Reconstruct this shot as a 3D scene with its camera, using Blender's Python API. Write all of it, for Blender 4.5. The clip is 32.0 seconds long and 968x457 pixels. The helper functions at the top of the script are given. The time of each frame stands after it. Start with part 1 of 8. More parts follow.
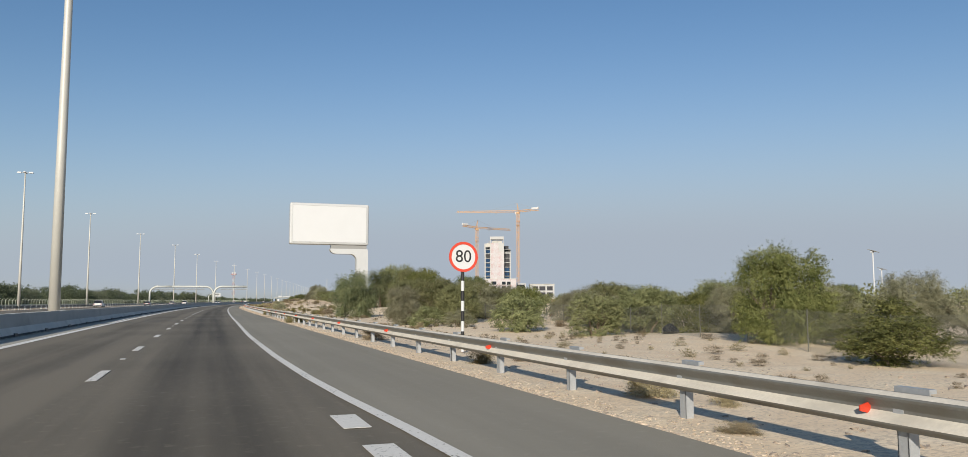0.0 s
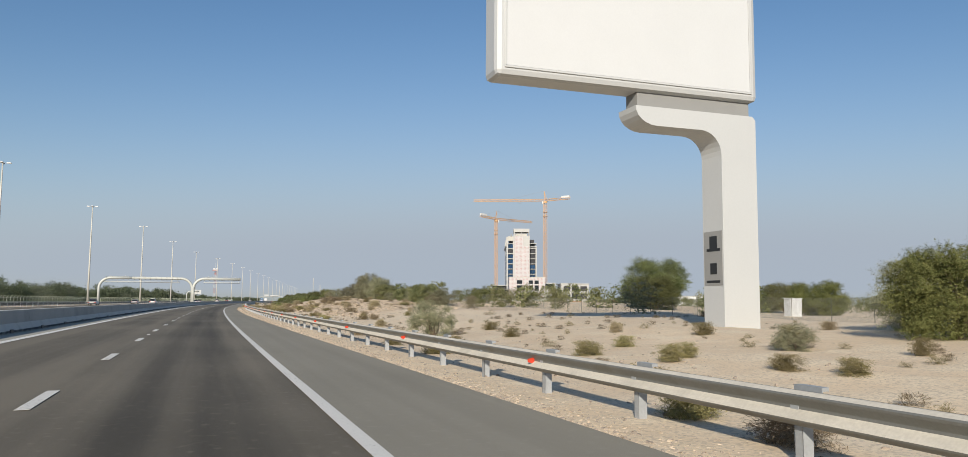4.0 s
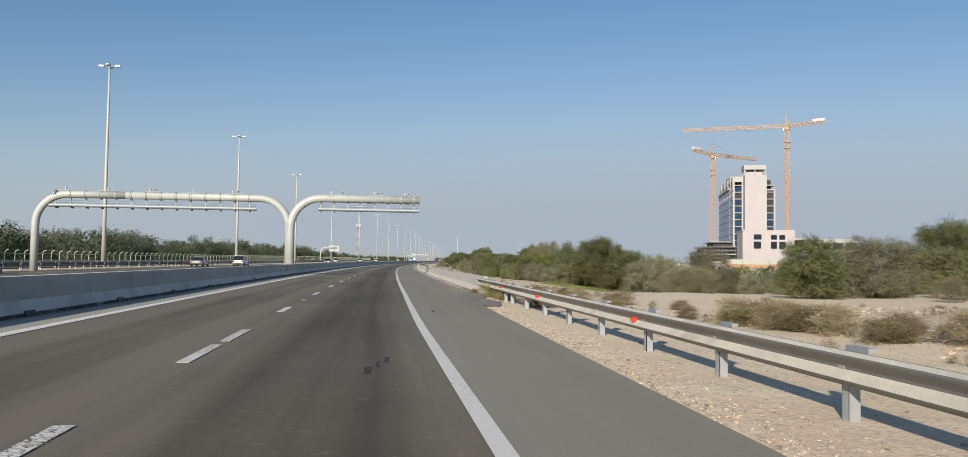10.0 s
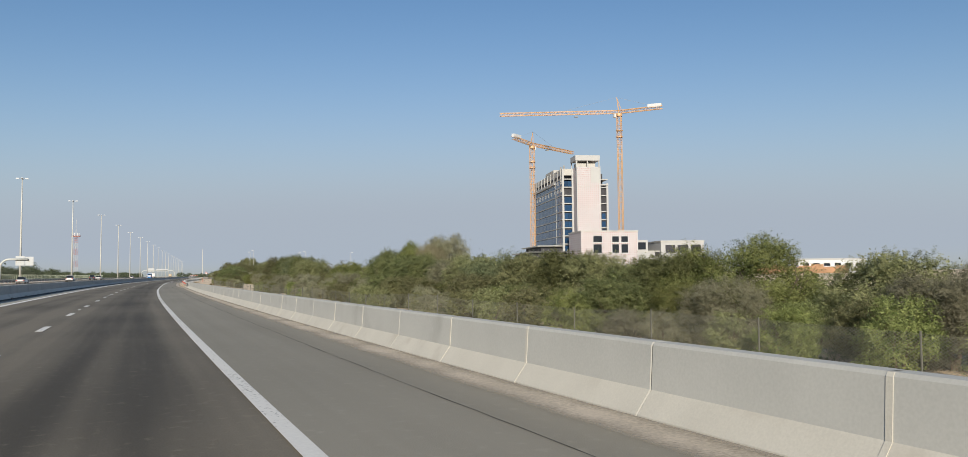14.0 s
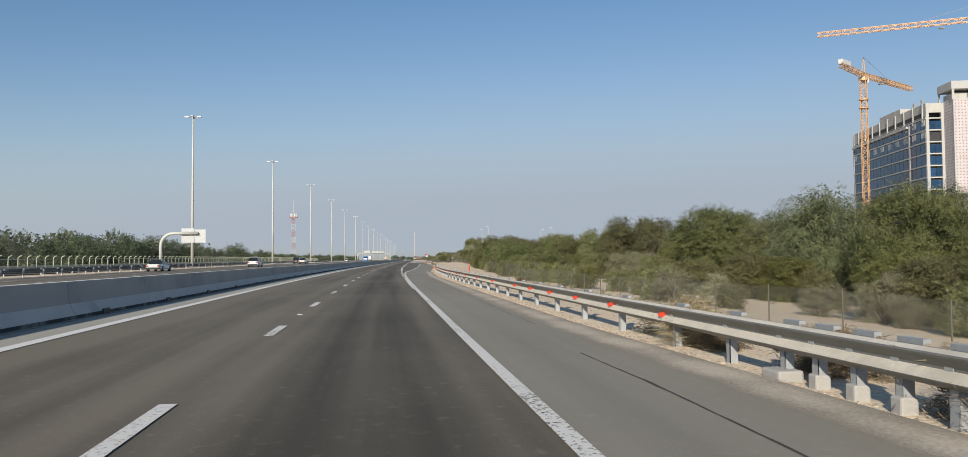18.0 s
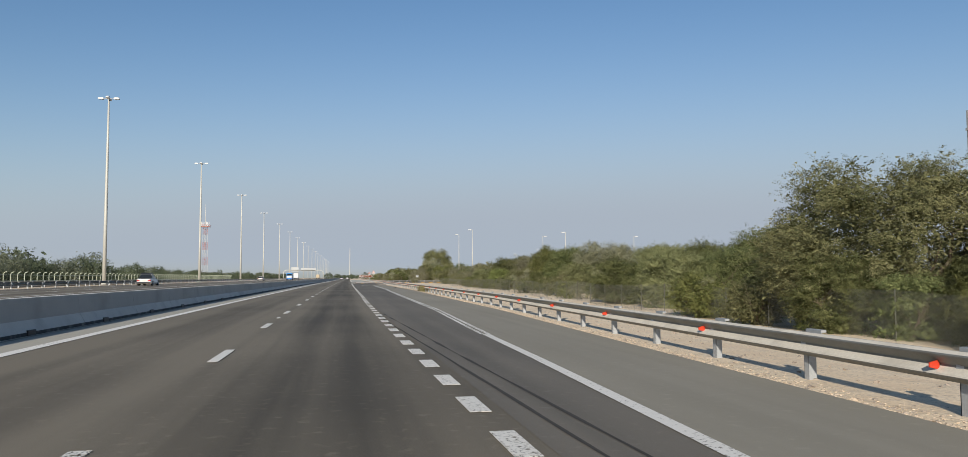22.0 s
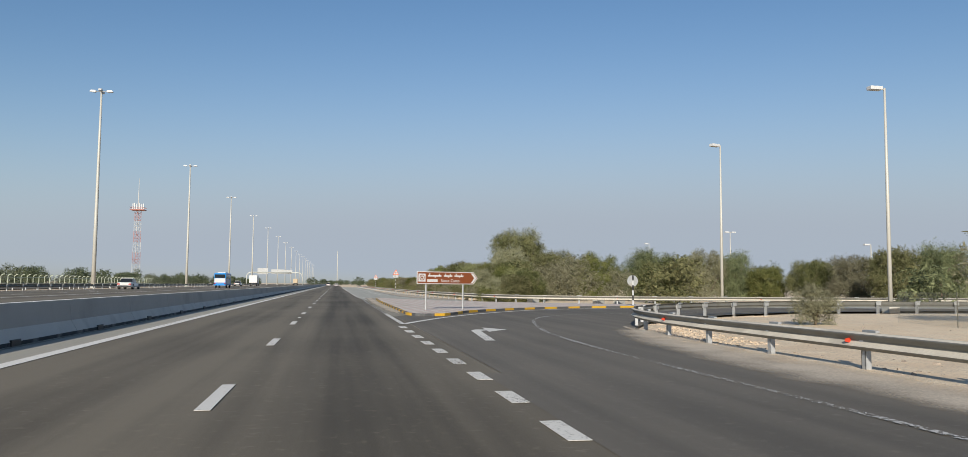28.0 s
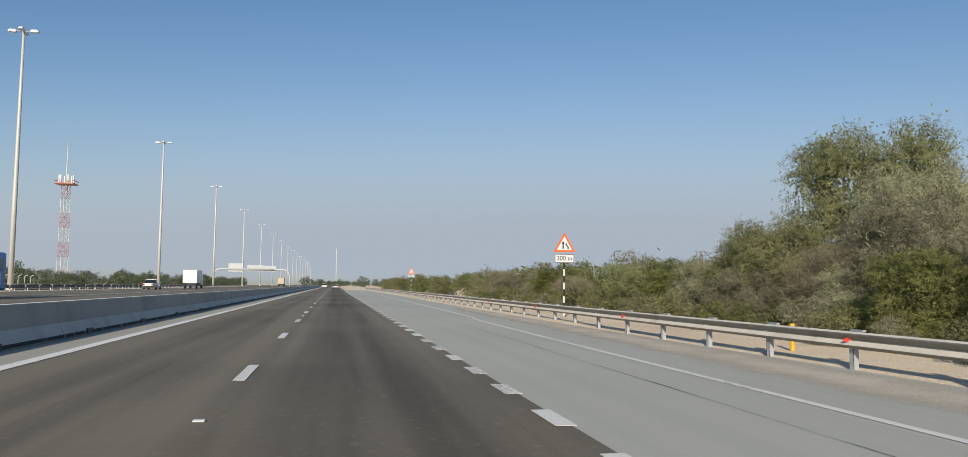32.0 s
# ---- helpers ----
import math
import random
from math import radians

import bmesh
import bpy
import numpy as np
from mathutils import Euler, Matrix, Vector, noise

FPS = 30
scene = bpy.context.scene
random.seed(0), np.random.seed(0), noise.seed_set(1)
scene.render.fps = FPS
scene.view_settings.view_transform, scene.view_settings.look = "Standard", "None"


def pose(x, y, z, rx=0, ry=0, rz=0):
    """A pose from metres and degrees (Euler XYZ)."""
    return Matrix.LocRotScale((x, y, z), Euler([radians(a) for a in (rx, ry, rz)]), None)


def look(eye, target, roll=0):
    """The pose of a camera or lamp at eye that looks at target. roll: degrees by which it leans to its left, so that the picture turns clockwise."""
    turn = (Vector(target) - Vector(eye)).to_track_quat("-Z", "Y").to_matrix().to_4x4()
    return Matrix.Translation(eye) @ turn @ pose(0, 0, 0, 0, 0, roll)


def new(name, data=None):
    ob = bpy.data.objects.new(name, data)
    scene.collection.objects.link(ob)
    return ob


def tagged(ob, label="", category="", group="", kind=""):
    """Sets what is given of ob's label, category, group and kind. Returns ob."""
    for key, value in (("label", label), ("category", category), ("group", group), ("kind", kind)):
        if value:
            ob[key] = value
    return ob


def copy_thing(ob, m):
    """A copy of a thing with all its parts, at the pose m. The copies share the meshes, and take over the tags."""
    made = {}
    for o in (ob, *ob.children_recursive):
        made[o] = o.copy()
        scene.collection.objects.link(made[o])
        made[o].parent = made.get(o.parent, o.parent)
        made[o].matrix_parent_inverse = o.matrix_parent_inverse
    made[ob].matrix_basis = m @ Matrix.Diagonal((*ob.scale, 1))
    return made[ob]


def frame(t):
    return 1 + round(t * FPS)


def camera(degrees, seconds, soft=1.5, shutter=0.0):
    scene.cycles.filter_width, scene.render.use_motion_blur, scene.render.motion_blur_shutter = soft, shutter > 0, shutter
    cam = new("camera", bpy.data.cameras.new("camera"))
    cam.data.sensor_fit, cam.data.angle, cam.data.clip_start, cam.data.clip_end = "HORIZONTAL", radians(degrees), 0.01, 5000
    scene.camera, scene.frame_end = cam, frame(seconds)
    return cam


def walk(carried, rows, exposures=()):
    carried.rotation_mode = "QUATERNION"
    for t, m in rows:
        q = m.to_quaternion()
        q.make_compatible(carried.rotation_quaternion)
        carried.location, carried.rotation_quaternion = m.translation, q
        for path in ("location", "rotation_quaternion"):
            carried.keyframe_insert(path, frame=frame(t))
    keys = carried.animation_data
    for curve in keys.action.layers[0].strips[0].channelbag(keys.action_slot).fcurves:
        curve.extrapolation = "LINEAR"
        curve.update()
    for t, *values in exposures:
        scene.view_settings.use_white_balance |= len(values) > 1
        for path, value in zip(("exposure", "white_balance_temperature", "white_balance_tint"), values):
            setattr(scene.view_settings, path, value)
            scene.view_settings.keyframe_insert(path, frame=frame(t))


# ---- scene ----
cam = camera(63.45, 32.0, 0.6)
# seconds, eye x, y, z in metres, yaw to the left, pitch up, lean
PATH = [
    (0, 0.00, 0.00, 1.345, -10.06, 5.28, -0.12),
    (0.5, -1.84, 11.06, 1.348, -10.15, 5.36, -0.13),
    (1, -3.65, 22.08, 1.349, -10.30, 5.18, -0.51),
    (1.5, -5.44, 33.14, 1.349, -10.48, 5.23, -0.38),
    (2, -7.18, 44.21, 1.350, -10.71, 5.27, -0.29),
    (2.5, -8.89, 55.33, 1.350, -10.98, 5.30, -0.07),
    (3, -10.56, 66.47, 1.351, -11.08, 5.30, 0.02),
    (3.5, -12.22, 77.69, 1.351, -11.26, 5.39, 0.33),
    (4, -13.86, 88.96, 1.352, -11.35, 5.38, 0.43),
    (4.5, -15.51, 100.33, 1.352, -11.50, 5.25, 0.10),
    (6.5, -21.81, 146.18, 1.351, -12.46, 4.58, -0.50),
    (7, -23.22, 157.47, 1.351, -12.64, 4.63, -0.70),
    (7.5, -24.59, 168.73, 1.351, -12.95, 4.43, -0.70),
    (8, -25.94, 180.08, 1.351, -12.92, 4.28, -0.80),
    (8.1, -26.21, 182.37, 1.351, -8.94, 3.66, -0.66),
    (8.2, -26.48, 184.65, 1.351, -5.08, 3.06, -0.42),
    (8.3, -26.74, 186.94, 1.352, -1.95, 2.57, -0.26),
    (8.4, -27.01, 189.22, 1.352, -0.90, 2.42, -0.20),
    (8.5, -27.28, 191.51, 1.352, 0.64, 2.17, -0.13),
    (9, -28.59, 202.92, 1.353, 0.24, 1.89, 0.52),
    (9.5, -29.89, 214.34, 1.353, -1.41, 2.34, 0.74),
    (10, -31.18, 225.87, 1.353, -1.54, 2.40, 0.78),
    (10.5, -32.45, 237.52, 1.353, -1.75, 2.45, 1.16),
    (10.9, -33.43, 246.85, 1.353, -2.35, 2.46, 0.70),
    (11, -33.68, 249.19, 1.353, -5.31, 2.55, -0.60),
    (11.1, -33.91, 251.52, 1.353, -10.96, 2.88, -0.90),
    (11.2, -34.14, 253.85, 1.353, -16.68, 3.25, -1.20),
    (11.3, -34.38, 256.17, 1.352, -19.14, 3.40, -1.33),
    (11.4, -34.61, 258.50, 1.352, -19.45, 3.43, -1.35),
    (11.5, -34.84, 260.83, 1.352, -19.82, 3.45, -1.37),
    (12, -35.96, 272.42, 1.353, -18.57, 3.14, -1.12),
    (12.5, -37.08, 284.16, 1.353, -18.69, 3.17, -1.08),
    (13, -38.20, 296.01, 1.354, -19.12, 3.25, -0.80),
    (13.5, -39.29, 307.92, 1.354, -19.38, 3.22, -0.70),
    (15.5, -42.97, 354.95, 1.355, -20.83, 3.62, -0.25),
    (16, -43.71, 366.69, 1.355, -20.91, 3.65, -0.38),
    (16.5, -44.43, 378.48, 1.355, -20.59, 3.64, -0.50),
    (17, -45.11, 390.34, 1.353, -19.39, 3.80, -0.87),
    (17.1, -45.24, 392.74, 1.353, -17.79, 3.92, -1.10),
    (17.2, -45.37, 395.15, 1.353, -13.83, 4.00, -1.40),
    (17.3, -45.51, 397.55, 1.353, -10.70, 3.98, -1.70),
    (17.4, -45.64, 399.96, 1.353, -8.03, 3.50, -1.40),
    (17.5, -45.77, 402.36, 1.353, -6.10, 2.96, -0.98),
    (17.7, -46.02, 407.19, 1.353, -5.35, 2.60, -0.75),
    (18, -46.39, 414.43, 1.353, -5.26, 2.20, -0.46),
    (18.5, -46.97, 426.55, 1.353, -7.16, 2.92, 0.06),
    (19, -47.50, 438.76, 1.352, -7.61, 3.20, 0.10),
    (19.5, -47.96, 451.04, 1.351, -8.03, 3.34, 0.48),
    (20, -48.34, 463.30, 1.350, -8.69, 3.42, 0.25),
    (20.5, -48.64, 475.49, 1.349, -9.15, 3.39, 0.23),
    (21, -48.86, 487.60, 1.347, -9.53, 3.39, 0.19),
    (21.5, -49.01, 499.69, 1.346, -9.83, 3.49, -0.03),
    (22, -49.11, 511.77, 1.344, -10.02, 3.56, -0.18),
    (22.5, -49.18, 523.99, 1.344, -10.33, 3.81, 0.01),
    (23, -49.25, 536.31, 1.345, -10.42, 3.66, 0.35),
    (23.5, -49.33, 548.75, 1.345, -10.49, 3.72, 0.13),
    (24, -49.41, 561.30, 1.346, -10.59, 3.90, 0.28),
    (24.5, -49.51, 573.97, 1.347, -10.68, 3.81, 0.22),
    (25, -49.62, 586.82, 1.349, -10.74, 3.86, 0.33),
    (25.5, -49.74, 599.64, 1.351, -10.76, 3.94, 0.27),
    (27.5, -50.04, 651.30, 1.354, -10.83, 4.08, 0.26),
    (28, -49.98, 664.04, 1.356, -10.94, 4.11, 0.48),
    (28.5, -49.92, 676.73, 1.357, -11.09, 4.05, 0.13),
    (29, -49.84, 689.66, 1.361, -11.16, 4.12, -0.01),
    (29.5, -49.74, 702.63, 1.362, -11.06, 4.04, 0.54),
    (30, -49.75, 715.60, 1.363, -11.03, 4.11, 0.49),
    (30.5, -49.69, 728.52, 1.365, -11.07, 4.21, 0.46),
    (31, -49.67, 741.39, 1.367, -11.04, 4.25, 0.55),
    (31.5, -49.65, 754.29, 1.370, -11.03, 4.19, 0.68),
    (32, -49.63, 767.12, 1.371, -11.03, 4.19, 0.56),
]


def aim(x, y, z, yaw, pitch, lean):
    a, b = radians(yaw), radians(pitch)
    way = Vector((-math.sin(a) * math.cos(b), math.cos(a) * math.cos(b), math.sin(b)))
    return look((x, y, z), Vector((x, y, z)) + way * 10, lean)


walk(cam, [(t, aim(x, y, z, a, b, c)) for t, x, y, z, a, b, c in PATH], [(0.0, 0.0, 6500, 11)])

# ---- world, sun, exposure ----
SUN_EL, SUN_AZ = radians(22.5), math.atan2(-0.339, -0.941)
world = bpy.data.worlds.new("hazy_sky")
scene.world = world
world.use_nodes = True
wn, wl = world.node_tree.nodes, world.node_tree.links
sky = wn.new("ShaderNodeTexSky")
sky.sky_type = 'NISHITA'
sky.sun_disc = False
sky.sun_elevation, sky.sun_rotation = SUN_EL, SUN_AZ
sky.air_density, sky.dust_density, sky.ozone_density, sky.altitude = 1.0, 0.9, 2.4, 0
wn["Background"].inputs[1].default_value = 0.105
# dust haze: the redder and brighter the clear sky is, the more of the lilac-grey haze takes its place
deep = wn.new("ShaderNodeHueSaturation")
deep.inputs["Saturation"].default_value = 1.15
wl.new(sky.outputs[0], deep.inputs["Color"])
parts = wn.new("ShaderNodeSeparateColor")
wl.new(sky.outputs[0], parts.inputs[0])
much = wn.new("ShaderNodeMapRange")
much.interpolation_type = 'SMOOTHSTEP'
much.inputs[1].default_value, much.inputs[2].default_value = 1.25, 5.5
wl.new(parts.outputs[0], much.inputs[0])
haze = wn.new("ShaderNodeMix")
haze.data_type = 'RGBA'
haze.inputs["B"].default_value = (3.8, 4.38, 5.08, 1)
wl.new(much.outputs[0], haze.inputs["Factor"])
wl.new(deep.outputs[0], haze.inputs["A"])
wl.new(haze.outputs["Result"], wn["Background"].inputs[0])
sun = new("sun", bpy.data.lights.new("sun", 'SUN'))
sun.data.energy, sun.data.angle, sun.data.color = 5.0, radians(1.0), (1.0, 0.925, 0.80)
sun.matrix_world = look((-0.339 * 100, -0.941 * 100, 41.4), (0, 0, 0))

# ---- alignment of the road: x of the lane divider by its slope at knots along y ----
KY = [-160, 0, 100, 200, 300, 400, 480, 560, 700, 6000]
KS = [-0.193, -0.169, -0.1451, -0.1184, -0.0858, -0.0497, -0.021, -0.0014, 0.0042, 0.0042]
_sy = np.arange(-400.0, 6001.0, 1.0)
_ss = np.interp(_sy, KY, KS)
_sx = np.concatenate([[0.0], np.cumsum((_ss[1:] + _ss[:-1]) / 2)])
_sx += -1.802 - np.interp(0.0, _sy, _sx)


def rd(s, d, z=0.0):
    """A place s metres along the road and d metres to the right of its lane divider."""
    k = float(np.interp(s, _sy, _ss))
    n = math.hypot(1, k)
    return Vector((float(np.interp(s, _sy, _sx)) + d / n, s - d * k / n, z))


def heading(s):
    return -math.degrees(math.atan(float(np.interp(s, _sy, _ss))))


def at(s, d, z=0.0, turn=0.0):
    """A pose on the road: its own y axis runs along the road."""
    p = rd(s, d, z)
    return pose(p.x, p.y, p.z, 0, 0, heading(s) + turn)


def piece(*pairs):
    xs, ys = [p[0] for p in pairs], [p[1] for p in pairs]
    return lambda s: float(np.interp(s, xs, ys))


RAIL = piece((-150, 7.1), (60, 7.05), (100, 6.95), (165, 6.5), (215, 6.45), (255, 6.75), (330, 6.5), (417, 6.4), (450, 6.5), (475, 6.5), (500, 7.0), (522, 8.1), (549, 9.2), (600, 10.0), (680, 10.2), (790, 10.3), (830, 10.4), (1800, 10.4))
EDGE = piece((-150, 3.95), (6, 3.96), (9.4, 3.72), (14.2, 3.52), (20, 3.42), (31, 3.38), (50, 3.52), (100, 3.55), (164, 3.45), (209, 3.38), (231, 3.36), (242, 3.34), (258, 3.45), (302, 3.52), (372, 3.3), (400, 3.3), (440, 3.48), (475, 3.52), (494, 3.67), (498, 3.86), (517, 4.87), (524, 5.18), (531, 5.42), (544, 5.95), (592, 6.64), (601, 6.9), (640, 6.85))
ASPH = piece((-150, 6.2), (60, 6.3), (110, 5.9), (163, 5.3), (214, 5.1), (250, 5.6), (256, 6.6), (330, 6.5), (417, 6.4), (430, 6.0), (475, 5.95), (500, 6.5), (544, 8.5), (600, 9.4), (676, 9.2))

# ---- materials ----
def nodes(name):
    m = bpy.data.materials.new(name)
    m.use_nodes = True
    return m, m.node_tree.nodes, m.node_tree.links, m.node_tree.nodes["Principled BSDF"]


def mat(name, colour, rough=0.7, metal=0.0, var=0.18, scale=3.0, fine=60.0, bump=0.15, dirt=None, dirt_at=0.62, dirt_scale=0.7, vary=0.0, stretch=None):
    """Colour with grain and blotches at two scales, a stain colour, fine relief; vary: brightness from piece to piece."""
    m, n, l, b = nodes(name)
    geo = n.new("ShaderNodeTexCoord")
    src = geo.outputs["Object"]
    if stretch:
        mp = n.new("ShaderNodeMapping")
        mp.inputs["Scale"].default_value = stretch
        l.new(src, mp.inputs[0])
        src = mp.outputs[0]
    big, small = n.new("ShaderNodeTexNoise"), n.new("ShaderNodeTexNoise")
    big.inputs["Scale"].default_value, small.inputs["Scale"].default_value = scale, fine
    big.inputs["Detail"].default_value, small.inputs["Detail"].default_value = 5, 3
    l.new(src, big.inputs["Vector"])
    l.new(src, small.inputs["Vector"])
    add = n.new("ShaderNodeMath")
    add.operation = 'ADD'
    l.new(big.outputs[0], add.inputs[0])
    l.new(small.outputs[0], add.inputs[1])
    ramp = n.new("ShaderNodeMapRange")
    ramp.inputs[1].default_value, ramp.inputs[2].default_value = 0.6, 1.4
    ramp.inputs[3].default_value, ramp.inputs[4].default_value = 1 - var, 1 + var
    l.new(add.outputs[0], ramp.inputs[0])
    out = ramp.outputs[0]
    if vary:
        info = n.new("ShaderNodeObjectInfo")
        r2 = n.new("ShaderNodeMapRange")
        r2.inputs[3].default_value, r2.inputs[4].default_value = 1 - vary, 1 + vary
        l.new(info.outputs["Random"], r2.inputs[0])
        mul = n.new("ShaderNodeMath")
        mul.operation = 'MULTIPLY'
        l.new(out, mul.inputs[0])
        l.new(r2.outputs[0], mul.inputs[1])
        out = mul.outputs[0]
    hsv = n.new("ShaderNodeHueSaturation")
    hsv.inputs["Color"].default_value = (*colour, 1)
    l.new(out, hsv.inputs["Value"])
    col = hsv.outputs[0]
    if dirt:
        dn = n.new("ShaderNodeTexNoise")
        dn.inputs["Scale"].default_value, dn.inputs["Detail"].default_value = dirt_scale, 8
        l.new(src, dn.inputs["Vector"])
        dr = n.new("ShaderNodeMapRange")
        dr.inputs[1].default_value, dr.inputs[2].default_value = dirt_at - 0.08, dirt_at + 0.08
        l.new(dn.outputs[0], dr.inputs[0])
        mx = n.new("ShaderNodeMix")
        mx.data_type = 'RGBA'
        l.new(dr.outputs[0], mx.inputs["Factor"])
        l.new(col, mx.inputs["A"])
        mx.inputs["B"].default_value = (*dirt, 1)
        col = mx.outputs["Result"]
    l.new(col, b.inputs["Base Color"])
    b.inputs["Roughness"].default_value, b.inputs["Metallic"].default_value = rough, metal
    if bump:
        bp = n.new("ShaderNodeBump")
        bp.inputs["Strength"].default_value, bp.inputs["Distance"].default_value = bump, 0.02
        l.new(small.outputs[0], bp.inputs["Height"])
        l.new(bp.outputs[0], b.inputs["Normal"])
    return m


def leaf_mat(name, colour, other, trans=0.22):
    m, n, l, b = nodes(name)
    geo = n.new("ShaderNodeNewGeometry")
    info = n.new("ShaderNodeObjectInfo")
    tc = n.new("ShaderNodeTexCoord")
    noi = n.new("ShaderNodeTexNoise")
    noi.inputs["Scale"].default_value = 6.5
    l.new(tc.outputs["Object"], noi.inputs["Vector"])
    mx = n.new("ShaderNodeMix")
    mx.data_type = 'RGBA'
    mx.inputs["A"].default_value, mx.inputs["B"].default_value = (*colour, 1), (*other, 1)
    a = n.new("ShaderNodeMath")
    a.operation = 'MULTIPLY_ADD'
    a.inputs[1].default_value = 0.45
    l.new(geo.outputs["Random Per Island"], a.inputs[0])
    l.new(noi.outputs[0], a.inputs[2])
    r = n.new("ShaderNodeMapRange")
    r.inputs[1].default_value, r.inputs[2].default_value = 0.42, 1.0
    l.new(a.outputs[0], r.inputs[0])
    l.new(r.outputs[0], mx.inputs["Factor"])
    hsv = n.new("ShaderNodeHueSaturation")
    r2 = n.new("ShaderNodeMapRange")
    r2.inputs[3].default_value, r2.inputs[4].default_value = 0.72, 1.28
    l.new(info.outputs["Random"], r2.inputs[0])
    l.new(r2.outputs[0], hsv.inputs["Value"])
    r3 = n.new("ShaderNodeMapRange")
    r3.inputs[3].default_value, r3.inputs[4].default_value = 0.485, 0.515
    l.new(info.outputs["Random"], r3.inputs[0])
    l.new(r3.outputs[0], hsv.inputs["Hue"])
    l.new(mx.outputs["Result"], hsv.inputs["Color"])
    tr = n.new("ShaderNodeBsdfTranslucent")
    l.new(hsv.outputs[0], b.inputs["Base Color"])
    l.new(hsv.outputs[0], tr.inputs["Color"])
    b.inputs["Roughness"].default_value = 0.75
    b.inputs["Specular IOR Level"].default_value = 0.15
    ms = n.new("ShaderNodeMixShader")
    ms.inputs[0].default_value = trans
    l.new(b.outputs[0], ms.inputs[1])
    l.new(tr.outputs[0], ms.inputs[2])
    l.new(ms.outputs[0], n["Material Output"].inputs[0])
    return m


def paint_mat(name, colour, wear, under=None):
    """Road paint, cracked and worn through to the asphalt below it."""
    m, n, l, b = nodes(name)
    tc = n.new("ShaderNodeNewGeometry")
    n1, n2 = n.new("ShaderNodeTexNoise"), n.new("ShaderNodeTexNoise")
    n1.inputs["Scale"].default_value, n1.inputs["Detail"].default_value = 26, 8
    n2.inputs["Scale"].default_value = 0.25
    l.new(tc.outputs["Position"], n1.inputs["Vector"])
    l.new(tc.outputs["Position"], n2.inputs["Vector"])
    a = n.new("ShaderNodeMath")
    a.operation = 'MULTIPLY_ADD'
    a.inputs[1].default_value = 0.55
    l.new(n2.outputs[0], a.inputs[0])
    l.new(n1.outputs[0], a.inputs[2])
    r = n.new("ShaderNodeMapRange")
    r.inputs[1].default_value, r.inputs[2].default_value = 0.98 - wear, 1.06 - wear
    l.new(a.outputs[0], r.inputs[0])
    mx = n.new("ShaderNodeMix")
    mx.data_type = 'RGBA'
    mx.inputs["A"].default_value, mx.inputs["B"].default_value = (*colour, 1), tuple(c * 0.8 for c in colour) + (1,)
    l.new(n1.outputs[0], mx.inputs["Factor"])
    l.new(mx.outputs["Result"], b.inputs["Base Color"])
    left = n.new("ShaderNodeMath")
    left.operation = 'SUBTRACT'
    left.inputs[0].default_value = 1.0
    l.new(r.outputs[0], left.inputs[1])
    l.new(left.outputs[0], b.inputs["Alpha"])
    b.inputs["Roughness"].default_value = 0.75
    b.inputs["Specular IOR Level"].default_value = 0.2
    return m


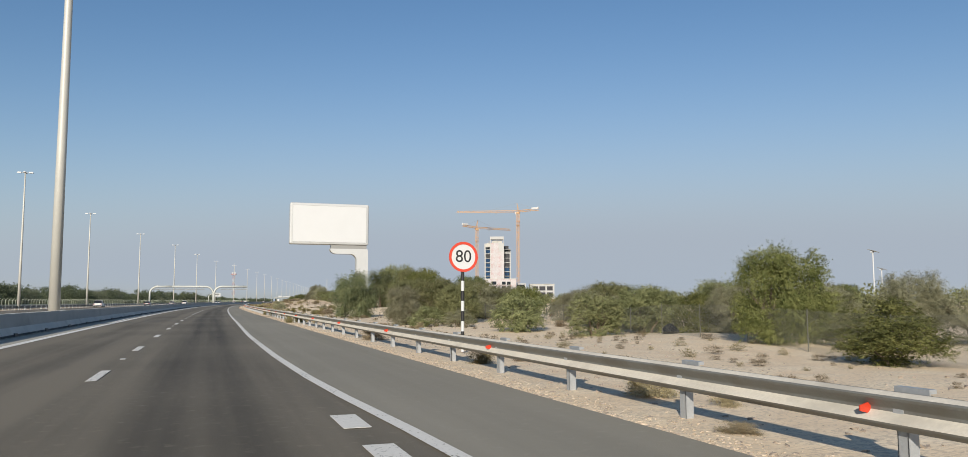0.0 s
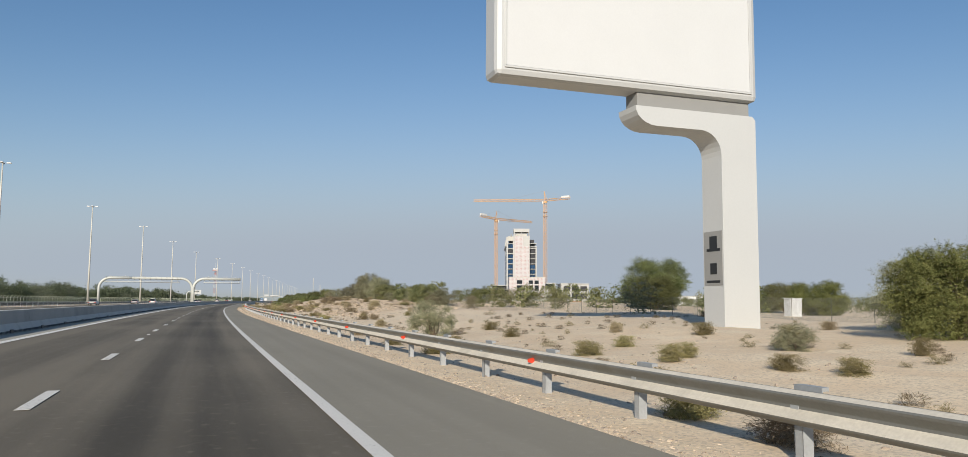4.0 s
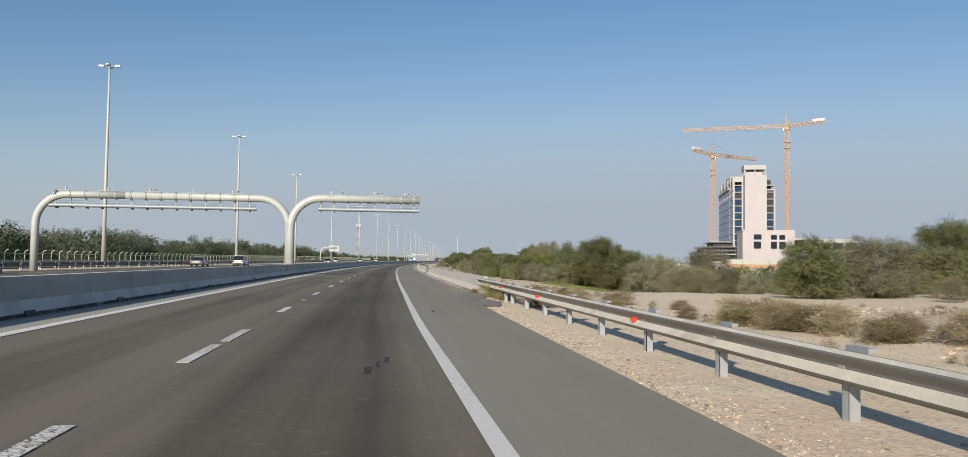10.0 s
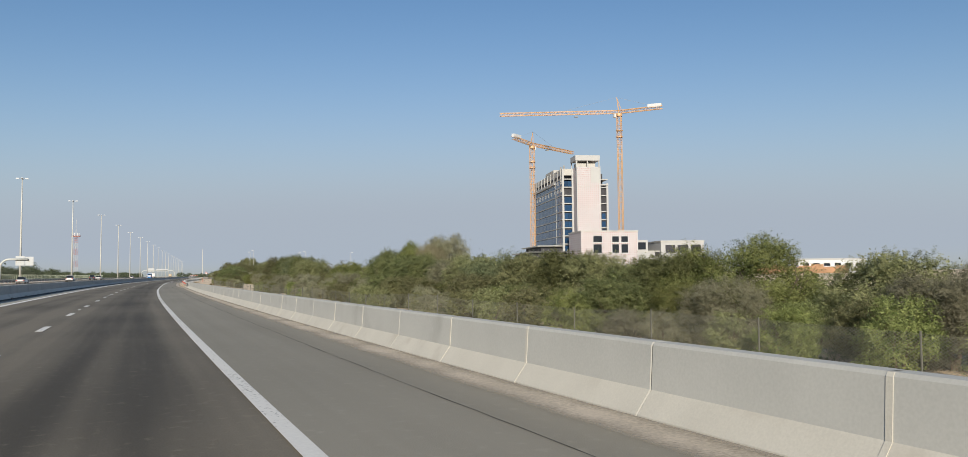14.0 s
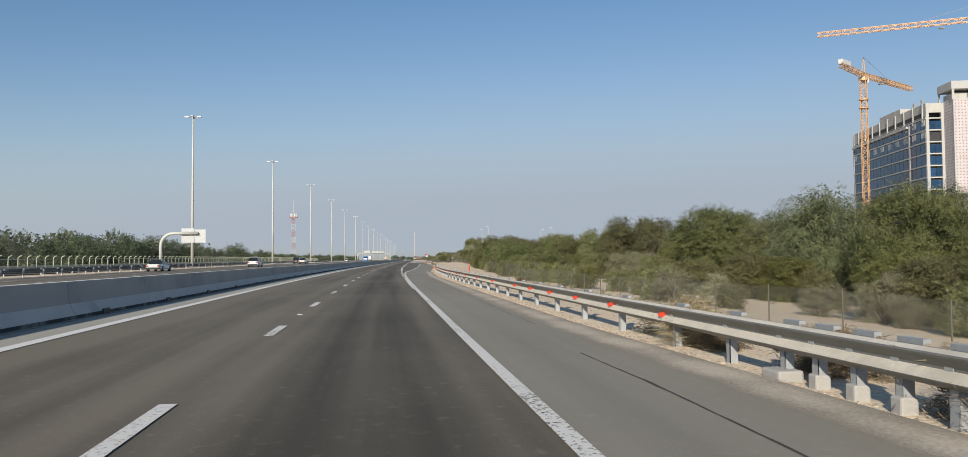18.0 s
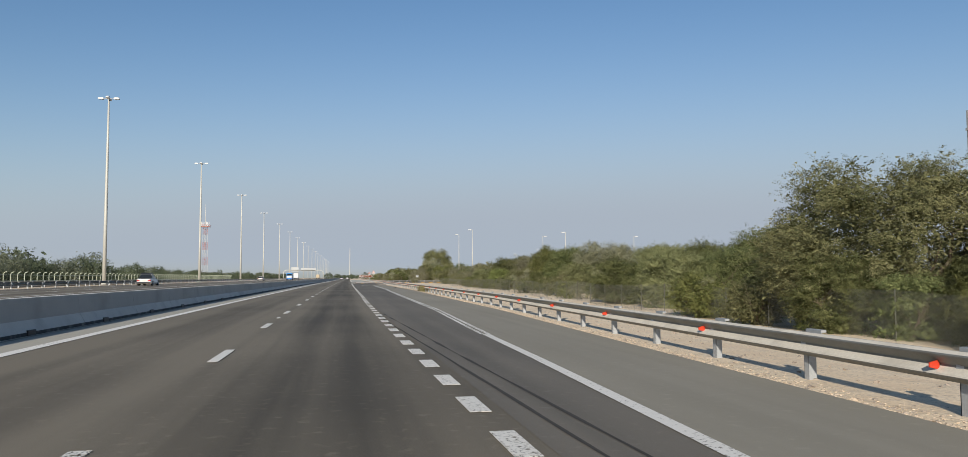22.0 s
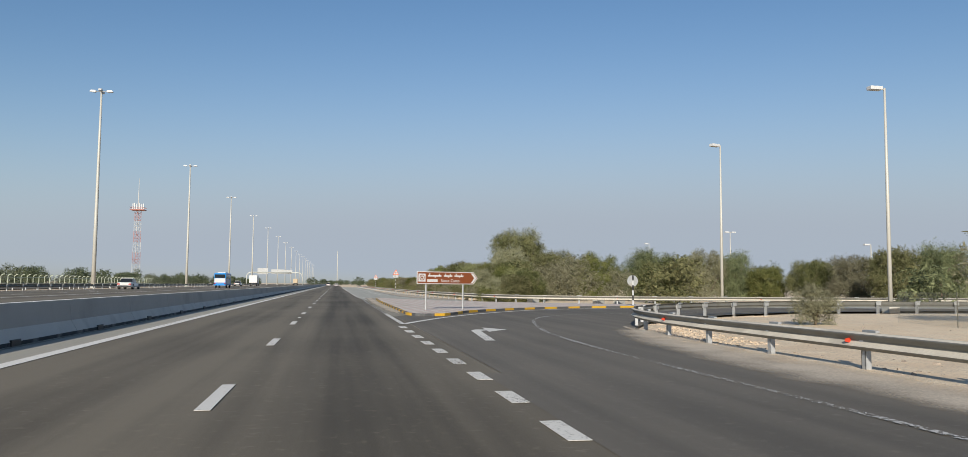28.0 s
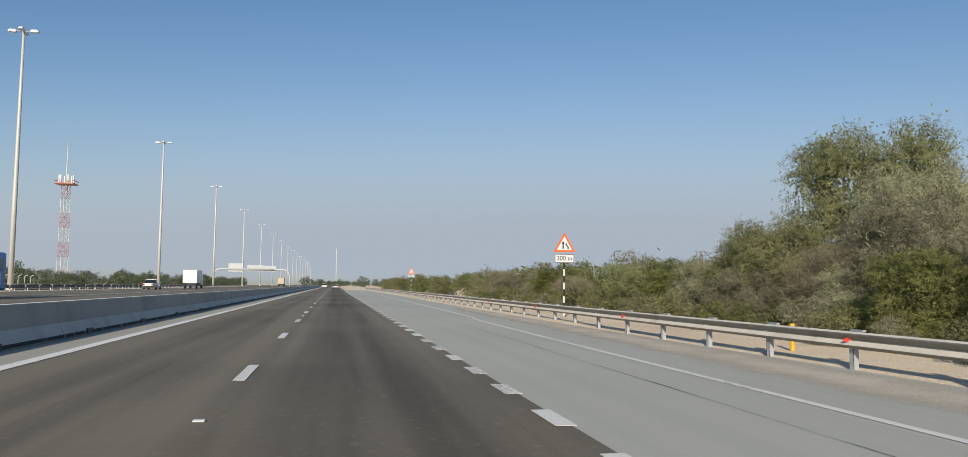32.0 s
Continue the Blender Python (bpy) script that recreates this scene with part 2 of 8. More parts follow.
def asphalt_mat(name, colour, side, wheel=0.0):
    """Asphalt with stone grain, long streaks, darker wheel-worn middle of each lane (UV x is the metres across)."""
    m, n, l, b = nodes(name)
    uv = n.new("ShaderNodeUVMap")
    tc = n.new("ShaderNodeTexCoord")
    mp = n.new("ShaderNodeMapping")
    mp.inputs["Scale"].default_value = (0.9, 0.018, 1)
    l.new(uv.outputs[0], mp.inputs[0])
    streak = n.new("ShaderNodeTexNoise")
    streak.inputs["Scale"].default_value, streak.inputs["Detail"].default_value = 2.2, 5
    l.new(mp.outputs[0], streak.inputs["Vector"])
    grain = n.new("ShaderNodeTexNoise")
    grain.inputs["Scale"].default_value, grain.inputs["Detail"].default_value = 70, 4
    l.new(uv.outputs[0], grain.inputs["Vector"])
    patch = n.new("ShaderNodeTexNoise")
    patch.inputs["Scale"].default_value, patch.inputs["Detail"].default_value = 0.12, 6
    l.new(uv.outputs[0], patch.inputs["Vector"])
    s1 = n.new("ShaderNodeMath")
    s1.operation = 'ADD'
    l.new(streak.outputs[0], s1.inputs[0])
    l.new(patch.outputs[0], s1.inputs[1])
    s2 = n.new("ShaderNodeMath")
    s2.operation = 'MULTIPLY_ADD'
    s2.inputs[1].default_value = 0.8
    l.new(grain.outputs[0], s2.inputs[0])
    l.new(s1.outputs[0], s2.inputs[2])
    r = n.new("ShaderNodeMapRange")
    r.inputs[1].default_value, r.inputs[2].default_value = 1.0, 1.8
    l.new(s2.outputs[0], r.inputs[0])
    fac = r.outputs[0]
    if wheel:
        sep = n.new("ShaderNodeSeparateXYZ")
        l.new(uv.outputs[0], sep.inputs[0])
        w = n.new("ShaderNodeMath")
        w.operation = 'MULTIPLY'
        w.inputs[1].default_value = math.pi * 2 / wheel
        l.new(sep.outputs[0], w.inputs[0])
        co = n.new("ShaderNodeMath")
        co.operation = 'COSINE'
        l.new(w.outputs[0], co.inputs[0])
        ad = n.new("ShaderNodeMath")
        ad.operation = 'MULTIPLY_ADD'
        ad.inputs[1].default_value = 0.28
        l.new(co.outputs[0], ad.inputs[0])
        l.new(fac, ad.inputs[2])
        w3 = n.new("ShaderNodeMath")
        w3.operation = 'MULTIPLY'
        w3.inputs[1].default_value = math.pi * 6 / wheel
        l.new(sep.outputs[0], w3.inputs[0])
        co3 = n.new("ShaderNodeMath")
        co3.operation = 'COSINE'
        l.new(w3.outputs[0], co3.inputs[0])
        ad3 = n.new("ShaderNodeMath")
        ad3.operation = 'MULTIPLY_ADD'
        ad3.inputs[1].default_value = -0.11
        l.new(co3.outputs[0], ad3.inputs[0])
        l.new(ad.outputs[0], ad3.inputs[2])
        old = n.new("ShaderNodeMapRange")
        old.inputs[1].default_value, old.inputs[2].default_value = -0.9, 0.4
        old.inputs[3].default_value, old.inputs[4].default_value = 0.36, 0.0
        l.new(sep.outputs[0], old.inputs[0])
        ad4 = n.new("ShaderNodeMath")
        ad4.operation = 'ADD'
        l.new(ad3.outputs[0], ad4.inputs[0])
        l.new(old.outputs[0], ad4.inputs[1])
        fac = ad4.outputs[0]
    fleck = n.new("ShaderNodeTexNoise")
    fleck.inputs["Scale"].default_value, fleck.inputs["Detail"].default_value = 7.0, 5
    l.new(uv.outputs[0], fleck.inputs["Vector"])
    spots = n.new("ShaderNodeMapRange")
    spots.inputs[1].default_value, spots.inputs[2].default_value = 0.58, 0.72
    spots.inputs[4].default_value = 0.4
    l.new(fleck.outputs[0], spots.inputs[0])
    dust = n.new("ShaderNodeMath")
    dust.operation = 'ADD'
    l.new(fac, dust.inputs[0])
    l.new(spots.outputs[0], dust.inputs[1])
    fac = dust.outputs[0]
    mx = n.new("ShaderNodeMix")
    mx.data_type = 'RGBA'
    mx.inputs["A"].default_value, mx.inputs["B"].default_value = (*colour, 1), (*side, 1)
    l.new(fac, mx.inputs["Factor"])
    l.new(mx.outputs["Result"], b.inputs["Base Color"])
    b.inputs["Roughness"].default_value = 0.75
    b.inputs["Specular IOR Level"].default_value = 0.22
    bp = n.new("ShaderNodeBump")
    bp.inputs["Strength"].default_value, bp.inputs["Distance"].default_value = 0.35, 0.01
    l.new(grain.outputs[0], bp.inputs["Height"])
    l.new(bp.outputs[0], b.inputs["Normal"])
    return m


def sand_mat(name, light=(0.80, 0.64, 0.44), dark=(0.68, 0.53, 0.36), pale=(0.84, 0.715, 0.52), grit=(0.42, 0.34, 0.255), gritty=0.45):
    m, n, l, b = nodes(name)
    tc = n.new("ShaderNodeTexCoord")
    ns = []
    for sc, det in ((0.06, 6), (0.8, 11), (17.0, 6)):
        t = n.new("ShaderNodeTexNoise")
        t.inputs["Scale"].default_value, t.inputs["Detail"].default_value = sc, det
        l.new(tc.outputs["Object"], t.inputs["Vector"])
        ns.append(t)
    vor = n.new("ShaderNodeTexVoronoi")
    vor.inputs["Scale"].default_value = 24.0
    l.new(tc.outputs["Object"], vor.inputs["Vector"])
    m1 = n.new("ShaderNodeMix")
    m1.data_type = 'RGBA'
    m1.inputs["A"].default_value, m1.inputs["B"].default_value = (*light, 1), (*dark, 1)
    r0 = n.new("ShaderNodeMapRange")
    r0.inputs[1].default_value, r0.inputs[2].default_value = 0.35, 0.65
    l.new(ns[0].outputs[0], r0.inputs[0])
    l.new(r0.outputs[0], m1.inputs["Factor"])
    m2 = n.new("ShaderNodeMix")
    m2.data_type = 'RGBA'
    r1 = n.new("ShaderNodeMapRange")
    r1.inputs[1].default_value, r1.inputs[2].default_value = 0.42, 0.68
    r1.inputs[4].default_value = 0.75
    l.new(ns[1].outputs[0], r1.inputs[0])
    l.new(r1.outputs[0], m2.inputs["Factor"])
    l.new(m1.outputs["Result"], m2.inputs["A"])
    m2.inputs["B"].default_value = (*pale, 1)
    m3 = n.new("ShaderNodeMix")
    m3.data_type = 'RGBA'
    r3 = n.new("ShaderNodeMapRange")
    r3.inputs[1].default_value, r3.inputs[2].default_value = 0.555, 0.66
    r3.inputs[4].default_value = gritty
    l.new(ns[2].outputs[0], r3.inputs[0])
    l.new(r3.outputs[0], m3.inputs["Factor"])
    l.new(m2.outputs["Result"], m3.inputs["A"])
    m3.inputs["B"].default_value = (*grit, 1)
    sep = n.new("ShaderNodeSeparateColor")
    l.new(vor.outputs["Color"], sep.inputs[0])
    few = n.new("ShaderNodeMath")
    few.operation = 'MULTIPLY_ADD'
    few.inputs[1].default_value = 0.9
    l.new(ns[1].outputs[0], few.inputs[0])
    l.new(sep.outputs[0], few.inputs[2])
    r4 = n.new("ShaderNodeMapRange")
    r4.inputs[1].default_value, r4.inputs[2].default_value = 1.2, 1.26
    r4.inputs[4].default_value = gritty
    l.new(few.outputs[0], r4.inputs[0])
    m4 = n.new("ShaderNodeMix")
    m4.data_type = 'RGBA'
    l.new(r4.outputs[0], m4.inputs["Factor"])
    l.new(m3.outputs["Result"], m4.inputs["A"])
    m4.inputs["B"].default_value = (*grit, 1)
    l.new(m4.outputs["Result"], b.inputs["Base Color"])
    b.inputs["Roughness"].default_value = 0.95
    hm = n.new("ShaderNodeMath")
    hm.operation = 'MULTIPLY_ADD'
    hm.inputs[1].default_value = 0.22
    l.new(ns[2].outputs[0], hm.inputs[0])
    l.new(ns[1].outputs[0], hm.inputs[2])
    bp = n.new("ShaderNodeBump")
    bp.inputs["Strength"].default_value, bp.inputs["Distance"].default_value = 0.8, 0.07
    l.new(hm.outputs[0], bp.inputs["Height"])
    l.new(bp.outputs[0], b.inputs["Normal"])
    return m


M_ASPH = asphalt_mat("dark_asphalt", (0.074, 0.063, 0.046), (0.202, 0.175, 0.129), 3.6)
M_SHLD = asphalt_mat("shoulder_asphalt", (0.240, 0.220, 0.172), (0.318, 0.290, 0.229))
M_MARGIN = asphalt_mat("dusty_margin_asphalt", (0.36, 0.34, 0.285), (0.45, 0.425, 0.355))
M_PALE = asphalt_mat("pale_asphalt", (0.385, 0.38, 0.33), (0.465, 0.455, 0.395))
M_EXIT = asphalt_mat("grey_asphalt", (0.110, 0.099, 0.081), (0.2, 0.178, 0.142))
M_LINE = paint_mat("white_road_paint", (0.78, 0.76, 0.70), 0.07)
M_CLEAN = paint_mat("clean_road_paint", (0.86, 0.84, 0.78), 0.02)
M_WORN = paint_mat("worn_road_paint", (0.78, 0.76, 0.70), 0.13)
M_SAND = sand_mat("pale_sand")
M_BANK = sand_mat("stony_bank_soil", (0.70, 0.545, 0.37), (0.56, 0.43, 0.295), (0.77, 0.63, 0.445), (0.36, 0.28, 0.205), 0.65)
M_CONC = mat("pale_concrete", (0.46, 0.455, 0.415), 0.85, 0, 0.09, 1.2, 40, 0.05, (0.36, 0.35, 0.315), 0.68, 0.9)
M_CONCL = mat("dusty_barrier_foot", (0.52, 0.495, 0.425), 0.9, 0, 0.10, 1.5, 45, 0.08, (0.44, 0.405, 0.34), 0.66, 1.6)
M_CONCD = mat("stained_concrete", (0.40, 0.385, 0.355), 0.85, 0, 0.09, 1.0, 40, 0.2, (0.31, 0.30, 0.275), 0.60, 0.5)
M_GALV = mat("galvanised_steel", (0.40, 0.415, 0.42), 0.5, 0.25, 0.14, 2.0, 30, 0.05, (0.36, 0.33, 0.28), 0.66, 1.5)
# beam shading set in colour: dark for shaded faces, dusty pale for sunlit ledges
M_RAIL = mat("weathered_shade_dark_steel", (0.205, 0.205, 0.185), 0.58, 0.25, 0.12, 2.0, 30, 0.05, (0.175, 0.165, 0.14), 0.6, 1.5)
M_LEDGE = mat("sunlit_pale_dust", (0.62, 0.575, 0.485), 0.85, 0, 0.14, 1.5, 30, 0.05, (0.48, 0.445, 0.375), 0.62, 1.2)
M_POLE = mat("cream_painted_steel", (0.52, 0.51, 0.46), 0.5, 0.1, 0.07, 0.8, 20, 0.03)
M_GANT = mat("grey_painted_steel", (0.50, 0.515, 0.48), 0.5, 0.05, 0.06, 0.6, 20, 0.03, (0.40, 0.40, 0.37), 0.66, 0.6)
M_WHITE = mat("white_paint", (0.59, 0.60, 0.60), 0.5, 0, 0.03, 0.5, 20, 0.02)
M_BILL = mat("off_white_panel", (0.50, 0.51, 0.505), 0.5, 0, 0.03, 0.3, 12, 0.02, (0.45, 0.455, 0.445), 0.7, 0.25)
M_GREY = mat("mid_grey_paint", (0.27, 0.27, 0.26), 0.6, 0, 0.08, 1, 30, 0.05)
M_BLACK = mat("black_paint", (0.018, 0.018, 0.018), 0.45, 0, 0.1, 3, 40, 0.03)
M_RED = mat("red_reflector", (0.56, 0.05, 0.022), 0.3, 0, 0.08, 6, 60, 0.02)
M_REDP = mat("red_sign_paint", (0.60, 0.06, 0.03), 0.4, 0, 0.05, 4, 60, 0.0)
M_ORANGE = mat("orange_sign_paint", (0.70, 0.13, 0.03), 0.4, 0, 0.05, 4, 60, 0.0)
M_YELL = mat("yellow_kerb_paint", (0.62, 0.36, 0.025), 0.7, 0, 0.14, 3, 40, 0.1, (0.35, 0.26, 0.12), 0.66, 2.5)
M_KBLK = mat("dark_kerb_paint", (0.095, 0.097, 0.10), 0.75, 0, 0.2, 3, 40, 0.1, (0.18, 0.17, 0.15), 0.66, 2.5)
M_CRANE = mat("crane_yellow_paint", (0.60, 0.36, 0.18), 0.5, 0.1, 0.10, 0.4, 5, 0.0, (0.42, 0.27, 0.15), 0.64, 0.3)
M_BARK = mat("grey_brown_bark", (0.16, 0.12, 0.085), 0.9, 0, 0.25, 3, 30, 0.4)
M_RUBBER = mat("tyre_rubber", (0.02, 0.02, 0.02), 0.8, 0, 0.1, 5, 40, 0.05)
M_GLASS = mat("tinted_glass", (0.02, 0.024, 0.028), 0.08, 0.0, 0.05, 1, 5, 0.0)
M_BGLASS = mat("blue_curtain_glass", (0.018, 0.055, 0.12), 0.15, 0.0, 0.3, 0.12, 1.5, 0.0, vary=0.25)


# ---- mesh helpers ----
def thing(name, label, category, m=None, group="", kind=""):
    e = new(name)
    if m is not None:
        e.matrix_basis = m
    return tagged(e, label, category, group, kind)


def finish(ob, material, parent, label=""):
    if isinstance(material, (list, tuple)):
        for q in material:
            ob.data.materials.append(q)
    else:
        ob.data.materials.append(material)
    if parent is not None:
        ob.parent = parent
    if label:
        ob["label"] = label
    return ob


def part(name, bm, material, parent, label="", smooth=False):
    me = bpy.data.meshes.new(name)
    bm.to_mesh(me)
    bm.free()
    if smooth:
        me.shade_smooth()
    return finish(new(name, me), material, parent, label)


def raw(name, verts, faces, material, parent=None, label="", uvs=None, smooth=False):
    me = bpy.data.meshes.new(name)
    me.from_pydata(verts, [], faces)
    if uvs is not None:
        lay = me.uv_layers.new(name="UVMap")
        idx = np.zeros(len(me.loops), dtype=np.int32)
        me.loops.foreach_get("vertex_index", idx)
        lay.data.foreach_set("uv", np.asarray(uvs, dtype=np.float32)[idx].ravel())
    if smooth:
        me.shade_smooth()
    return finish(new(name, me), material, parent, label)


def box(bm, x0, y0, z0, x1, y1, z1, bevel=0.0):
    vs = [bm.verts.new(p) for p in ((x0, y0, z0), (x1, y0, z0), (x1, y1, z0), (x0, y1, z0), (x0, y0, z1), (x1, y0, z1), (x1, y1, z1), (x0, y1, z1))]
    fs = [bm.faces.new([vs[i] for i in q]) for q in ((3, 2, 1, 0), (4, 5, 6, 7), (0, 1, 5, 4), (1, 2, 6, 5), (2, 3, 7, 6), (3, 0, 4, 7))]
    if bevel:
        es = list({e for f in fs for e in f.edges})
        bmesh.ops.bevel(bm, geom=es, offset=bevel, segments=2, affect='EDGES', profile=0.5)


def boxes(*dims, bevel=0.0):
    bm = bmesh.new()
    for q in dims:
        box(bm, *q, bevel=bevel)
    return bm


def tube(bm, pts, radii, sides=8, caps=True):
    """A round bar through the points."""
    pts = [Vector(p) for p in pts]
    if not isinstance(radii, (list, tuple)):
        radii = [radii] * len(pts)
    rings = []
    ref = None
    for i, p in enumerate(pts):
        t = (pts[min(i + 1, len(pts) - 1)] - pts[max(i - 1, 0)]).normalized()
        if ref is None:
            ref = t.orthogonal().normalized()
        else:
            ref = (ref - t * ref.dot(t)).normalized()
        o = t.cross(ref)
        rings.append([bm.verts.new(p + radii[i] * (math.cos(a) * ref + math.sin(a) * o)) for a in (2 * math.pi * k / sides for k in range(sides))])
    for a, b in zip(rings, rings[1:]):
        for k in range(sides):
            bm.faces.new((a[k], a[(k + 1) % sides], b[(k + 1) % sides], b[k]))
    if caps:
        bm.faces.new(rings[0][::-1])
        bm.faces.new(rings[-1])


def tubes(*items, sides=8):
    bm = bmesh.new()
    for pts, r in items:
        tube(bm, pts, r, sides)
    return bm


def prism(bm, outline, y0, y1):
    """An outline in x, z drawn out along y."""
    a = [bm.verts.new((x, y0, z)) for x, z in outline]
    b = [bm.verts.new((x, y1, z)) for x, z in outline]
    n = len(a)
    bm.faces.new(a)
    bm.faces.new(b[::-1])
    for i in range(n):
        bm.faces.new((a[i], b[i], b[(i + 1) % n], a[(i + 1) % n]))


def steps(s0, s1, step):
    n = max(1, int(math.ceil((s1 - s0) / step)))
    return [s0 + (s1 - s0) * i / n for i in range(n + 1)]


def num(v, s):
    return v(s) if callable(v) else v


def strip(name, s0, s1, d0, d1, z, material, parent=None, label="", step=4.0, cols=1):
    """A sheet along the road between two offsets."""
    vs, fs, uv = [], [], []
    ss = steps(s0, s1, step)
    for s in ss:
        a, b = num(d0, s), num(d1, s)
        for c in range(cols + 1):
            d = a + (b - a) * c / cols
            vs.append(rd(s, d, num(z, s)))
            uv.append((d, s))
    w = cols + 1
    for i in range(len(ss) - 1):
        for c in range(cols):
            k = i * w + c
            fs.append((k, k + 1, k + w + 1, k + w))
    return raw(name, vs, fs, material, parent, label, uv)


def sweep(name, s0, s1, d, outline, material, parent=None, label="", step=4.0, closed=True, smooth=False, lift=None):
    """An outline of (across, up) carried along the road at offset d."""
    vs, fs, uv = [], [], []
    ss = steps(s0, s1, step)
    n = len(outline)
    for s in ss:
        o = num(d, s)
        for x, z in outline:
            vs.append(rd(s, o + x, z + (lift(s) if lift else 0.0)))
            uv.append((x, s))
    for i in range(len(ss) - 1):
        for k in range(n if closed else n - 1):
            a, b = i * n + k, i * n + (k + 1) % n
            fs.append((a, b, b + n, a + n))
    if closed:
        fs.append(tuple(range(n))[::-1])
        fs.append(tuple(range((len(ss) - 1) * n, len(ss) * n)))
    return raw(name, vs, fs, material, parent, label, uv, smooth)


def share(name, me, m, parent, label=""):
    """One more object on a mesh that is there already."""
    ob = new(name, me)
    ob.matrix_basis = m
    ob.parent = parent
    if label:
        ob["label"] = label
    return ob

# ---- ground: one sheet to the horizon ----
def bump01(v, a, b, c, e):
    return float(np.interp(v, [a, b, c, e], [0, 1, 1, 0]))


def FZ0(s):
    return float(np.interp(s, [470, 620], [0.0, 0.4]))


def land(s, d):
    """Height of the sand."""
    r = RAIL(s)
    if d < -5:
        return FZ0(s) * float(np.interp(d, [-70, -58, -8, -5.5], [1, 1, 1, 0])) - 0.12
    if d < r - 1.6:
        return -0.12
    z = float(np.interp(d, [r - 1.6, r - 1.1, r + 0.6, r + 3, 60, 200], [-0.12, -0.015, -0.03, -0.05, 0.0, 0.0]))
    p = rd(s, d)
    n = noise.noise(Vector((p.x * 0.11, p.y * 0.11, 3.1))) * 0.22 + noise.noise(Vector((p.x * 0.45, p.y * 0.45, 9.0))) * 0.07
    z += n * float(np.interp(d, [r + 0.8, r + 4, 40, 120], [0, 1, 1.0, 0.3]))
    hill = bump01(s, 146, 176, 228, 250)
    lump = 0.5 + noise.noise(Vector((p.x * 0.06, p.y * 0.06, 5.0))) * 0.5
    rough = noise.noise(Vector((p.x * 0.3, p.y * 0.3, 1.0))) * 0.35
    z += hill * float(np.interp(d, [10.5, 12.0, 17.5, 22, 60, 90], [0, 0.12, 0.95, 1.1, 1.0, 0])) * (float(np.interp(s, [150, 165, 185, 200, 212, 240], [0.95, 1.1, 1.2, 1.38, 1.5, 1.35])) + 0.3 * rough + 0.12 * (lump - 0.5))
    face = hill * float(np.interp(d, [11.5, 13.5, 24, 30], [0, 1, 1, 0]))
    if face > 0:
        crust = 1 - abs(noise.noise(Vector((p.x * 0.55, p.y * 0.55, 7.0)))) * 2
        z += face * (0.17 * noise.noise(Vector((p.x * 1.3, p.y * 1.3, 4.0))) + 0.20 * crust - 0.13)
        level = z * 2.6 + 1.2 * noise.noise(Vector((p.x * 0.13, p.y * 0.13, 12.0)))
        f = level - math.floor(level)
        z += face * 0.55 / 2.6 * (min(1.0, max(0.0, (f - 0.5) * 3.0)) - f + 0.2)
    z += bump01(s, 82, 100, 150, 172) * float(np.interp(d, [10, 18, 40, 70], [0, 0.5, 0.6, 0])) * (0.8 + 0.4 * lump)
    drop = float(np.interp(s, [262, 288, 430, 470, 540, 600], [0, -1.5, -1.3, -0.6, -0.3, 0]))
    z += drop * float(np.interp(d, [r + 1.0, r + 4.0, 17, 24, 80, 140], [0, 0.2, 0.6, 1, 1, 0]))
    z += bump01(s, 330, 365, 440, 480) * float(np.interp(d, [92, 105, 130, 160], [0, 1, 1, 0])) * (0.9 + 0.5 * rough)
    if s > 655:
        lo = float(np.interp(d, [8, 9.7, 12, 15, 20, 26, 40, 100], [676, 684, 689, 694, 698, 701.5, 704, 704]))
        hi = float(np.interp(d, [9.0, 10.4, 11, 12, 13.4, 16, 19, 26, 100], [960, 800, 760, 742, 727, 722, 719, 718, 719]))
        dip = float(np.interp(s, [lo - 1.0, lo + 1.0, hi - 1.0, hi + 1.0], [0, 1, 1, 0]))
        z = z * (1 - dip) - 0.12 * dip
    return z


S_ROWS = steps(-160, 147, 3.0) + steps(148, 252, 0.7) + steps(255, 330, 3.0) + steps(333, 1000, 4.0) + [1020, 1060, 1120, 1200, 1350, 1600, 2000, 2700, 3600, 4600]
D_COLS = [-2600, -1200, -500, -220, -120, -90, -75, -60, -50, -40, -33, -20, -8, -5.2, -4, 0, 3.0, 4.0, 4.6, 5.0, 5.4, 5.8, 6.2, 6.6, 7.0, 7.4, 7.8, 8.2, 8.6, 9.0, 9.5, 10, 10.5, 11, 11.5, 12, 12.5, 13] + [13.5 + 0.5 * i for i in range(0, 21)] + [24 + i for i in range(0, 14)] + [39, 42, 45, 49, 54, 60, 70, 85, 100, 130, 170, 220, 300, 420, 600, 1200, 2600]
gv = [rd(s, d, land(s, d)) for s in S_ROWS for d in D_COLS]
w = len(D_COLS)
gf = [(i * w + j, i * w + j + 1, (i + 1) * w + j + 1, (i + 1) * w + j) for i in range(len(S_ROWS) - 1) for j in range(w - 1)]
ground = tagged(raw("ground", gv, gf, [M_SAND, M_BANK], smooth=True), "pale desert sand with stones, low mounds and tracks", "ground", kind="structure")

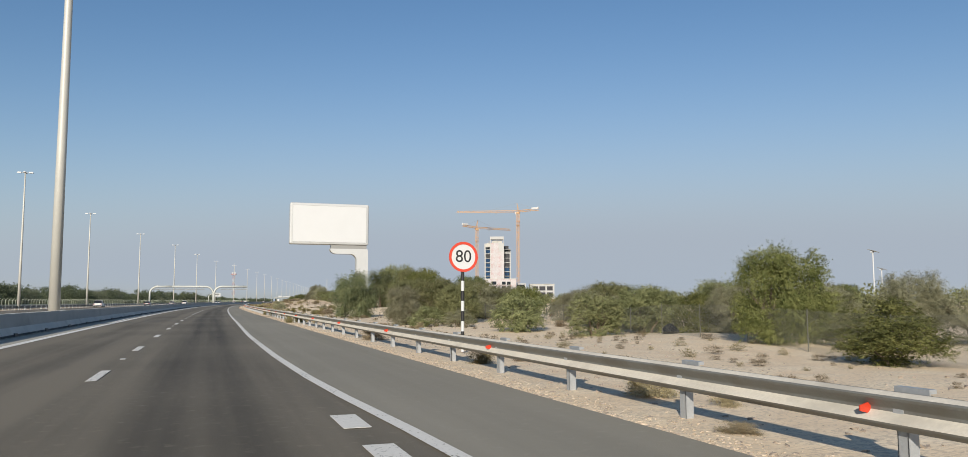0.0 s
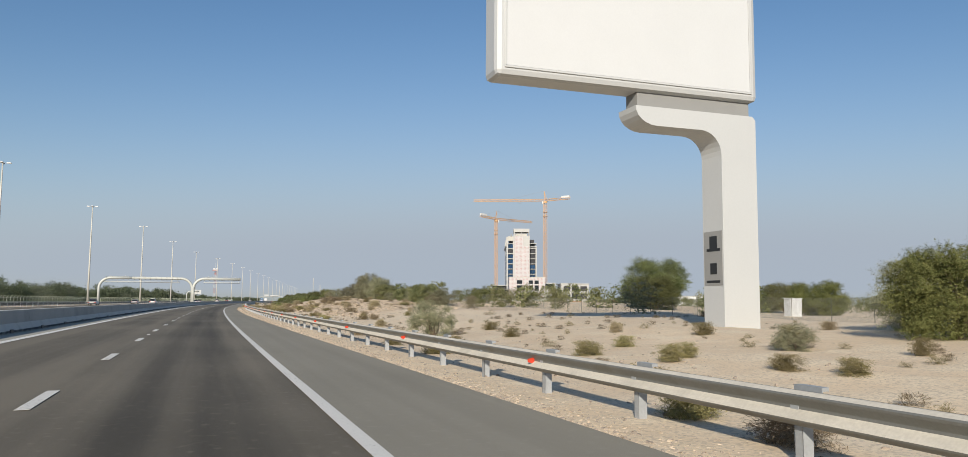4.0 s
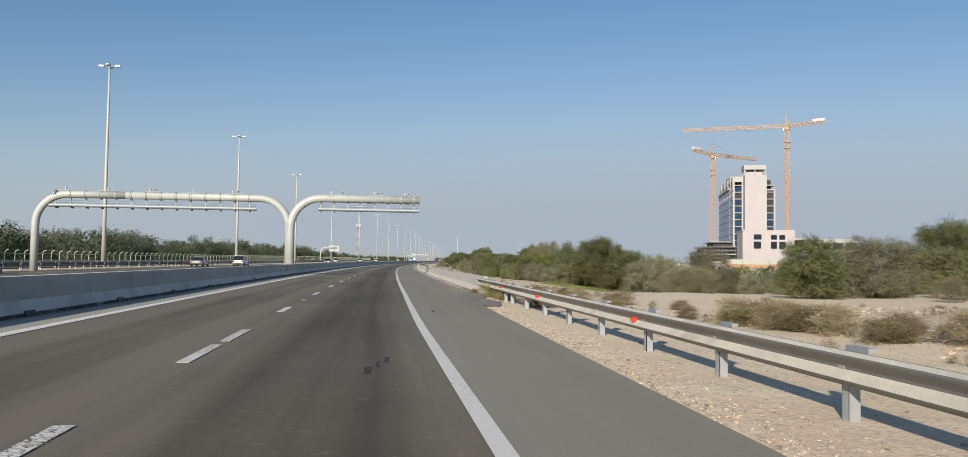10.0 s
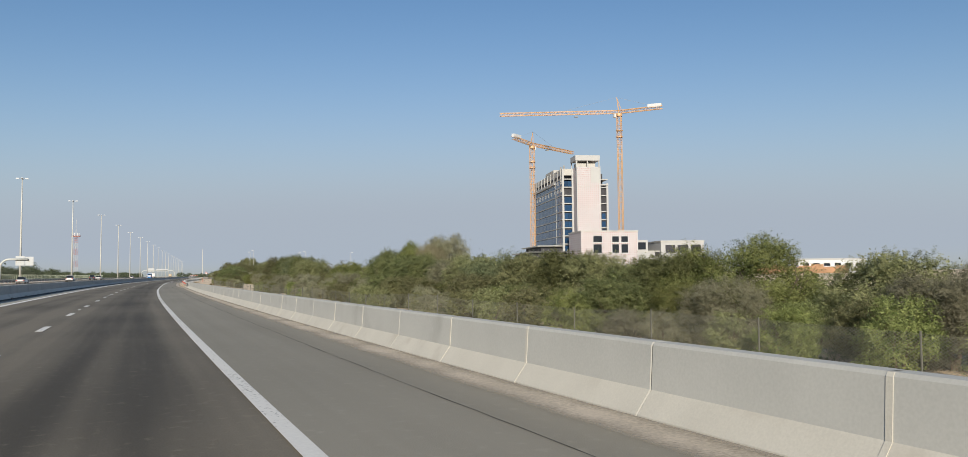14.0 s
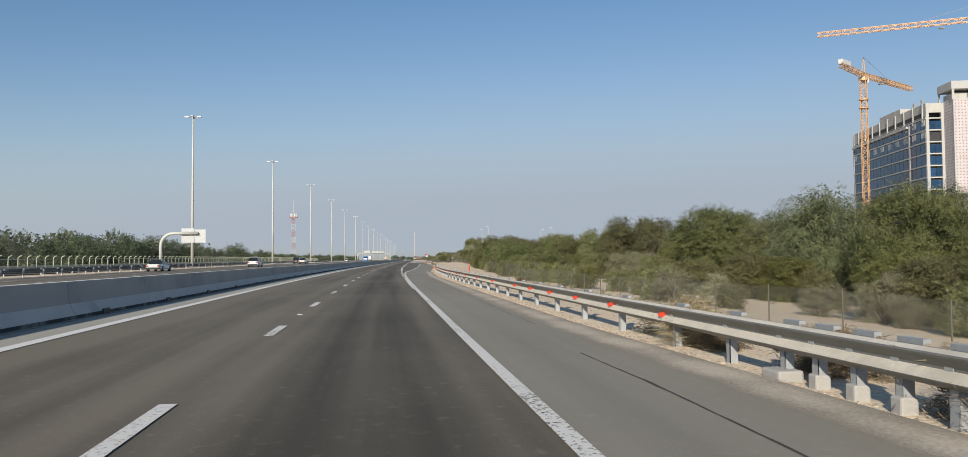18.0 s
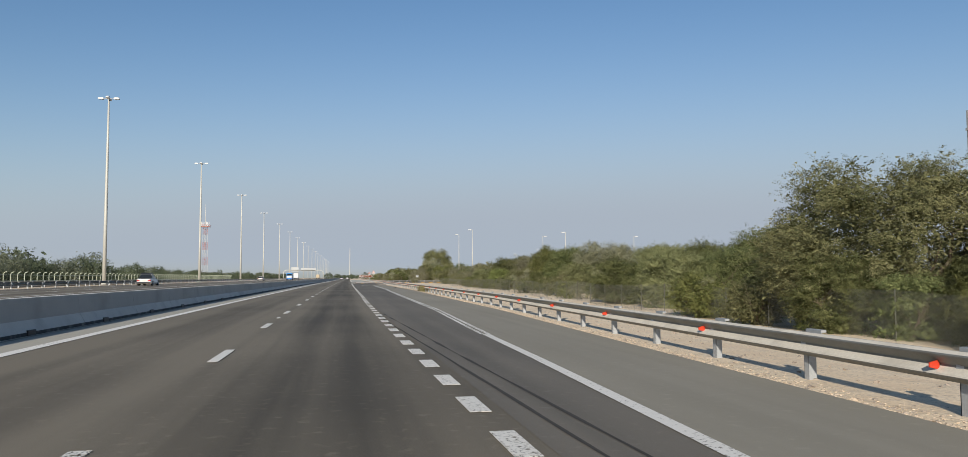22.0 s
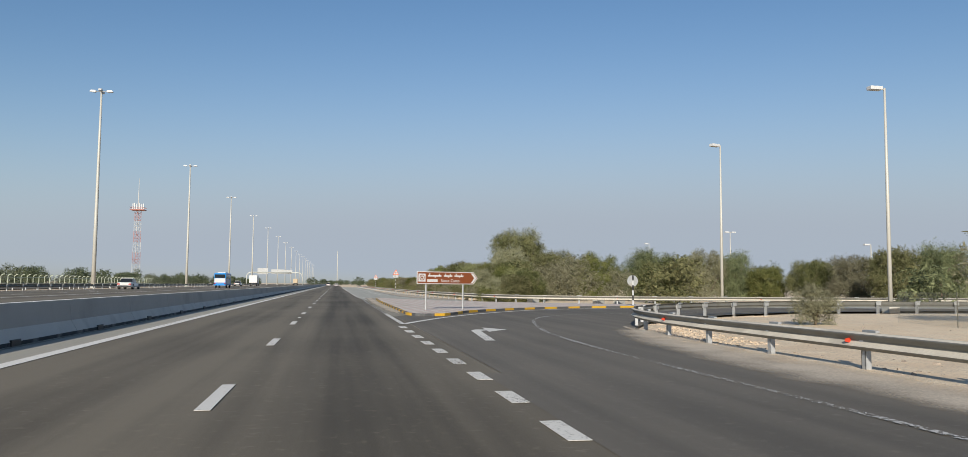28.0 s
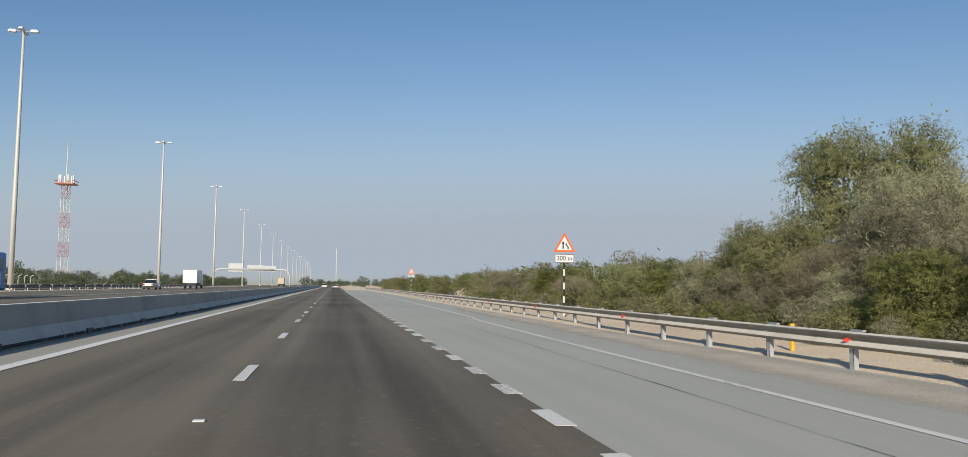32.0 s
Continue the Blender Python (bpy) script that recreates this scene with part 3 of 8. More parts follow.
bank = []
for i in range(len(S_ROWS) - 1):
    for j in range(w - 1):
        s, d = S_ROWS[i], D_COLS[j]
        edge = noise.noise(Vector((s * 0.35, d * 0.35, 2.0))) + 0.5 * noise.noise(Vector((s * 1.1, d * 1.1, 5.0)))
        inside = min(s - 152, 246 - s, 6.0) / 6.0 * 1.0 if 146 < s < 250 else -1.0
        bank.append(1 if inside > 0 and 12.2 + edge * 1.2 < d < 30 and inside + 0.8 * edge > 0.25 else 0)
ground.data.polygons.foreach_set("material_index", np.array(bank, dtype=np.int32))

# ---- roads ----
FZ = piece((-200, 0.0), (470, 0.0), (620, 0.4), (4000, 0.4))   # the main carriageway rises a little
FAR = 3200
road = tagged(strip("road", -160, FAR, -5.2, 3.9, 0.0, M_ASPH, step=6, cols=2), "dark asphalt carriageway with two lanes and worn wheel tracks", "road", kind="structure")
shoulder = tagged(strip("road_shoulder", -160, 650, EDGE, ASPH, 0.008, M_SHLD, step=3), "grey-brown asphalt hard shoulder", "road shoulder", kind="structure")
tagged(strip("road_margin", -160, FAR, -5.2, -3.95, 0.004, M_MARGIN, step=6), "dusty asphalt strip below the concrete barrier", "road margin", kind="structure")
tagged(strip("road_far", -160, FAR, -29.6, -6.2, lambda s: FZ(s) - 0.006, M_ASPH, step=8, cols=3), "dark asphalt main carriageway behind the barrier", "road", kind="structure")
tagged(strip("road_opposite", -160, FAR, -55, -36.5, lambda s: FZ(s) - 0.01, M_ASPH, step=12, cols=2), "dark asphalt carriageway of the other direction", "road", kind="structure")
tagged(strip("exit_lane", 480, 676, lambda s: 3.6, lambda s: EDGE(s) + 0.15, 0.004, M_EXIT, step=4), "dark asphalt exit lane", "road", kind="structure")

# ---- road lines ----
M_FADE = paint_mat("faded_road_paint", (0.58, 0.57, 0.54), 0.28)
lines = thing("road_marking", "white painted lane lines, worn and dusty", "road marking", kind="structure")


def dash_row(name, s0, s1, d, length, gap, width, material, z=0.012):
    s = s0
    me = None
    while s < s1:
        if me is None:
            bm = boxes((-width / 2, 0, -0.004, width / 2, length, 0.0))
            ob = part(name, bm, material, lines)
            me = ob.data
            ob.matrix_basis = at(s, num(d, s), num(z, s))
        else:
            share(name, me, at(s, num(d, s), num(z, s)), lines)
        s += length + gap


ANCH = piece((-10, -71), (0, 15.4), (5, 58.4), (10, 100.6), (18, 168.2), (23, 211.4), (26, 237.1), (28, 256.6), (47, 421.0), (50, 447.4), (53, 473.8), (56, 499.9), (59, 526.0), (62, 551.8), (67, 594.4), (76, 673.9), (82, 727.1), (88, 779.8), (200, 1770))
dob = part("lane_dash", boxes((-0.085, -1.08, -0.004, 0.085, 1.08, 0.0)), M_WORN, lines)
dob.matrix_basis = at(ANCH(-6), 0, 0.012)
MARKER = part("road_stud", boxes((-0.06, -0.05, 0, 0.06, 0.05, 0.018), bevel=0.008), M_WHITE, lines)
MARKER.matrix_basis = at(ANCH(-5.5), 0, 0.0)
for k in range(-5, 130):
    share("lane_dash", dob.data, at(ANCH(k), 0, 0.012), lines)
    if k % 3 == 0:
        share("road_stud", MARKER.data, at(ANCH(k + 0.5), 0, 0.0), lines)
for k in range(23, 27):
    share("lane_dash", dob.data, at(ANCH(k) + 2.6, 0.02, 0.0125), lines)
dash_row("exit_dash", 473.5, 561, lambda s: 3.36 + max(0, s - 530) * 0.002, 1.0, 1.0, 0.22, M_WORN)
dash_row("exit_dash", 562.9, 690, lambda s: 3.48, 1.0, 1.2, 0.22, M_WORN)
dash_row("merge_dash", 742.58, 930, lambda s: 3.56, 1.0, 1.29, 0.22, M_WORN)
dash_row("entry_dash", -22, 8.5, lambda s: 3.35, 1.0, 1.0, 0.30, M_LINE)
for k in range(2):
    dash_row("far_lane_dash", -40 + 3 * k, 900, -20.9 - 3.65 * k, 2.2, 6.9, 0.17, M_LINE, lambda s: FZ(s) + 0.004)
strip("edge_line", -160, 478, lambda s: EDGE(s) - 0.085, lambda s: EDGE(s) + 0.085, 0.013, M_LINE, lines, step=3)
strip("edge_line", 478, 530, lambda s: EDGE(s) - 0.085, lambda s: EDGE(s) + 0.085, 0.0132, M_WORN, lines, step=3)
for o in (-0.09, 0.07):
    strip("edge_line", 530, 640, lambda s: EDGE(s) + o - 0.05, lambda s: EDGE(s) + o + 0.05, 0.0132, M_WORN, lines, step=3)
strip("gore_line", 450, 474, lambda s: 3.42 - 0.1, lambda s: 3.42 + 0.08, 0.014, M_WORN, lines, step=3)
strip("left_edge_line", -160, 1600, -3.96, -3.68, 0.01, M_CLEAN, lines, step=6)
strip("margin_line", 54, 79, lambda s: float(np.interp(s, [54, 64, 79], [-4.05, -4.38, -4.78])), lambda s: float(np.interp(s, [54, 64, 79], [-3.95, -4.24, -4.64])), 0.0135, M_CLEAN, lines, step=3)
strip("margin_line", 86, 98, -4.98, -4.84, 0.0135, M_CLEAN, lines, step=3)
strip("margin_bar", 80.2, 83.6, lambda s: -4.42 - (s - 80.2) * 0.15, lambda s: -4.0 - (s - 80.2) * 0.15, 0.0135, M_CLEAN, lines, step=1)
strip("far_edge_line", -160, 1600, -17.3, -17.08, lambda s: FZ(s) + 0.004, M_CLEAN, lines, step=6)
strip("far_left_line", -160, 1600, -28.25, -28.05, lambda s: FZ(s) + 0.004, M_LINE, lines, step=6)
strip("nose_line", 690.6, 700, 3.55, 3.73, 0.0125, M_WORN, lines, step=3)
strip("nose_line", 697, 741, lambda s: 3.57 + max(0, s - 722) * 0.01, lambda s: 3.71 + max(0, s - 722) * 0.01, 0.012, M_FADE, lines, step=3)
strip("gore_line", 733, 741, lambda s: 3.8 + (741 - s) * 0.19, lambda s: 4.0 + (741 - s) * 0.19, 0.012, M_LINE, lines, step=2)

# ---- concrete barriers ----
JERSEY = [(0.62, 0.0), (0.0, 0.0), (0.0, 0.09), (0.15, 0.36), (0.21, 0.885), (0.41, 0.885), (0.47, 0.40), (0.62, 0.07)]


LOWJ = [(0.58, 0.0), (0.0, 0.0), (0.0, 0.025), (0.165, 0.245), (0.195, 0.66), (0.215, 0.69), (0.375, 0.69), (0.40, 0.64), (0.43, 0.245), (0.58, 0.03)]
SEAM = [(x - 0.006 if k < 6 else x, z) for k, (x, z) in enumerate(LOWJ)]


# blotchy black band on the lowest upright face of the barrier
M_FOOTBAND = mat("black_foot_band", (0.05, 0.05, 0.048), 0.9, 0, 0.3, 2, 40, 0.2, (0.22, 0.21, 0.19), 0.60, 2.0)
# near-white colour stands in for sunlight on the flat barrier top
M_BTOP = mat("sunlit_barrier_top", (0.84, 0.825, 0.77), 0.8, 0, 0.08, 1.5, 40, 0.1, (0.55, 0.53, 0.48), 0.66, 1.2)
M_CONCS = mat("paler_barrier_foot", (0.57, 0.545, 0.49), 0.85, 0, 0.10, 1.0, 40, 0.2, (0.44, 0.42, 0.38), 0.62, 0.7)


def barrier(name, s0, s1, d, flip, label, length, material, dusty=None, outline=JERSEY, seam=0.012):
    b = thing(name, label, "concrete barrier", kind="structure")
    prof = [((-x if flip else x), z) for x, z in outline]
    if flip:
        prof = prof[::-1]
    ss, k = s0, 0
    while ss < s1 - 0.1:
        e = min(ss + length, s1)
        ob = sweep("barrier_unit", ss + seam, e - seam, d, prof, [material, dusty] if dusty else [material, M_CONCS, M_FOOTBAND, M_BTOP], b, step=3.0)
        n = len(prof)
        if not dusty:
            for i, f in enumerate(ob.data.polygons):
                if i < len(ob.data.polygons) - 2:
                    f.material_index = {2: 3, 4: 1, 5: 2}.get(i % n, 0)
        else:
            for i, f in enumerate(ob.data.polygons):
                if i % n in (1, 2) and i < len(ob.data.polygons) - 2:
                    f.material_index = 1
            if k % 3 != 1:
                sweep("joint_filler", e - seam - 0.004, e + seam + 0.022, d, SEAM, M_CONCL, b, step=1.0)
        ss = e
        k += 1
    return b


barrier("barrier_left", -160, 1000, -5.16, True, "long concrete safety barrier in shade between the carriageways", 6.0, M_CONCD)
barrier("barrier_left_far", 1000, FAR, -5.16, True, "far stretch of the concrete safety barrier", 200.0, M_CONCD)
drain = thing("barrier_drain", "dark drain openings at the foot of the barrier", "drain", kind="structure")
bm = boxes((-0.02, -0.25, 0.0, 0.03, 0.25, 0.14), bevel=0.01)
dob = part("drain_opening", bm, M_BLACK, drain)
dob.matrix_basis = at(-20, -5.16)
s = -14
while s < 980:
    share("drain_opening", dob.data, at(s, -5.16), drain)
    s += 6.0
barrier("barrier_right", 259.26, 417.8, lambda s: RAIL(s) - 0.02, False, "sunlit concrete safety barrier beside the hard shoulder, with open joints", 2.557, M_CONC, M_CONCL, LOWJ, 0.014)


def ragged(name, s0, s1, d, wide, z, material, parent, seed, step=0.45, rough=1.0):
    """A thin irregular sheet along the road: a crack, a tar line or a strip of blown dirt."""
    g = random.Random(seed)
    vs, fs, uv = [], [], []
    ss = steps(s0, s1, step)
    for s in ss:
        p = rd(s, 0)
        o = num(d, s) + 0.05 * rough * noise.noise(Vector((s * 0.25, seed, 0))) + 0.02 * rough * noise.noise(Vector((s * 1.7, seed, 4)))
        h = max(0.004, num(wide, s) * (0.55 + 0.9 * noise.noise(Vector((s * 0.6, seed, 8))) + g.uniform(-0.2, 0.2)))
        for e in (-h / 2, h / 2):
            vs.append(rd(s, o + e, z))
            uv.append((o + e, s))
    fs = [(2 * i, 2 * i + 1, 2 * i + 3, 2 * i + 2) for i in range(len(ss) - 1)]
    return raw(name, vs, fs, material, parent, "", uv)


M_CRACK = mat("dark_crack_dirt", (0.055, 0.05, 0.043), 0.95, 0, 0.35, 4, 40, 0.3)
M_TAR = mat("tar_streak", (0.034, 0.031, 0.027), 0.95, 0, 0.25, 2, 40, 0.1)
M_SILT = mat("blown_silt", (0.27, 0.245, 0.20), 0.95, 0, 0.25, 2, 50, 0.4, (0.17, 0.155, 0.125), 0.56, 4.0)
wear = thing("road_wear", "cracks, tar lines and blown silt on the old asphalt", "road wear", kind="structure")
ragged("crack", 262, 417, lambda s: RAIL(s) - 1.24, 0.022, 0.0125, M_CRACK, wear, 3)
ragged("crack", 416, 425.2, 4.81, 0.05, 0.0125, M_CRACK, wear, 6, 0.25)
ragged("crack", 430, 480, lambda s: RAIL(s) - 1.35, 0.02, 0.0125, M_CRACK, wear, 5)
ragged("silt_strip", 259.3, 417.5, lambda s: RAIL(s) - 0.06, 0.14, 0.0125, M_SILT, wear, 7, 0.3)
ragged("silt_strip", 262, 417.5, lambda s: RAIL(s) - 0.35, 0.22, 0.0128, M_SILT, wear, 9, 0.3, 2.0)
ragged("silt_strip", 249, 260, lambda s: float(np.interp(s, [249, 254, 260], [5.9, 5.95, 6.45])), lambda s: float(np.interp(s, [249, 252, 257, 260], [0.7, 1.9, 1.4, 0.3])), 0.0131, M_SILT, wear, 17, 0.6, 2.0)
ragged("silt_strip", -60, 990, -5.02, 0.22, 0.009, M_SILT, wear, 13, 0.9)
# two skid marks across the exit lane
for q in (0.0, 0.3):
    ragged("skid_mark", 504, 541, lambda s, o=q: 3.95 + o - (s - 517) * 0.027, 0.08, 0.0095, M_TAR, wear, 50 + int(q * 10), 0.8, 0.5)
for s0, d0, n in ((235, 2.35, 3), (246, 3.9, 1), (92, 5.0, 1), (160, 1.2, 2), (392, 3.5, 1), (610, 1.6, 2), (652, 2.7, 2), (760, 1.9, 2), (30, 2.2, 2)):
    for k in range(n):
        ragged("oil_stain", s0 + k * 0.5, s0 + k * 0.5 + 0.6, d0 + 0.12 * k, 0.13, 0.0135 if d0 > 3.3 else 0.0045, M_TAR, wear, 70 + int(s0) + k, 0.08, 1.0)

# ---- guard rails ----
W = [(0.0, 0.300), (0.012, 0.300), (0.030, 0.308), (0.078, 0.345), (0.086, 0.362), (0.078, 0.380), (0.020, 0.424), (0.006, 0.442), (0.006, 0.466), (0.018, 0.482), (0.076, 0.540), (0.086, 0.562), (0.078, 0.578), (0.030, 0.602), (0.012, 0.607), (0.0, 0.607)]
W = [(-x, z) for x, z in W]
BEAM = W + [(x + 0.006, z) for x, z in W[::-1]]
POST = bpy.data.meshes.new("post")
bm = boxes((0.0, -0.055, -0.3, 0.012, 0.055, 0.56), (0.0, -0.055, -0.3, 0.11, -0.043, 0.56), (0.0, 0.043, -0.3, 0.11, 0.055, 0.56), (-0.04, -0.05, 0.36, 0.0, 0.05, 0.55), (0.112, -0.17, 0.40, 0.126, 0.17, 0.635), (0.126, -0.17, 0.60, 0.19, 0.17, 0.635))
bm.to_mesh(POST)
bm.free()
POST.materials.append(M_GALV)
REFL = bpy.data.meshes.new("reflector")
bm = bmesh.new()
prism(bm, [(-0.055, -0.02), (0.045, -0.045), (0.045, 0.045), (-0.055, 0.02)], -0.006, 0.006)
box(bm, 0.0, 0.006, -0.02, 0.05, 0.012, 0.02)
bmesh.ops.scale(bm, vec=(1.15, 1, 1.15), verts=bm.verts)
bm.to_mesh(REFL)
bm.free()
REFL.materials.append(M_RED)


def tint_ledges(beam):
    """Dust and painted sunlight on the ledges of a beam: the upper faces of its two waves."""
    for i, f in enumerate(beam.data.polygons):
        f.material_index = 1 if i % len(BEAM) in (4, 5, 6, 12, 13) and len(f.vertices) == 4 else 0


def spaced(*anchors):
    """Places of posts: pairs of a place and the number of even gaps to the next one."""
    out = []
    for (a, n), (b, _) in zip(anchors, anchors[1:]):
        out += [a + (b - a) * i / n for i in range(n)]
    return out


def guard_rail(name, s0, s1, d, label, places, marked=lambda k, s: False, lift=None):
    g = thing(name, label, "guard rail", kind="structure")
    ss = s0
    while ss < s1 - 0.1:
        e = min(ss + 11.0, s1)
        tint_ledges(sweep("rail_beam", ss, e, d, BEAM, [M_RAIL, M_LEDGE], g, step=2.75, lift=lift))
        ss = e
    for k, s in enumerate(places):
        share("post", POST, at(s, num(d, s) + 0.03, lift(s) if lift else 0.0), g)
        if marked(k, s):
            share("reflector", REFL, at(s + 0.28, num(d, s) - 0.055, 0.45), g, "red trapezoid reflector")
    return g


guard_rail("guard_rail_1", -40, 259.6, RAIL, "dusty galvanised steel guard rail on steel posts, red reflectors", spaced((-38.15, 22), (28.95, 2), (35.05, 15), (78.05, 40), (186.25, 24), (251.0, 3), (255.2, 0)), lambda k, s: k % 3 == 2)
gr_end = thing("guard_rail_end", "close-set steel posts where the guard rail meets the concrete barrier", "guard rail", kind="structure")
for i in range(7):
    share("post", POST, at(255.9 + i * 0.55, RAIL(255.9 + i * 0.55) + 0.03), gr_end)
g2 = guard_rail("guard_rail_2", 417.6, 682, RAIL, "dusty galvanised steel guard rail on steel posts, red reflectors", spaced((418.0, 4), (420.65, 3), (422.65, 1), (424.05, 1), (425.95, 1), (428.75, 3), (437.2, 26), (510.05, 3), (518.45, 23), (583.7, 3), (592.5, 2), (598.75, 4), (610.6, 24), (682.0, 0)), lambda k, s: k > 8 and (s < 440 or k % 2 == 0))
footing = part("post_footing", boxes((-0.14, -0.2, -0.05, 0.16, 0.2, 0.10), bevel=0.03), M_CONCD, g2, "rough concrete block round the post")
footing.matrix_basis = at(422.62, RAIL(422.62))
sleeve = part("post_sleeve", boxes((-0.03, -0.08, -0.05, 0.14, 0.08, 0.13), bevel=0.02), M_CONCD, g2, "short concrete collar at the foot of the post")
sleeve.matrix_basis = at(420.65, RAIL(420.65) + 0.02)
for s in (421.32, 421.98):
    share("post_sleeve", sleeve.data, at(s, RAIL(s) + 0.02), g2)
guard_rail("guard_rail_far", -160, 1000, -30.2, "far steel guard rail of the median", steps(-160, 996, 4.0), lift=FZ)
guard_rail("guard_rail_median", -160, 1000, -35.6, "second steel guard rail of the median", steps(-160, 996, 4.0), lift=FZ)


# ---- median light masts ----
def light_mast():
    e = thing("street_lamp", "tall tapered cream steel lamp mast with four floodlights on top", "street lamp", group="median lamp masts")
    part("mast", tubes(([(0, 0, 0), (0, 0, 10), (0, 0, 20), (0, 0, 29.2)], [0.30, 0.25, 0.19, 0.13]), sides=12), M_POLE, e, smooth=True)
    part("base_plate", boxes((-0.4, -0.4, 0, 0.4, 0.4, 0.06), (-0.32, -0.32, 0.06, 0.32, 0.32, 0.3), bevel=0.02), M_CONC, e)
    part("crossbar", tubes(([(-0.95, 0, 29.0), (0.95, 0, 29.0)], 0.05), ([(0, -0.7, 29.0), (0, 0.7, 29.0)], 0.05)), M_GALV, e)
    for x, y, r in ((-1.15, 0.1, 0), (1.15, -0.1, 180), (0.1, -0.85, 90), (-0.1, 0.85, 270)):
        bm = bmesh.new()
        prism(bm, [(-0.5, -0.05), (-0.42, -0.16), (0.30, -0.2), (0.42, -0.05), (0.30, 0.13), (-0.30, 0.15)], -0.22, 0.22)
        bmesh.ops.bevel(bm, geom=bm.edges[:], offset=0.03, segments=1, affect='EDGES')
        h = part("lamp_head", bm, M_WHITE, e)
        h.matrix_basis = pose(x, y, 29.05, 0, 0, r)
    return e


first_mast = light_mast()
MASTS = [(40, -39.5), (113, -39.5), (186, -39.3), (267.5, -41.6), (343, -38.8), (406.6, -34.5), (485, -35.5), (570, -37.2), (641, -34.4), (711.6, -33.0), (786.7, -33.2), (861.5, -33.6), (932, -32.9)] + [(1004 + 73 * i, -32.9) for i in range(14)]
for k, (s, d) in enumerate(MASTS):
    m = at(s, d, FZ(s))
    if k == 0:
        first_mast.matrix_basis = m
    else:
        copy_thing(first_mast, m)
near_mast = thing("street_lamp", "thick tapered concrete-coloured lamp mast standing behind the barrier", "street lamp", at(48.5, -6.35))
part("mast", tubes(([(0, 0, 0), (0, 0, 10), (0, 0, 20), (0, 0, 29.2)], [0.31, 0.26, 0.21, 0.15]), sides=14), M_POLE, near_mast, smooth=True)
part("base_plate", boxes((-0.5, -0.5, 0, 0.5, 0.5, 0.08), (-0.4, -0.4, 0.08, 0.4, 0.4, 0.5), bevel=0.02), M_CONC, near_mast)
for q in [c for c in first_mast.children if c.name.startswith(("crossbar", "lamp_head"))]:
    o = q.copy()
    scene.collection.objects.link(o)
    o.parent = near_mast

# ---- camera gantry over both carriageways ----
gantry = thing("camera_gantry", "grey tubular steel gantry with curved arms carrying cameras", "gantry", at(294.8, 0))


def arm(x0, x1, top, r, y, name):
    """A bent tube that rises at x0 and reaches to x1."""
    sgn = 1 if x1 > x0 else -1
    bend = 2.6
    pts = [(x0, y, 0), (x0, y, top - bend)]
    for k in range(1, 9):
        a = k / 8 * math.pi / 2
        pts.append((x0 + sgn * bend * (1 - math.cos(a)), y, top - bend + bend * math.sin(a)))
    pts.append((x1, y, top))
    return part(name, tubes((pts, r), sides=20), M_GANT, gantry, smooth=True)


GZ = 6.66
arm(-5.75, 5.42, GZ, 0.345, 0.0, "arm")
arm(-6.1, -20.0, GZ, 0.32, 1.6, "arm")
arm(-27.4, -20.0, GZ, 0.32, 1.6, "arm")
M_RAILD = mat("dark_rail_paint", (0.10, 0.105, 0.11), 0.6, 0.1, 0.1, 2, 30, 0.02)
HANG = [(x, 0.0) for x in (-3.2, -2.04, -0.87, 0.3, 1.48, 2.63, 3.77, 4.91)] + [(-25.8 + 1.25 * i, 1.6) for i in range(14)]
for x, y in HANG:
    part("flange", tubes(([(x - 0.10, y, GZ), (x - 0.07, y, GZ)], 0.362), ([(x + 0.03, y, GZ), (x + 0.06, y, GZ)], 0.362), sides=24), M_GANT, gantry)
    part("hanger_bracket", boxes((x - 0.07, y - 0.08, GZ - 0.45, x + 0.07, y + 0.08, GZ - 0.33), bevel=0.01), M_RAILD, gantry)
    part("hanger", boxes((x - 0.03, y - 0.04, 5.62, x + 0.03, y + 0.04, GZ - 0.44)), M_GANT, gantry)
    part("hanger_blade", boxes((x - 0.015, y - 0.06, 5.46, x + 0.015, y + 0.62, 5.60)), M_RAILD, gantry)
for x0, x1, y in ((-3.4, 5.36, 0.0), (-26.5, -9.0, 1.6)):
    part("walkway_rail", boxes((x0, y - 0.10, 5.70, x1, y - 0.05, 5.79)), M_GANT, gantry)
    part("walkway_tray", boxes((x0, y - 0.06, 5.58, x1, y + 0.55, 5.66)), M_RAILD, gantry, "dark cable tray")
    part("cable", tubes(([(x0, y - 0.06, 5.93), (x1, y - 0.06, 5.93)], 0.012), ([(x0, y - 0.06, 6.12), (x1, y - 0.06, 6.12)], 0.008), sides=5), M_RAILD, gantry)
for x0, x1, y in ((0.6, 2.3, 0), (3.6, 5.3, 0), (-2.8, -0.9, 0), (-11.6, -10.0, 1.6), (-15.2, -13.6, 1.6), (-18.6, -17, 1.6), (-22.4, -20.8, 1.6), (-25.6, -24.2, 1.6)):
    part("camera_shelf", boxes((x0, y - 0.12, GZ + 0.335, x1, y + 0.12, GZ + 0.36)), M_GALV, gantry)
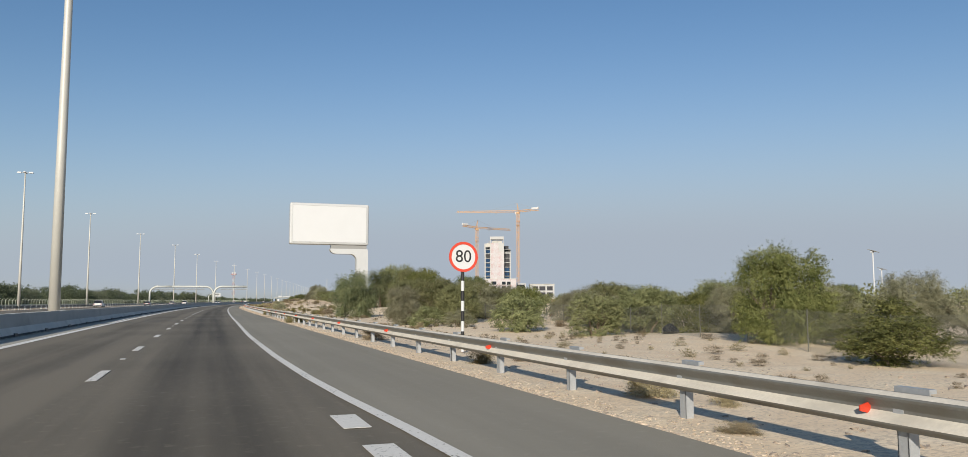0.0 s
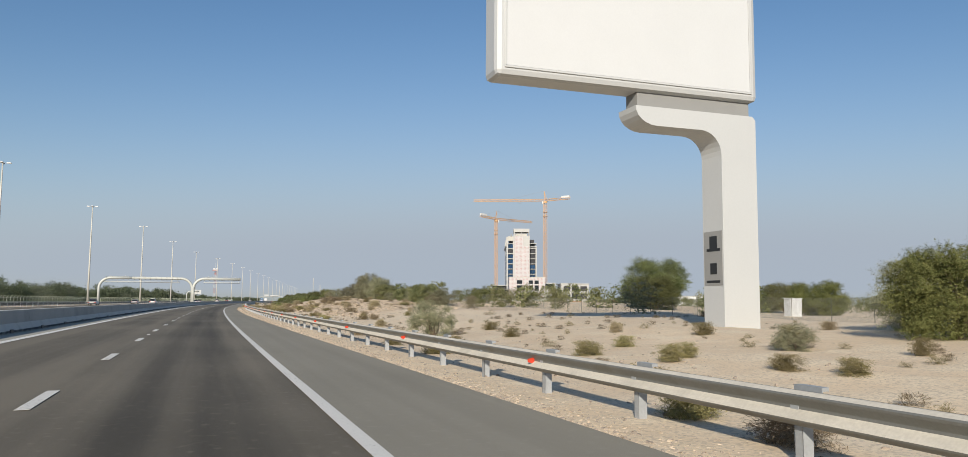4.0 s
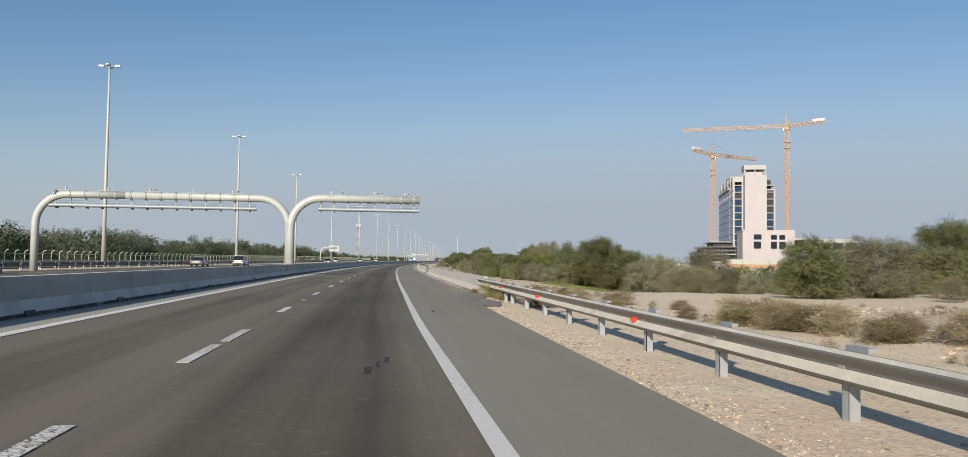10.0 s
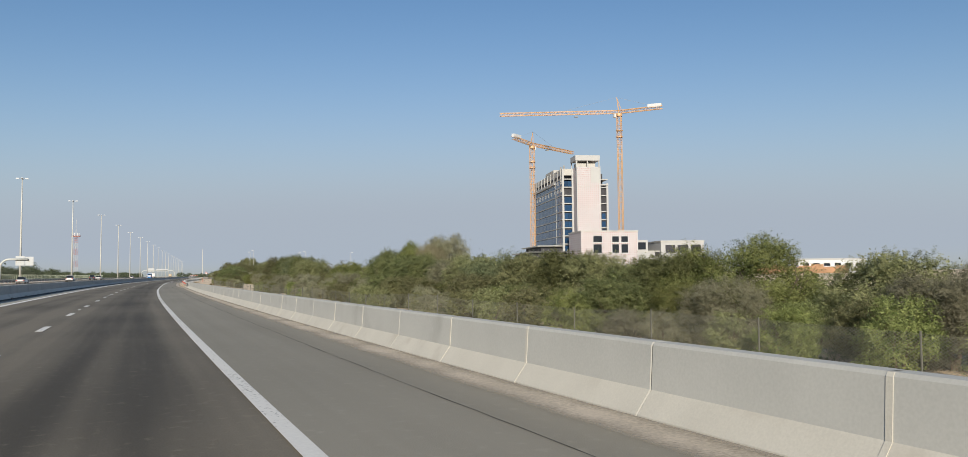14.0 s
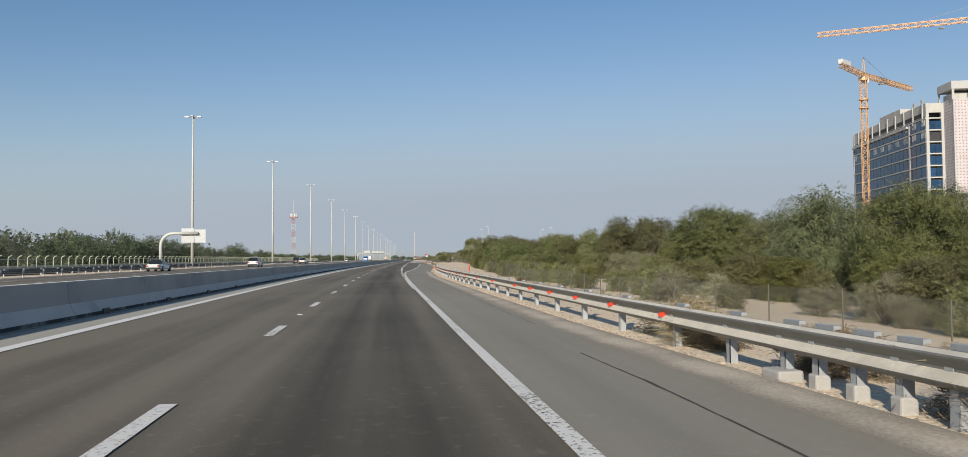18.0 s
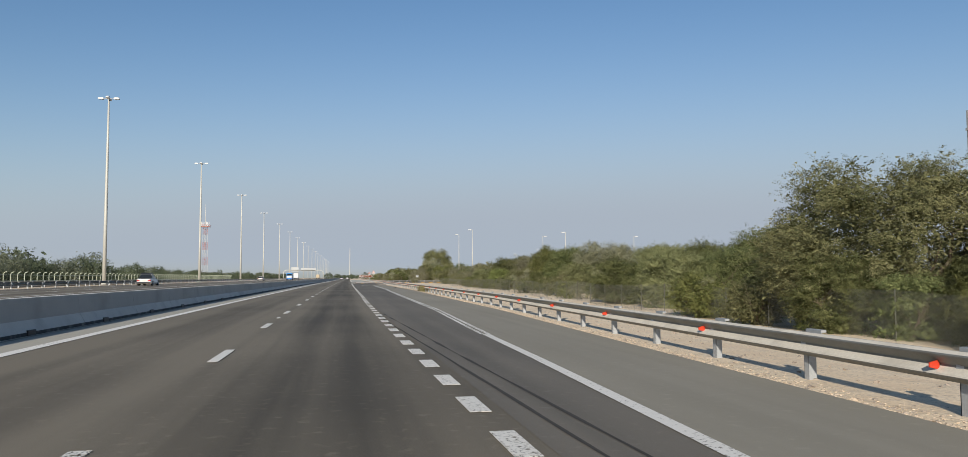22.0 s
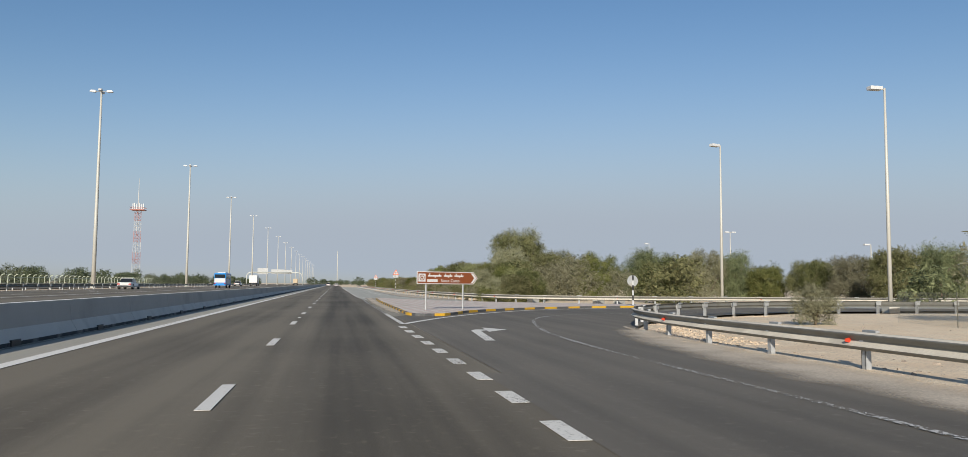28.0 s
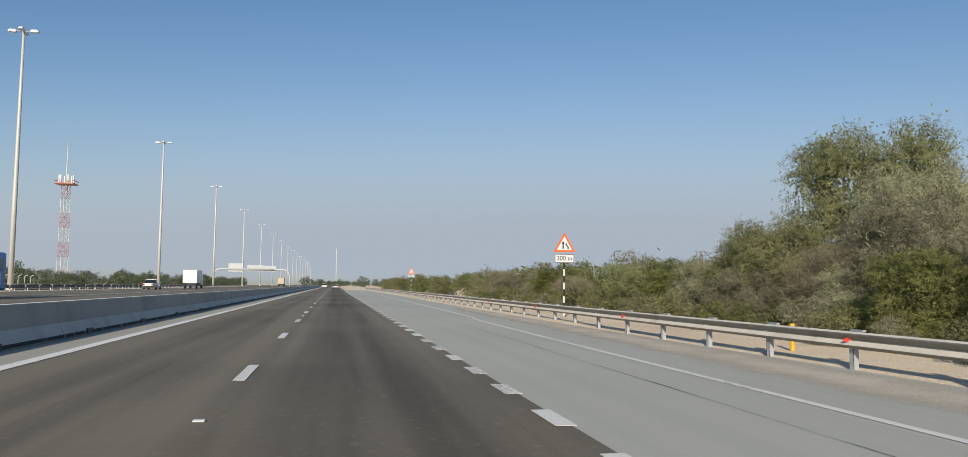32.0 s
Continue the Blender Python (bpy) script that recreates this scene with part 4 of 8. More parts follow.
for x, y, dk in ((1.43, 0, 0), (1.72, 0, 1), (2.14, 0, 1), (4.09, 0, 0), (4.4, 0, 1), (-2.3, 0, 0), (-1.3, 0, 1), (-11, 1.6, 0), (-10.6, 1.6, 1), (-14.4, 1.6, 0), (-18, 1.6, 0), (-17.6, 1.6, 1), (-21.5, 1.6, 0), (-25, 1.6, 0)):
    bm = boxes((-0.02, -0.02, GZ + 0.36, 0.02, 0.02, GZ + 0.48), (-0.06, -0.07, GZ + 0.46, 0.06, 0.13, GZ + 0.60), (-0.07, -0.11, GZ + 0.585, 0.07, 0.14, GZ + 0.615), bevel=0.008)
    c = part("camera_unit", bm, M_WHITE, gantry, "white camera housing on a short stalk")
    c.matrix_basis = pose(x, y, 0)
    if dk:
        l2 = part("lens", boxes((-0.045, -0.085, GZ + 0.475, 0.045, -0.068, GZ + 0.57)), M_BLACK, c)
for x in (1.0, 4.35):
    part("sensor_box", boxes((x - 0.22, -0.1, GZ - 0.40, x + 0.22, 0.1, GZ - 0.34), bevel=0.01), M_RAILD, gantry)

# ---- billboard ----
bill = thing("billboard", "large blank off-white billboard on one cranked column", "billboard")
BL, ba = Vector((-7.695, 116.229, 0)), 7.85
bill.matrix_basis = pose(BL.x, BL.y, 0, 0, 0, ba)
part("panel_case", boxes((-0.3, 0.0, 9.63, 11.2, 1.35, 15.72), bevel=0.22), M_BILL, bill)
part("panel_rim", boxes((0.03, -0.05, 9.93, 10.87, 0.02, 10.01), (0.03, -0.05, 15.32, 10.87, 0.02, 15.4), (0.03, -0.05, 10.01, 0.11, 0.02, 15.32), (10.79, -0.05, 10.01, 10.87, 0.02, 15.32), bevel=0.01), M_BILL, bill)
part("panel_face", boxes((0.12, -0.03, 10.02, 10.78, 0.02, 15.31)), M_WHITE, bill)
bm = bmesh.new()
curve = []
for k in range(9):
    a = math.pi / 2 * k / 8
    curve.append((9.47 - 0.95 + 0.95 * math.sin(a), 8.3 - 0.95 + 0.95 * math.cos(a)))
hook = [(5.55 + 0.95 - 0.95 * math.cos(math.pi / 2 * k / 6), 9.05 - 0.75 * math.sin(math.pi / 2 * k / 6)) for k in range(7)]
prism(bm, [(11.16, 0.3), (11.16, 8.9), (11.01, 9.05)] + hook + curve + [(9.47, 0.3)], 0.15, 1.5)
part("column", bm, M_BILL, bill)
part("neck", boxes((5.7, 0.3, 9.05, 10.95, 1.15, 9.64)), M_GREY, bill)
part("footing", boxes((9.25, 0.0, -0.1, 11.4, 1.65, 0.3), bevel=0.04), M_CONC, bill)
part("notice", boxes((9.455, 0.22, 2.1, 9.469, 1.43, 4.3)), M_GREY, bill, "small grey notice on the column")
part("notice_mark", boxes((9.448, 0.35, 3.48, 9.454, 1.25, 3.6), (9.448, 0.55, 3.6, 9.454, 1.05, 4.1), (9.448, 0.58, 2.55, 9.454, 1.02, 3.0), (9.448, 0.38, 2.2, 9.454, 1.28, 2.3)), M_BLACK, bill)
cabinet = thing("utility_cabinet", "small white utility cabinet standing on the sand", "cabinet", pose(15.2, 134.0, 0.45, 0, 0, 10))
part("body", boxes((-0.45, -0.3, 0, 0.45, 0.3, 1.25), bevel=0.02), M_WHITE, cabinet)
part("cap", boxes((-0.5, -0.35, 1.25, 0.5, 0.35, 1.32), bevel=0.01), M_BILL, cabinet)
part("plinth", boxes((-0.5, -0.35, -0.4, 0.5, 0.35, 0.0)), M_CONC, cabinet)


# ---- text ----
def text_bm(words, size, depth=0.006):
    cu = bpy.data.curves.new("t", 'FONT')
    cu.body, cu.size, cu.extrude, cu.align_x, cu.align_y = words, size, depth / 2, 'CENTER', 'CENTER'
    ob = bpy.data.objects.new("t", cu)
    me = bpy.data.meshes.new_from_object(ob)
    bm = bmesh.new()
    bm.from_mesh(me)
    bpy.data.objects.remove(ob)
    bpy.data.meshes.remove(me)
    bmesh.ops.rotate(bm, verts=bm.verts, matrix=Matrix.Rotation(math.pi / 2, 3, 'X'))
    return bm


def disc(bm, r, y0, y1, sides=40, cx=0, cz=0, inner=0.0):
    out = [(cx + r * math.cos(2 * math.pi * k / sides), cz + r * math.sin(2 * math.pi * k / sides)) for k in range(sides)]
    if not inner:
        prism(bm, out, y0, y1)
        return
    inn = [(cx + inner * math.cos(2 * math.pi * k / sides), cz + inner * math.sin(2 * math.pi * k / sides)) for k in range(sides)]
    rows = [[bm.verts.new((x, y, z)) for x, z in o] for o, y in ((out, y0), (inn, y0), (inn, y1), (out, y1))]
    for a, b in zip(rows, rows[1:] + rows[:1]):
        for k in range(sides):
            bm.faces.new((a[k], a[(k + 1) % sides], b[(k + 1) % sides], b[k]))


def striped_pole(parent, height, r=0.045, n=8):
    for k in range(n):
        part("pole_band", tubes(([(0, 0, height * k / n), (0, 0, height * (k + 1) / n)], r), sides=12), M_WHITE if k % 2 == 0 else M_BLACK, parent, "black band" if k % 2 else "white band")


s80 = thing("speed_limit_sign", "round white speed limit sign, red ring, black and white pole", "road sign", at(19.46, 8.26))
striped_pole(s80, 2.15)
bm = bmesh.new()
disc(bm, 0.40, -0.07, -0.05)
part("plate", bm, M_WHITE, s80)
bm = bmesh.new()
disc(bm, 0.405, -0.078, -0.068, inner=0.335)
part("red_ring", bm, M_REDP, s80, "red ring")
part("number", text_bm("80", 0.46), M_BLACK, s80, "black number 80").location = (0, -0.074, 0)
for q in s80.children:
    if q.name.startswith(("plate", "red_ring", "number")):
        q.location.z = 2.52

tri = thing("warning_sign", "triangular orange-edged merge warning sign on a banded pole", "road sign", at(802.3, 11.8))
striped_pole(tri, 2.5)
bm = bmesh.new()
prism(bm, [(-0.52, 2.98), (0.52, 2.98), (0.0, 3.9)], -0.07, -0.05)
part("plate", bm, M_ORANGE, tri, "orange-red triangle")
bm = bmesh.new()
prism(bm, [(-0.37, 3.07), (0.37, 3.07), (0.0, 3.72)], -0.078, -0.068)
part("face", bm, M_WHITE, tri)
bm = bmesh.new()
prism(bm, [(-0.10, 3.13), (-0.04, 3.13), (-0.04, 3.36), (0.0, 3.36), (-0.07, 3.50), (-0.14, 3.36), (-0.10, 3.36)], -0.086, -0.076)
part("arrow", bm, M_BLACK, tri, "black straight arrow")
bm = bmesh.new()
prism(bm, [(0.14, 3.13), (0.20, 3.13), (0.20, 3.22), (0.10, 3.34), (0.10, 3.42), (0.02, 3.30), (0.07, 3.29), (0.14, 3.21)], -0.086, -0.076)
part("arrow", bm, M_BLACK, tri, "black merging arrow")
part("distance_plate", boxes((-0.46, -0.07, 2.48, 0.46, -0.05, 2.88), bevel=0.02), M_WHITE, tri)
part("distance_rim", boxes((-0.46, -0.074, 2.48, 0.46, -0.068, 2.50), (-0.46, -0.074, 2.86, 0.46, -0.068, 2.88), (-0.46, -0.074, 2.5, -0.44, -0.068, 2.86), (0.44, -0.074, 2.5, 0.46, -0.068, 2.86)), M_BLACK, tri)
part("distance", text_bm("200 m", 0.30), M_BLACK, tri, "black lettering 200 m").location = (0, -0.076, 2.68)
copy_thing(tri, at(880, 12.2))

# ---- tower under construction ----
M_PREC = mat("raw_concrete_frame", (0.47, 0.46, 0.42), 0.8, 0, 0.12, 0.25, 4, 0.1, (0.34, 0.33, 0.30), 0.62, 0.2)
M_LIGHTC = mat("light_grey_cladding", (0.43, 0.43, 0.415), 0.7, 0, 0.06, 0.3, 4, 0.05)
M_DARKIN = mat("dark_interior", (0.05, 0.05, 0.055), 0.9, 0, 0.3, 0.3, 3, 0.0)


def dotted_mat():
    """White insulation boards with rows of red fixing discs."""
    m, n, l, b = nodes("white_board_red_fixings")
    tc = n.new("ShaderNodeTexCoord")
    sep = n.new("ShaderNodeSeparateXYZ")
    l.new(tc.outputs["Object"], sep.inputs[0])
    add = n.new("ShaderNodeMath")
    l.new(sep.outputs[0], add.inputs[0])
    l.new(sep.outputs[1], add.inputs[1])
    comb = n.new("ShaderNodeCombineXYZ")
    l.new(add.outputs[0], comb.inputs[0])
    l.new(sep.outputs[2], comb.inputs[1])
    vor = n.new("ShaderNodeTexVoronoi")
    vor.voronoi_dimensions = '2D'
    vor.inputs["Scale"].default_value, vor.inputs["Randomness"].default_value = 1.05, 0.2
    l.new(comb.outputs[0], vor.inputs["Vector"])
    lt = n.new("ShaderNodeMath")
    lt.operation = 'LESS_THAN'
    lt.inputs[1].default_value = 0.225
    l.new(vor.outputs["Distance"], lt.inputs[0])
    noi = n.new("ShaderNodeTexNoise")
    noi.inputs["Scale"].default_value = 0.35
    l.new(tc.outputs["Object"], noi.inputs["Vector"])
    r = n.new("ShaderNodeMapRange")
    r.inputs[3].default_value, r.inputs[4].default_value = 0.85, 1.1
    l.new(noi.outputs[0], r.inputs[0])
    hs = n.new("ShaderNodeHueSaturation")
    hs.inputs["Color"].default_value = (0.50, 0.485, 0.485, 1)
    l.new(r.outputs[0], hs.inputs["Value"])
    mx = n.new("ShaderNodeMix")
    mx.data_type = 'RGBA'
    l.new(lt.outputs[0], mx.inputs["Factor"])
    l.new(hs.outputs[0], mx.inputs["A"])
    mx.inputs["B"].default_value = (0.40, 0.20, 0.185, 1)
    l.new(mx.outputs["Result"], b.inputs["Base Color"])
    b.inputs["Roughness"].default_value = 0.8
    return m


M_DOT = dotted_mat()
# its own x runs along the front from the front left corner, y along the long side, away
tower = thing("tower_block", "unfinished eleven-storey tower of concrete, blue glass and white boards", "building", pose(115.2, 646.0, 0, 0, 0, -11.8))
FL = 3.75
part("core", boxes((0.6, 0.8, 0, 21.0, 63.5, 42.0), (2.0, 3.0, 42.0, 20, 60, 47.4)), M_DARKIN, tower)
for k in range(12):
    z = 3.0 + FL * k
    part("floor_slab", boxes((-0.32, -0.12, z, 21.7, 64.0, z + 0.42)), M_LIGHTC, tower)
part("corner_column", boxes((-0.15, -0.25, 0, 0.75, 0.6, 49.2)), M_LIGHTC, tower)
part("corner_column", boxes((4.4, -0.25, 0, 5.2, 0.5, 49.2)), M_LIGHTC, tower)
part("corner_column", boxes((20.9, -0.25, 0, 21.8, 0.6, 42.6)), M_LIGHTC, tower)
part("facade_column", boxes((-0.35, 11.8, 0, 0.6, 12.7, 44.5)), M_LIGHTC, tower)
part("facade_column", boxes((-0.35, 63.2, 0, 0.6, 64.1, 49.2)), M_LIGHTC, tower)
part("parapet", boxes((-0.1, -0.2, 45.0, 0.7, 63.0, 49.2), (0.7, -0.2, 46.2, 5.0, 0.5, 49.2)), M_PREC, tower)
for k in range(9):
    y = 2.0 + k * 7.0
    part("parapet_rib", boxes((-0.35, y, 43.5, 0.8, y + 0.6, 49.4)), M_LIGHTC, tower)
for k in range(8):
    y = 3.2 + k * 7.0
    part("parapet_opening", boxes((-0.13, y, 45.2, 0.0, y + 5.2, 46.5)), M_DARKIN, tower)
part("roof_ledge", boxes((-1.0, 12.7, 43.2, 0.2, 63.6, 43.9)), M_LIGHTC, tower)
# glass of the long side, floor by floor, bay by bay
pane = bpy.data.meshes.new("glass_pane")
bm = boxes((0, 0, 0, 0.12, 3.1, 3.1), bevel=0.02)
bm.to_mesh(pane)
bm.free()
pane.materials.append(M_BGLASS)
for k in range(3, 11):
    z = 3.0 + FL * k + 0.46
    if z > 42:
        continue
    for j in range(19):
        y = 0.75 + j * 3.33
        if 11.4 < y < 12.8 or y > 61:
            continue
        share("glass_pane", pane, pose(-0.22, y, z), tower)
for k in range(2, 11):
    z = 3.0 + FL * k + 0.45
    for j in range(19):
        y = 0.62 + j * 3.33
        if j % 2 == 0 and k > 8:
            part("stud_row", boxes(*[(-0.26, y + q * 0.8, z + 1.2, -0.14, y + q * 0.8 + 0.14, z + 3.3) for q in range(4)]), M_LIGHTC, tower)
pane_f = bpy.data.meshes.new("glass_pane")
bm = boxes((0, 0, 0, 1.75, 0.1, 2.6), bevel=0.02)
bm.to_mesh(pane_f)
bm.free()
pane_f.materials.append(M_BGLASS)
for k in range(1, 11):
    z = 3.0 + FL * k + 0.5
    for x in (0.85, 2.65):
        if k != 9:
            share("glass_pane", pane_f, pose(x, 0.1, z), tower)
    if k < 10:
        for x in (16.6, 18.6):
            if k < 7:
                share("glass_pane", pane_f, pose(x, 0.1, z), tower)
part("balcony_frame", boxes((16.2, -0.6, 41.6, 21.8, 0.3, 42.2)), M_LIGHTC, tower)
# white-boarded lift shaft that stands out from the front
part("shaft", boxes((5.2, -6.6, 0, 16.2, 3.0, 49.4)), M_DOT, tower, "shaft clad in white boards with red fixings")
part("shaft_corner", boxes((5.1, -6.75, 0, 5.5, -6.2, 53.0), (15.9, -6.75, 0, 16.3, -6.2, 49.6)), M_LIGHTC, tower)
part("shaft_patch", boxes((11.6, -6.64, 42.0, 16.0, -6.58, 49.2)), M_LIGHTC, tower)
part("roof_frame", boxes((4.6, -7.0, 52.2, 16.0, 2.5, 54.6)), M_LIGHTC, tower)
for x, y in ((4.8, -6.8), (10.0, -6.8), (15.4, -6.8), (4.8, 2.0), (15.4, 2.0)):
    part("roof_post", boxes((x, y, 49.0, x + 0.45, y + 0.45, 52.4)), M_LIGHTC, tower)
part("plant_room", boxes((6.0, -4.5, 49.2, 14.5, 1.5, 51.4)), M_PREC, tower)
part("plant_room", boxes((1, 22, 49, 9, 40, 51.5)), M_PREC, tower)
for y in (10, 16):
    part("vent_stub", boxes((3, y, 49, 3.7, y + 0.7, 52.2)), M_GREY, tower)

podium = thing("podium_block", "white-boarded podium wing of the unfinished tower", "building", pose(115.2, 646.0, 0, 0, 0, -11.8))
part("front_block", boxes((1.0, -28.0, 0, 26.0, -7.0, 18.6)), M_DOT, podium, "walls of white boards with red fixings")
part("upper_edge", boxes((0.8, -28.2, 18.6, 26.2, -6.8, 19.1)), M_PREC, podium)
for x, z, w2, h in ((6.3, 9.6, 3.6, 3.6), (14.6, 9.6, 2.9, 3.6), (18.6, 9.6, 2.9, 3.6), (14.6, 14.2, 2.9, 2.4), (18.6, 14.2, 2.9, 2.4), (6.3, 14.2, 3.8, 2.6)):
    part("window", boxes((x, -28.06, z, x + w2, -27.9, z + h)), M_GLASS, podium)
    part("window_frame", boxes((x - 0.15, -28.16, z - 0.15, x + w2 + 0.15, -28.0, z), (x - 0.15, -28.16, z + h, x + w2 + 0.15, -28.0, z + h + 0.15), (x - 0.15, -28.16, z, x, -28.0, z + h), (x + w2, -28.16, z, x + w2 + 0.15, -28.0, z + h)), M_LIGHTC, podium)
for x in (5.5, 9.0, 14.0, 18.5, 22):
    part("ground_opening", boxes((x, -28.05, 0.5, x + 2.4, -27.9, 2.2)), M_DARKIN, podium)
part("side_wing", boxes((-17.0, -6.0, 0, 1.0, 40.0, 3.2), (-17, -6, 6.6, 1, 40, 7.1), (-17, -6, 10.4, 1, 40, 10.9), (-12, 0, 13.4, 1, 40, 13.8)), M_PREC, podium)
part("side_wing_core", boxes((-15.5, -4.5, 3.0, 0.5, 38, 10.5), (-10, 2, 10.5, 0.5, 38, 13.5)), M_DARKIN, podium)
for k in range(9):
    part("scaffold_post", boxes((-17.4 + k * 2.2, -6.9, 0, -17.3 + k * 2.2, -6.8, 12.0)), M_GREY, podium)
for z in (2.2, 4.4, 6.6, 8.8, 11):
    part("scaffold_deck", boxes((-17.4, -7.4, z, 1, -6.4, z + 0.12)), M_GREY, podium)
lowb = thing("low_building", "pale concrete low wing beside the tower with dark openings", "building", pose(115.2, 646.0, 0, 0, 0, -11.8))
part("wall", boxes((26.2, -24.0, 0, 37.0, 0, 10.0), (37, -26, 0, 56.5, 0, 14.2)), M_LIGHTC, lowb)
part("roof_edge", boxes((26.2, -24.3, 10.0, 37.0, 0, 10.5), (36.8, -26.3, 14.2, 56.7, 0, 14.8)), M_PREC, lowb)
part("upper_room", boxes((26.4, -18, 10.5, 34, -2, 15.4)), M_LIGHTC, lowb)
for x, z, w2, h in ((44.5, 9.5, 4.8, 3.4), (50.5, 9.5, 4.6, 3.4), (44.5, 3.4, 4.8, 4.6), (50.5, 3.4, 4.6, 4.6), (39.0, 3.4, 4.4, 3.6), (39.0, 9.5, 4.4, 3.4), (27, 3.2, 12.5, 3.2), (35.0, 8, 4.5, 2.0)):
    y = -26.05 if x >= 37 else -24.05
    part("opening", boxes((x, y, z, x + w2, y + 0.2, z + h)), M_DARKIN, lowb)
part("opening", boxes((26.8, -18.06, 11.2, 33, -17.9, 14.4)), M_GLASS, lowb)
hoard = thing("site_hoarding", "orange and white construction site fence boards", "fence", pose(115.2, 646.0, 0, 0, 0, -11.8))
M_HOARD = mat("orange_board", (0.42, 0.24, 0.13), 0.7, 0, 0.12, 0.3, 4, 0.0)
part("board", boxes((-8, -38, 0, 26, -37.8, 1.6)), M_HOARD, hoard)
part("board", boxes((26, -38, 0, 50, -37.8, 2.6)), M_HOARD, hoard)
part("board", boxes((-8, -36, 1.0, 62, -35.8, 4.0)), M_CONC, hoard)

for z in (22.4, 31.0, 40.2):
    part("board_joint", boxes((5.15, -6.66, z, 16.25, -6.55, z + 0.14)), M_PREC, tower)
site_wall = thing("site_hoarding", "long orange construction fence beyond the rubble", "fence", pose(150, 561, 0, 0, 0, -4))
for k in range(8):
    part("board", boxes((k * 5.6, 0, 0.2, k * 5.6 + 5.5, 0.15, 2.6 + (k * 7 % 3) * 0.5)), M_HOARD, site_wall)
shed = thing("low_building", "long white flat-roofed shed far off beyond the sand", "building", pose(217, 610, 0, 0, 0, -19))
part("wall", boxes((0, 0, 0, 31, 14, 6.2)), M_WHITE, shed)
part("roof_edge", boxes((-0.3, -0.3, 6.2, 31.3, 14.3, 6.7)), M_LIGHTC, shed)
for k in range(6):
    part("window", boxes((2 + k * 4.9, -0.08, 3.2, 4.8 + k * 4.9, 0.05, 4.6)), M_GLASS, shed)


# ---- tower cranes ----
def lattice(bm, a, b, half, n, r, closed=True):
    """A square trussed girder from a to b."""
    a, b = Vector(a), Vector(b)
    t = (b - a).normalized()
    u = t.orthogonal().normalized() if abs(t.z) > 0.9 else t.cross(Vector((0, 0, 1))).normalized()
    v = t.cross(u)
    cs = [u * half + v * half, u * half - v * half, -u * half - v * half, -u * half + v * half]
    for c in cs:
        tube(bm, [a + c, b + c], r, 4)
    for i in range(n):
        p, q = a.lerp(b, i / n), a.lerp(b, (i + 1) / n)
        for k in range(4):
            c, d = cs[k], cs[(k + 1) % 4]
            tube(bm, [p + c, q + d] if i % 2 else [p + d, q + c], r * 0.6, 3)
            tube(bm, [p + c, p + d], r * 0.6, 3)


def crane(x, y, height, jib, cw, label, jz):
    c = thing("tower_crane", label, "crane", pose(x, y, 0))
    bm = bmesh.new()
    lattice(bm, (0, 0, 0), (0, 0, height), 0.95, int(height / 2.2), 0.14)
    part("mast", bm, M_CRANE, c)
    d = Vector((jib[0] - x, jib[1] - y, 0))
    back = Vector((cw[0] - x, cw[1] - y, 0))
    part("slewing_ring", tubes(([(0, 0, height), (0, 0, height + 1.2)], 1.5), sides=10), M_CRANE, c)
    for z in (7, 10):
        part("collar", tubes(([(0, 0, height - z), (0, 0, height - z + 0.3)], 1.7), sides=10), M_CRANE, c)
    bm = bmesh.new()
    lattice(bm, (0, 0, height + 2), (d.x, d.y, jib[2]), 0.7, 30, 0.13)
    part("jib", bm, M_CRANE, c)
    bm = bmesh.new()
    lattice(bm, (0, 0, height + 2), (back.x, back.y, cw[2]), 0.7, 8, 0.15)
    part("counter_jib", bm, M_CRANE, c)
    f = back.normalized()
    p = back - f * 3.5
    bm = boxes((-3.2, -0.8, -0.6, 3.2, 0.8, 1.0), bevel=0.05)
    q = part("counterweight", bm, M_WHITE, c, "white board along the counter jib")
    q.matrix_basis = pose(p.x, p.y, cw[2] + 0.9, 0, 0, math.degrees(math.atan2(f.y, f.x)))
    apex = Vector((f.x * -1.0, f.y * -1.0, height + jz))
    g = f.cross(Vector((0, 0, 1)))
    part("apex", tubes(([g * 0.7 + Vector((0, 0, height + 1.5)), apex], 0.14), ([-g * 0.7 + Vector((0, 0, height + 1.5)), apex], 0.14), ([f * 1.5 + Vector((0, 0, height + 2)), apex], 0.14), sides=5), M_CRANE, c)
    part("stay", tubes(([apex, d * 0.55 + Vector((0, 0, height + 3))], 0.05), ([apex, back * 0.85 + Vector((0, 0, height + 3))], 0.05), sides=4), M_GREY, c)
    part("cab", boxes((-0.9, -0.8, height - 0.6, 0.9, 0.8, height + 1.2), bevel=0.08), M_WHITE, c).location = d.normalized() * 1.7
    t = d * 0.35
    part("trolley", boxes((-0.8, -0.5, -0.3, 0.8, 0.5, 0.1)), M_GREY, c).location = (t.x, t.y, height + 1.0)
    return c


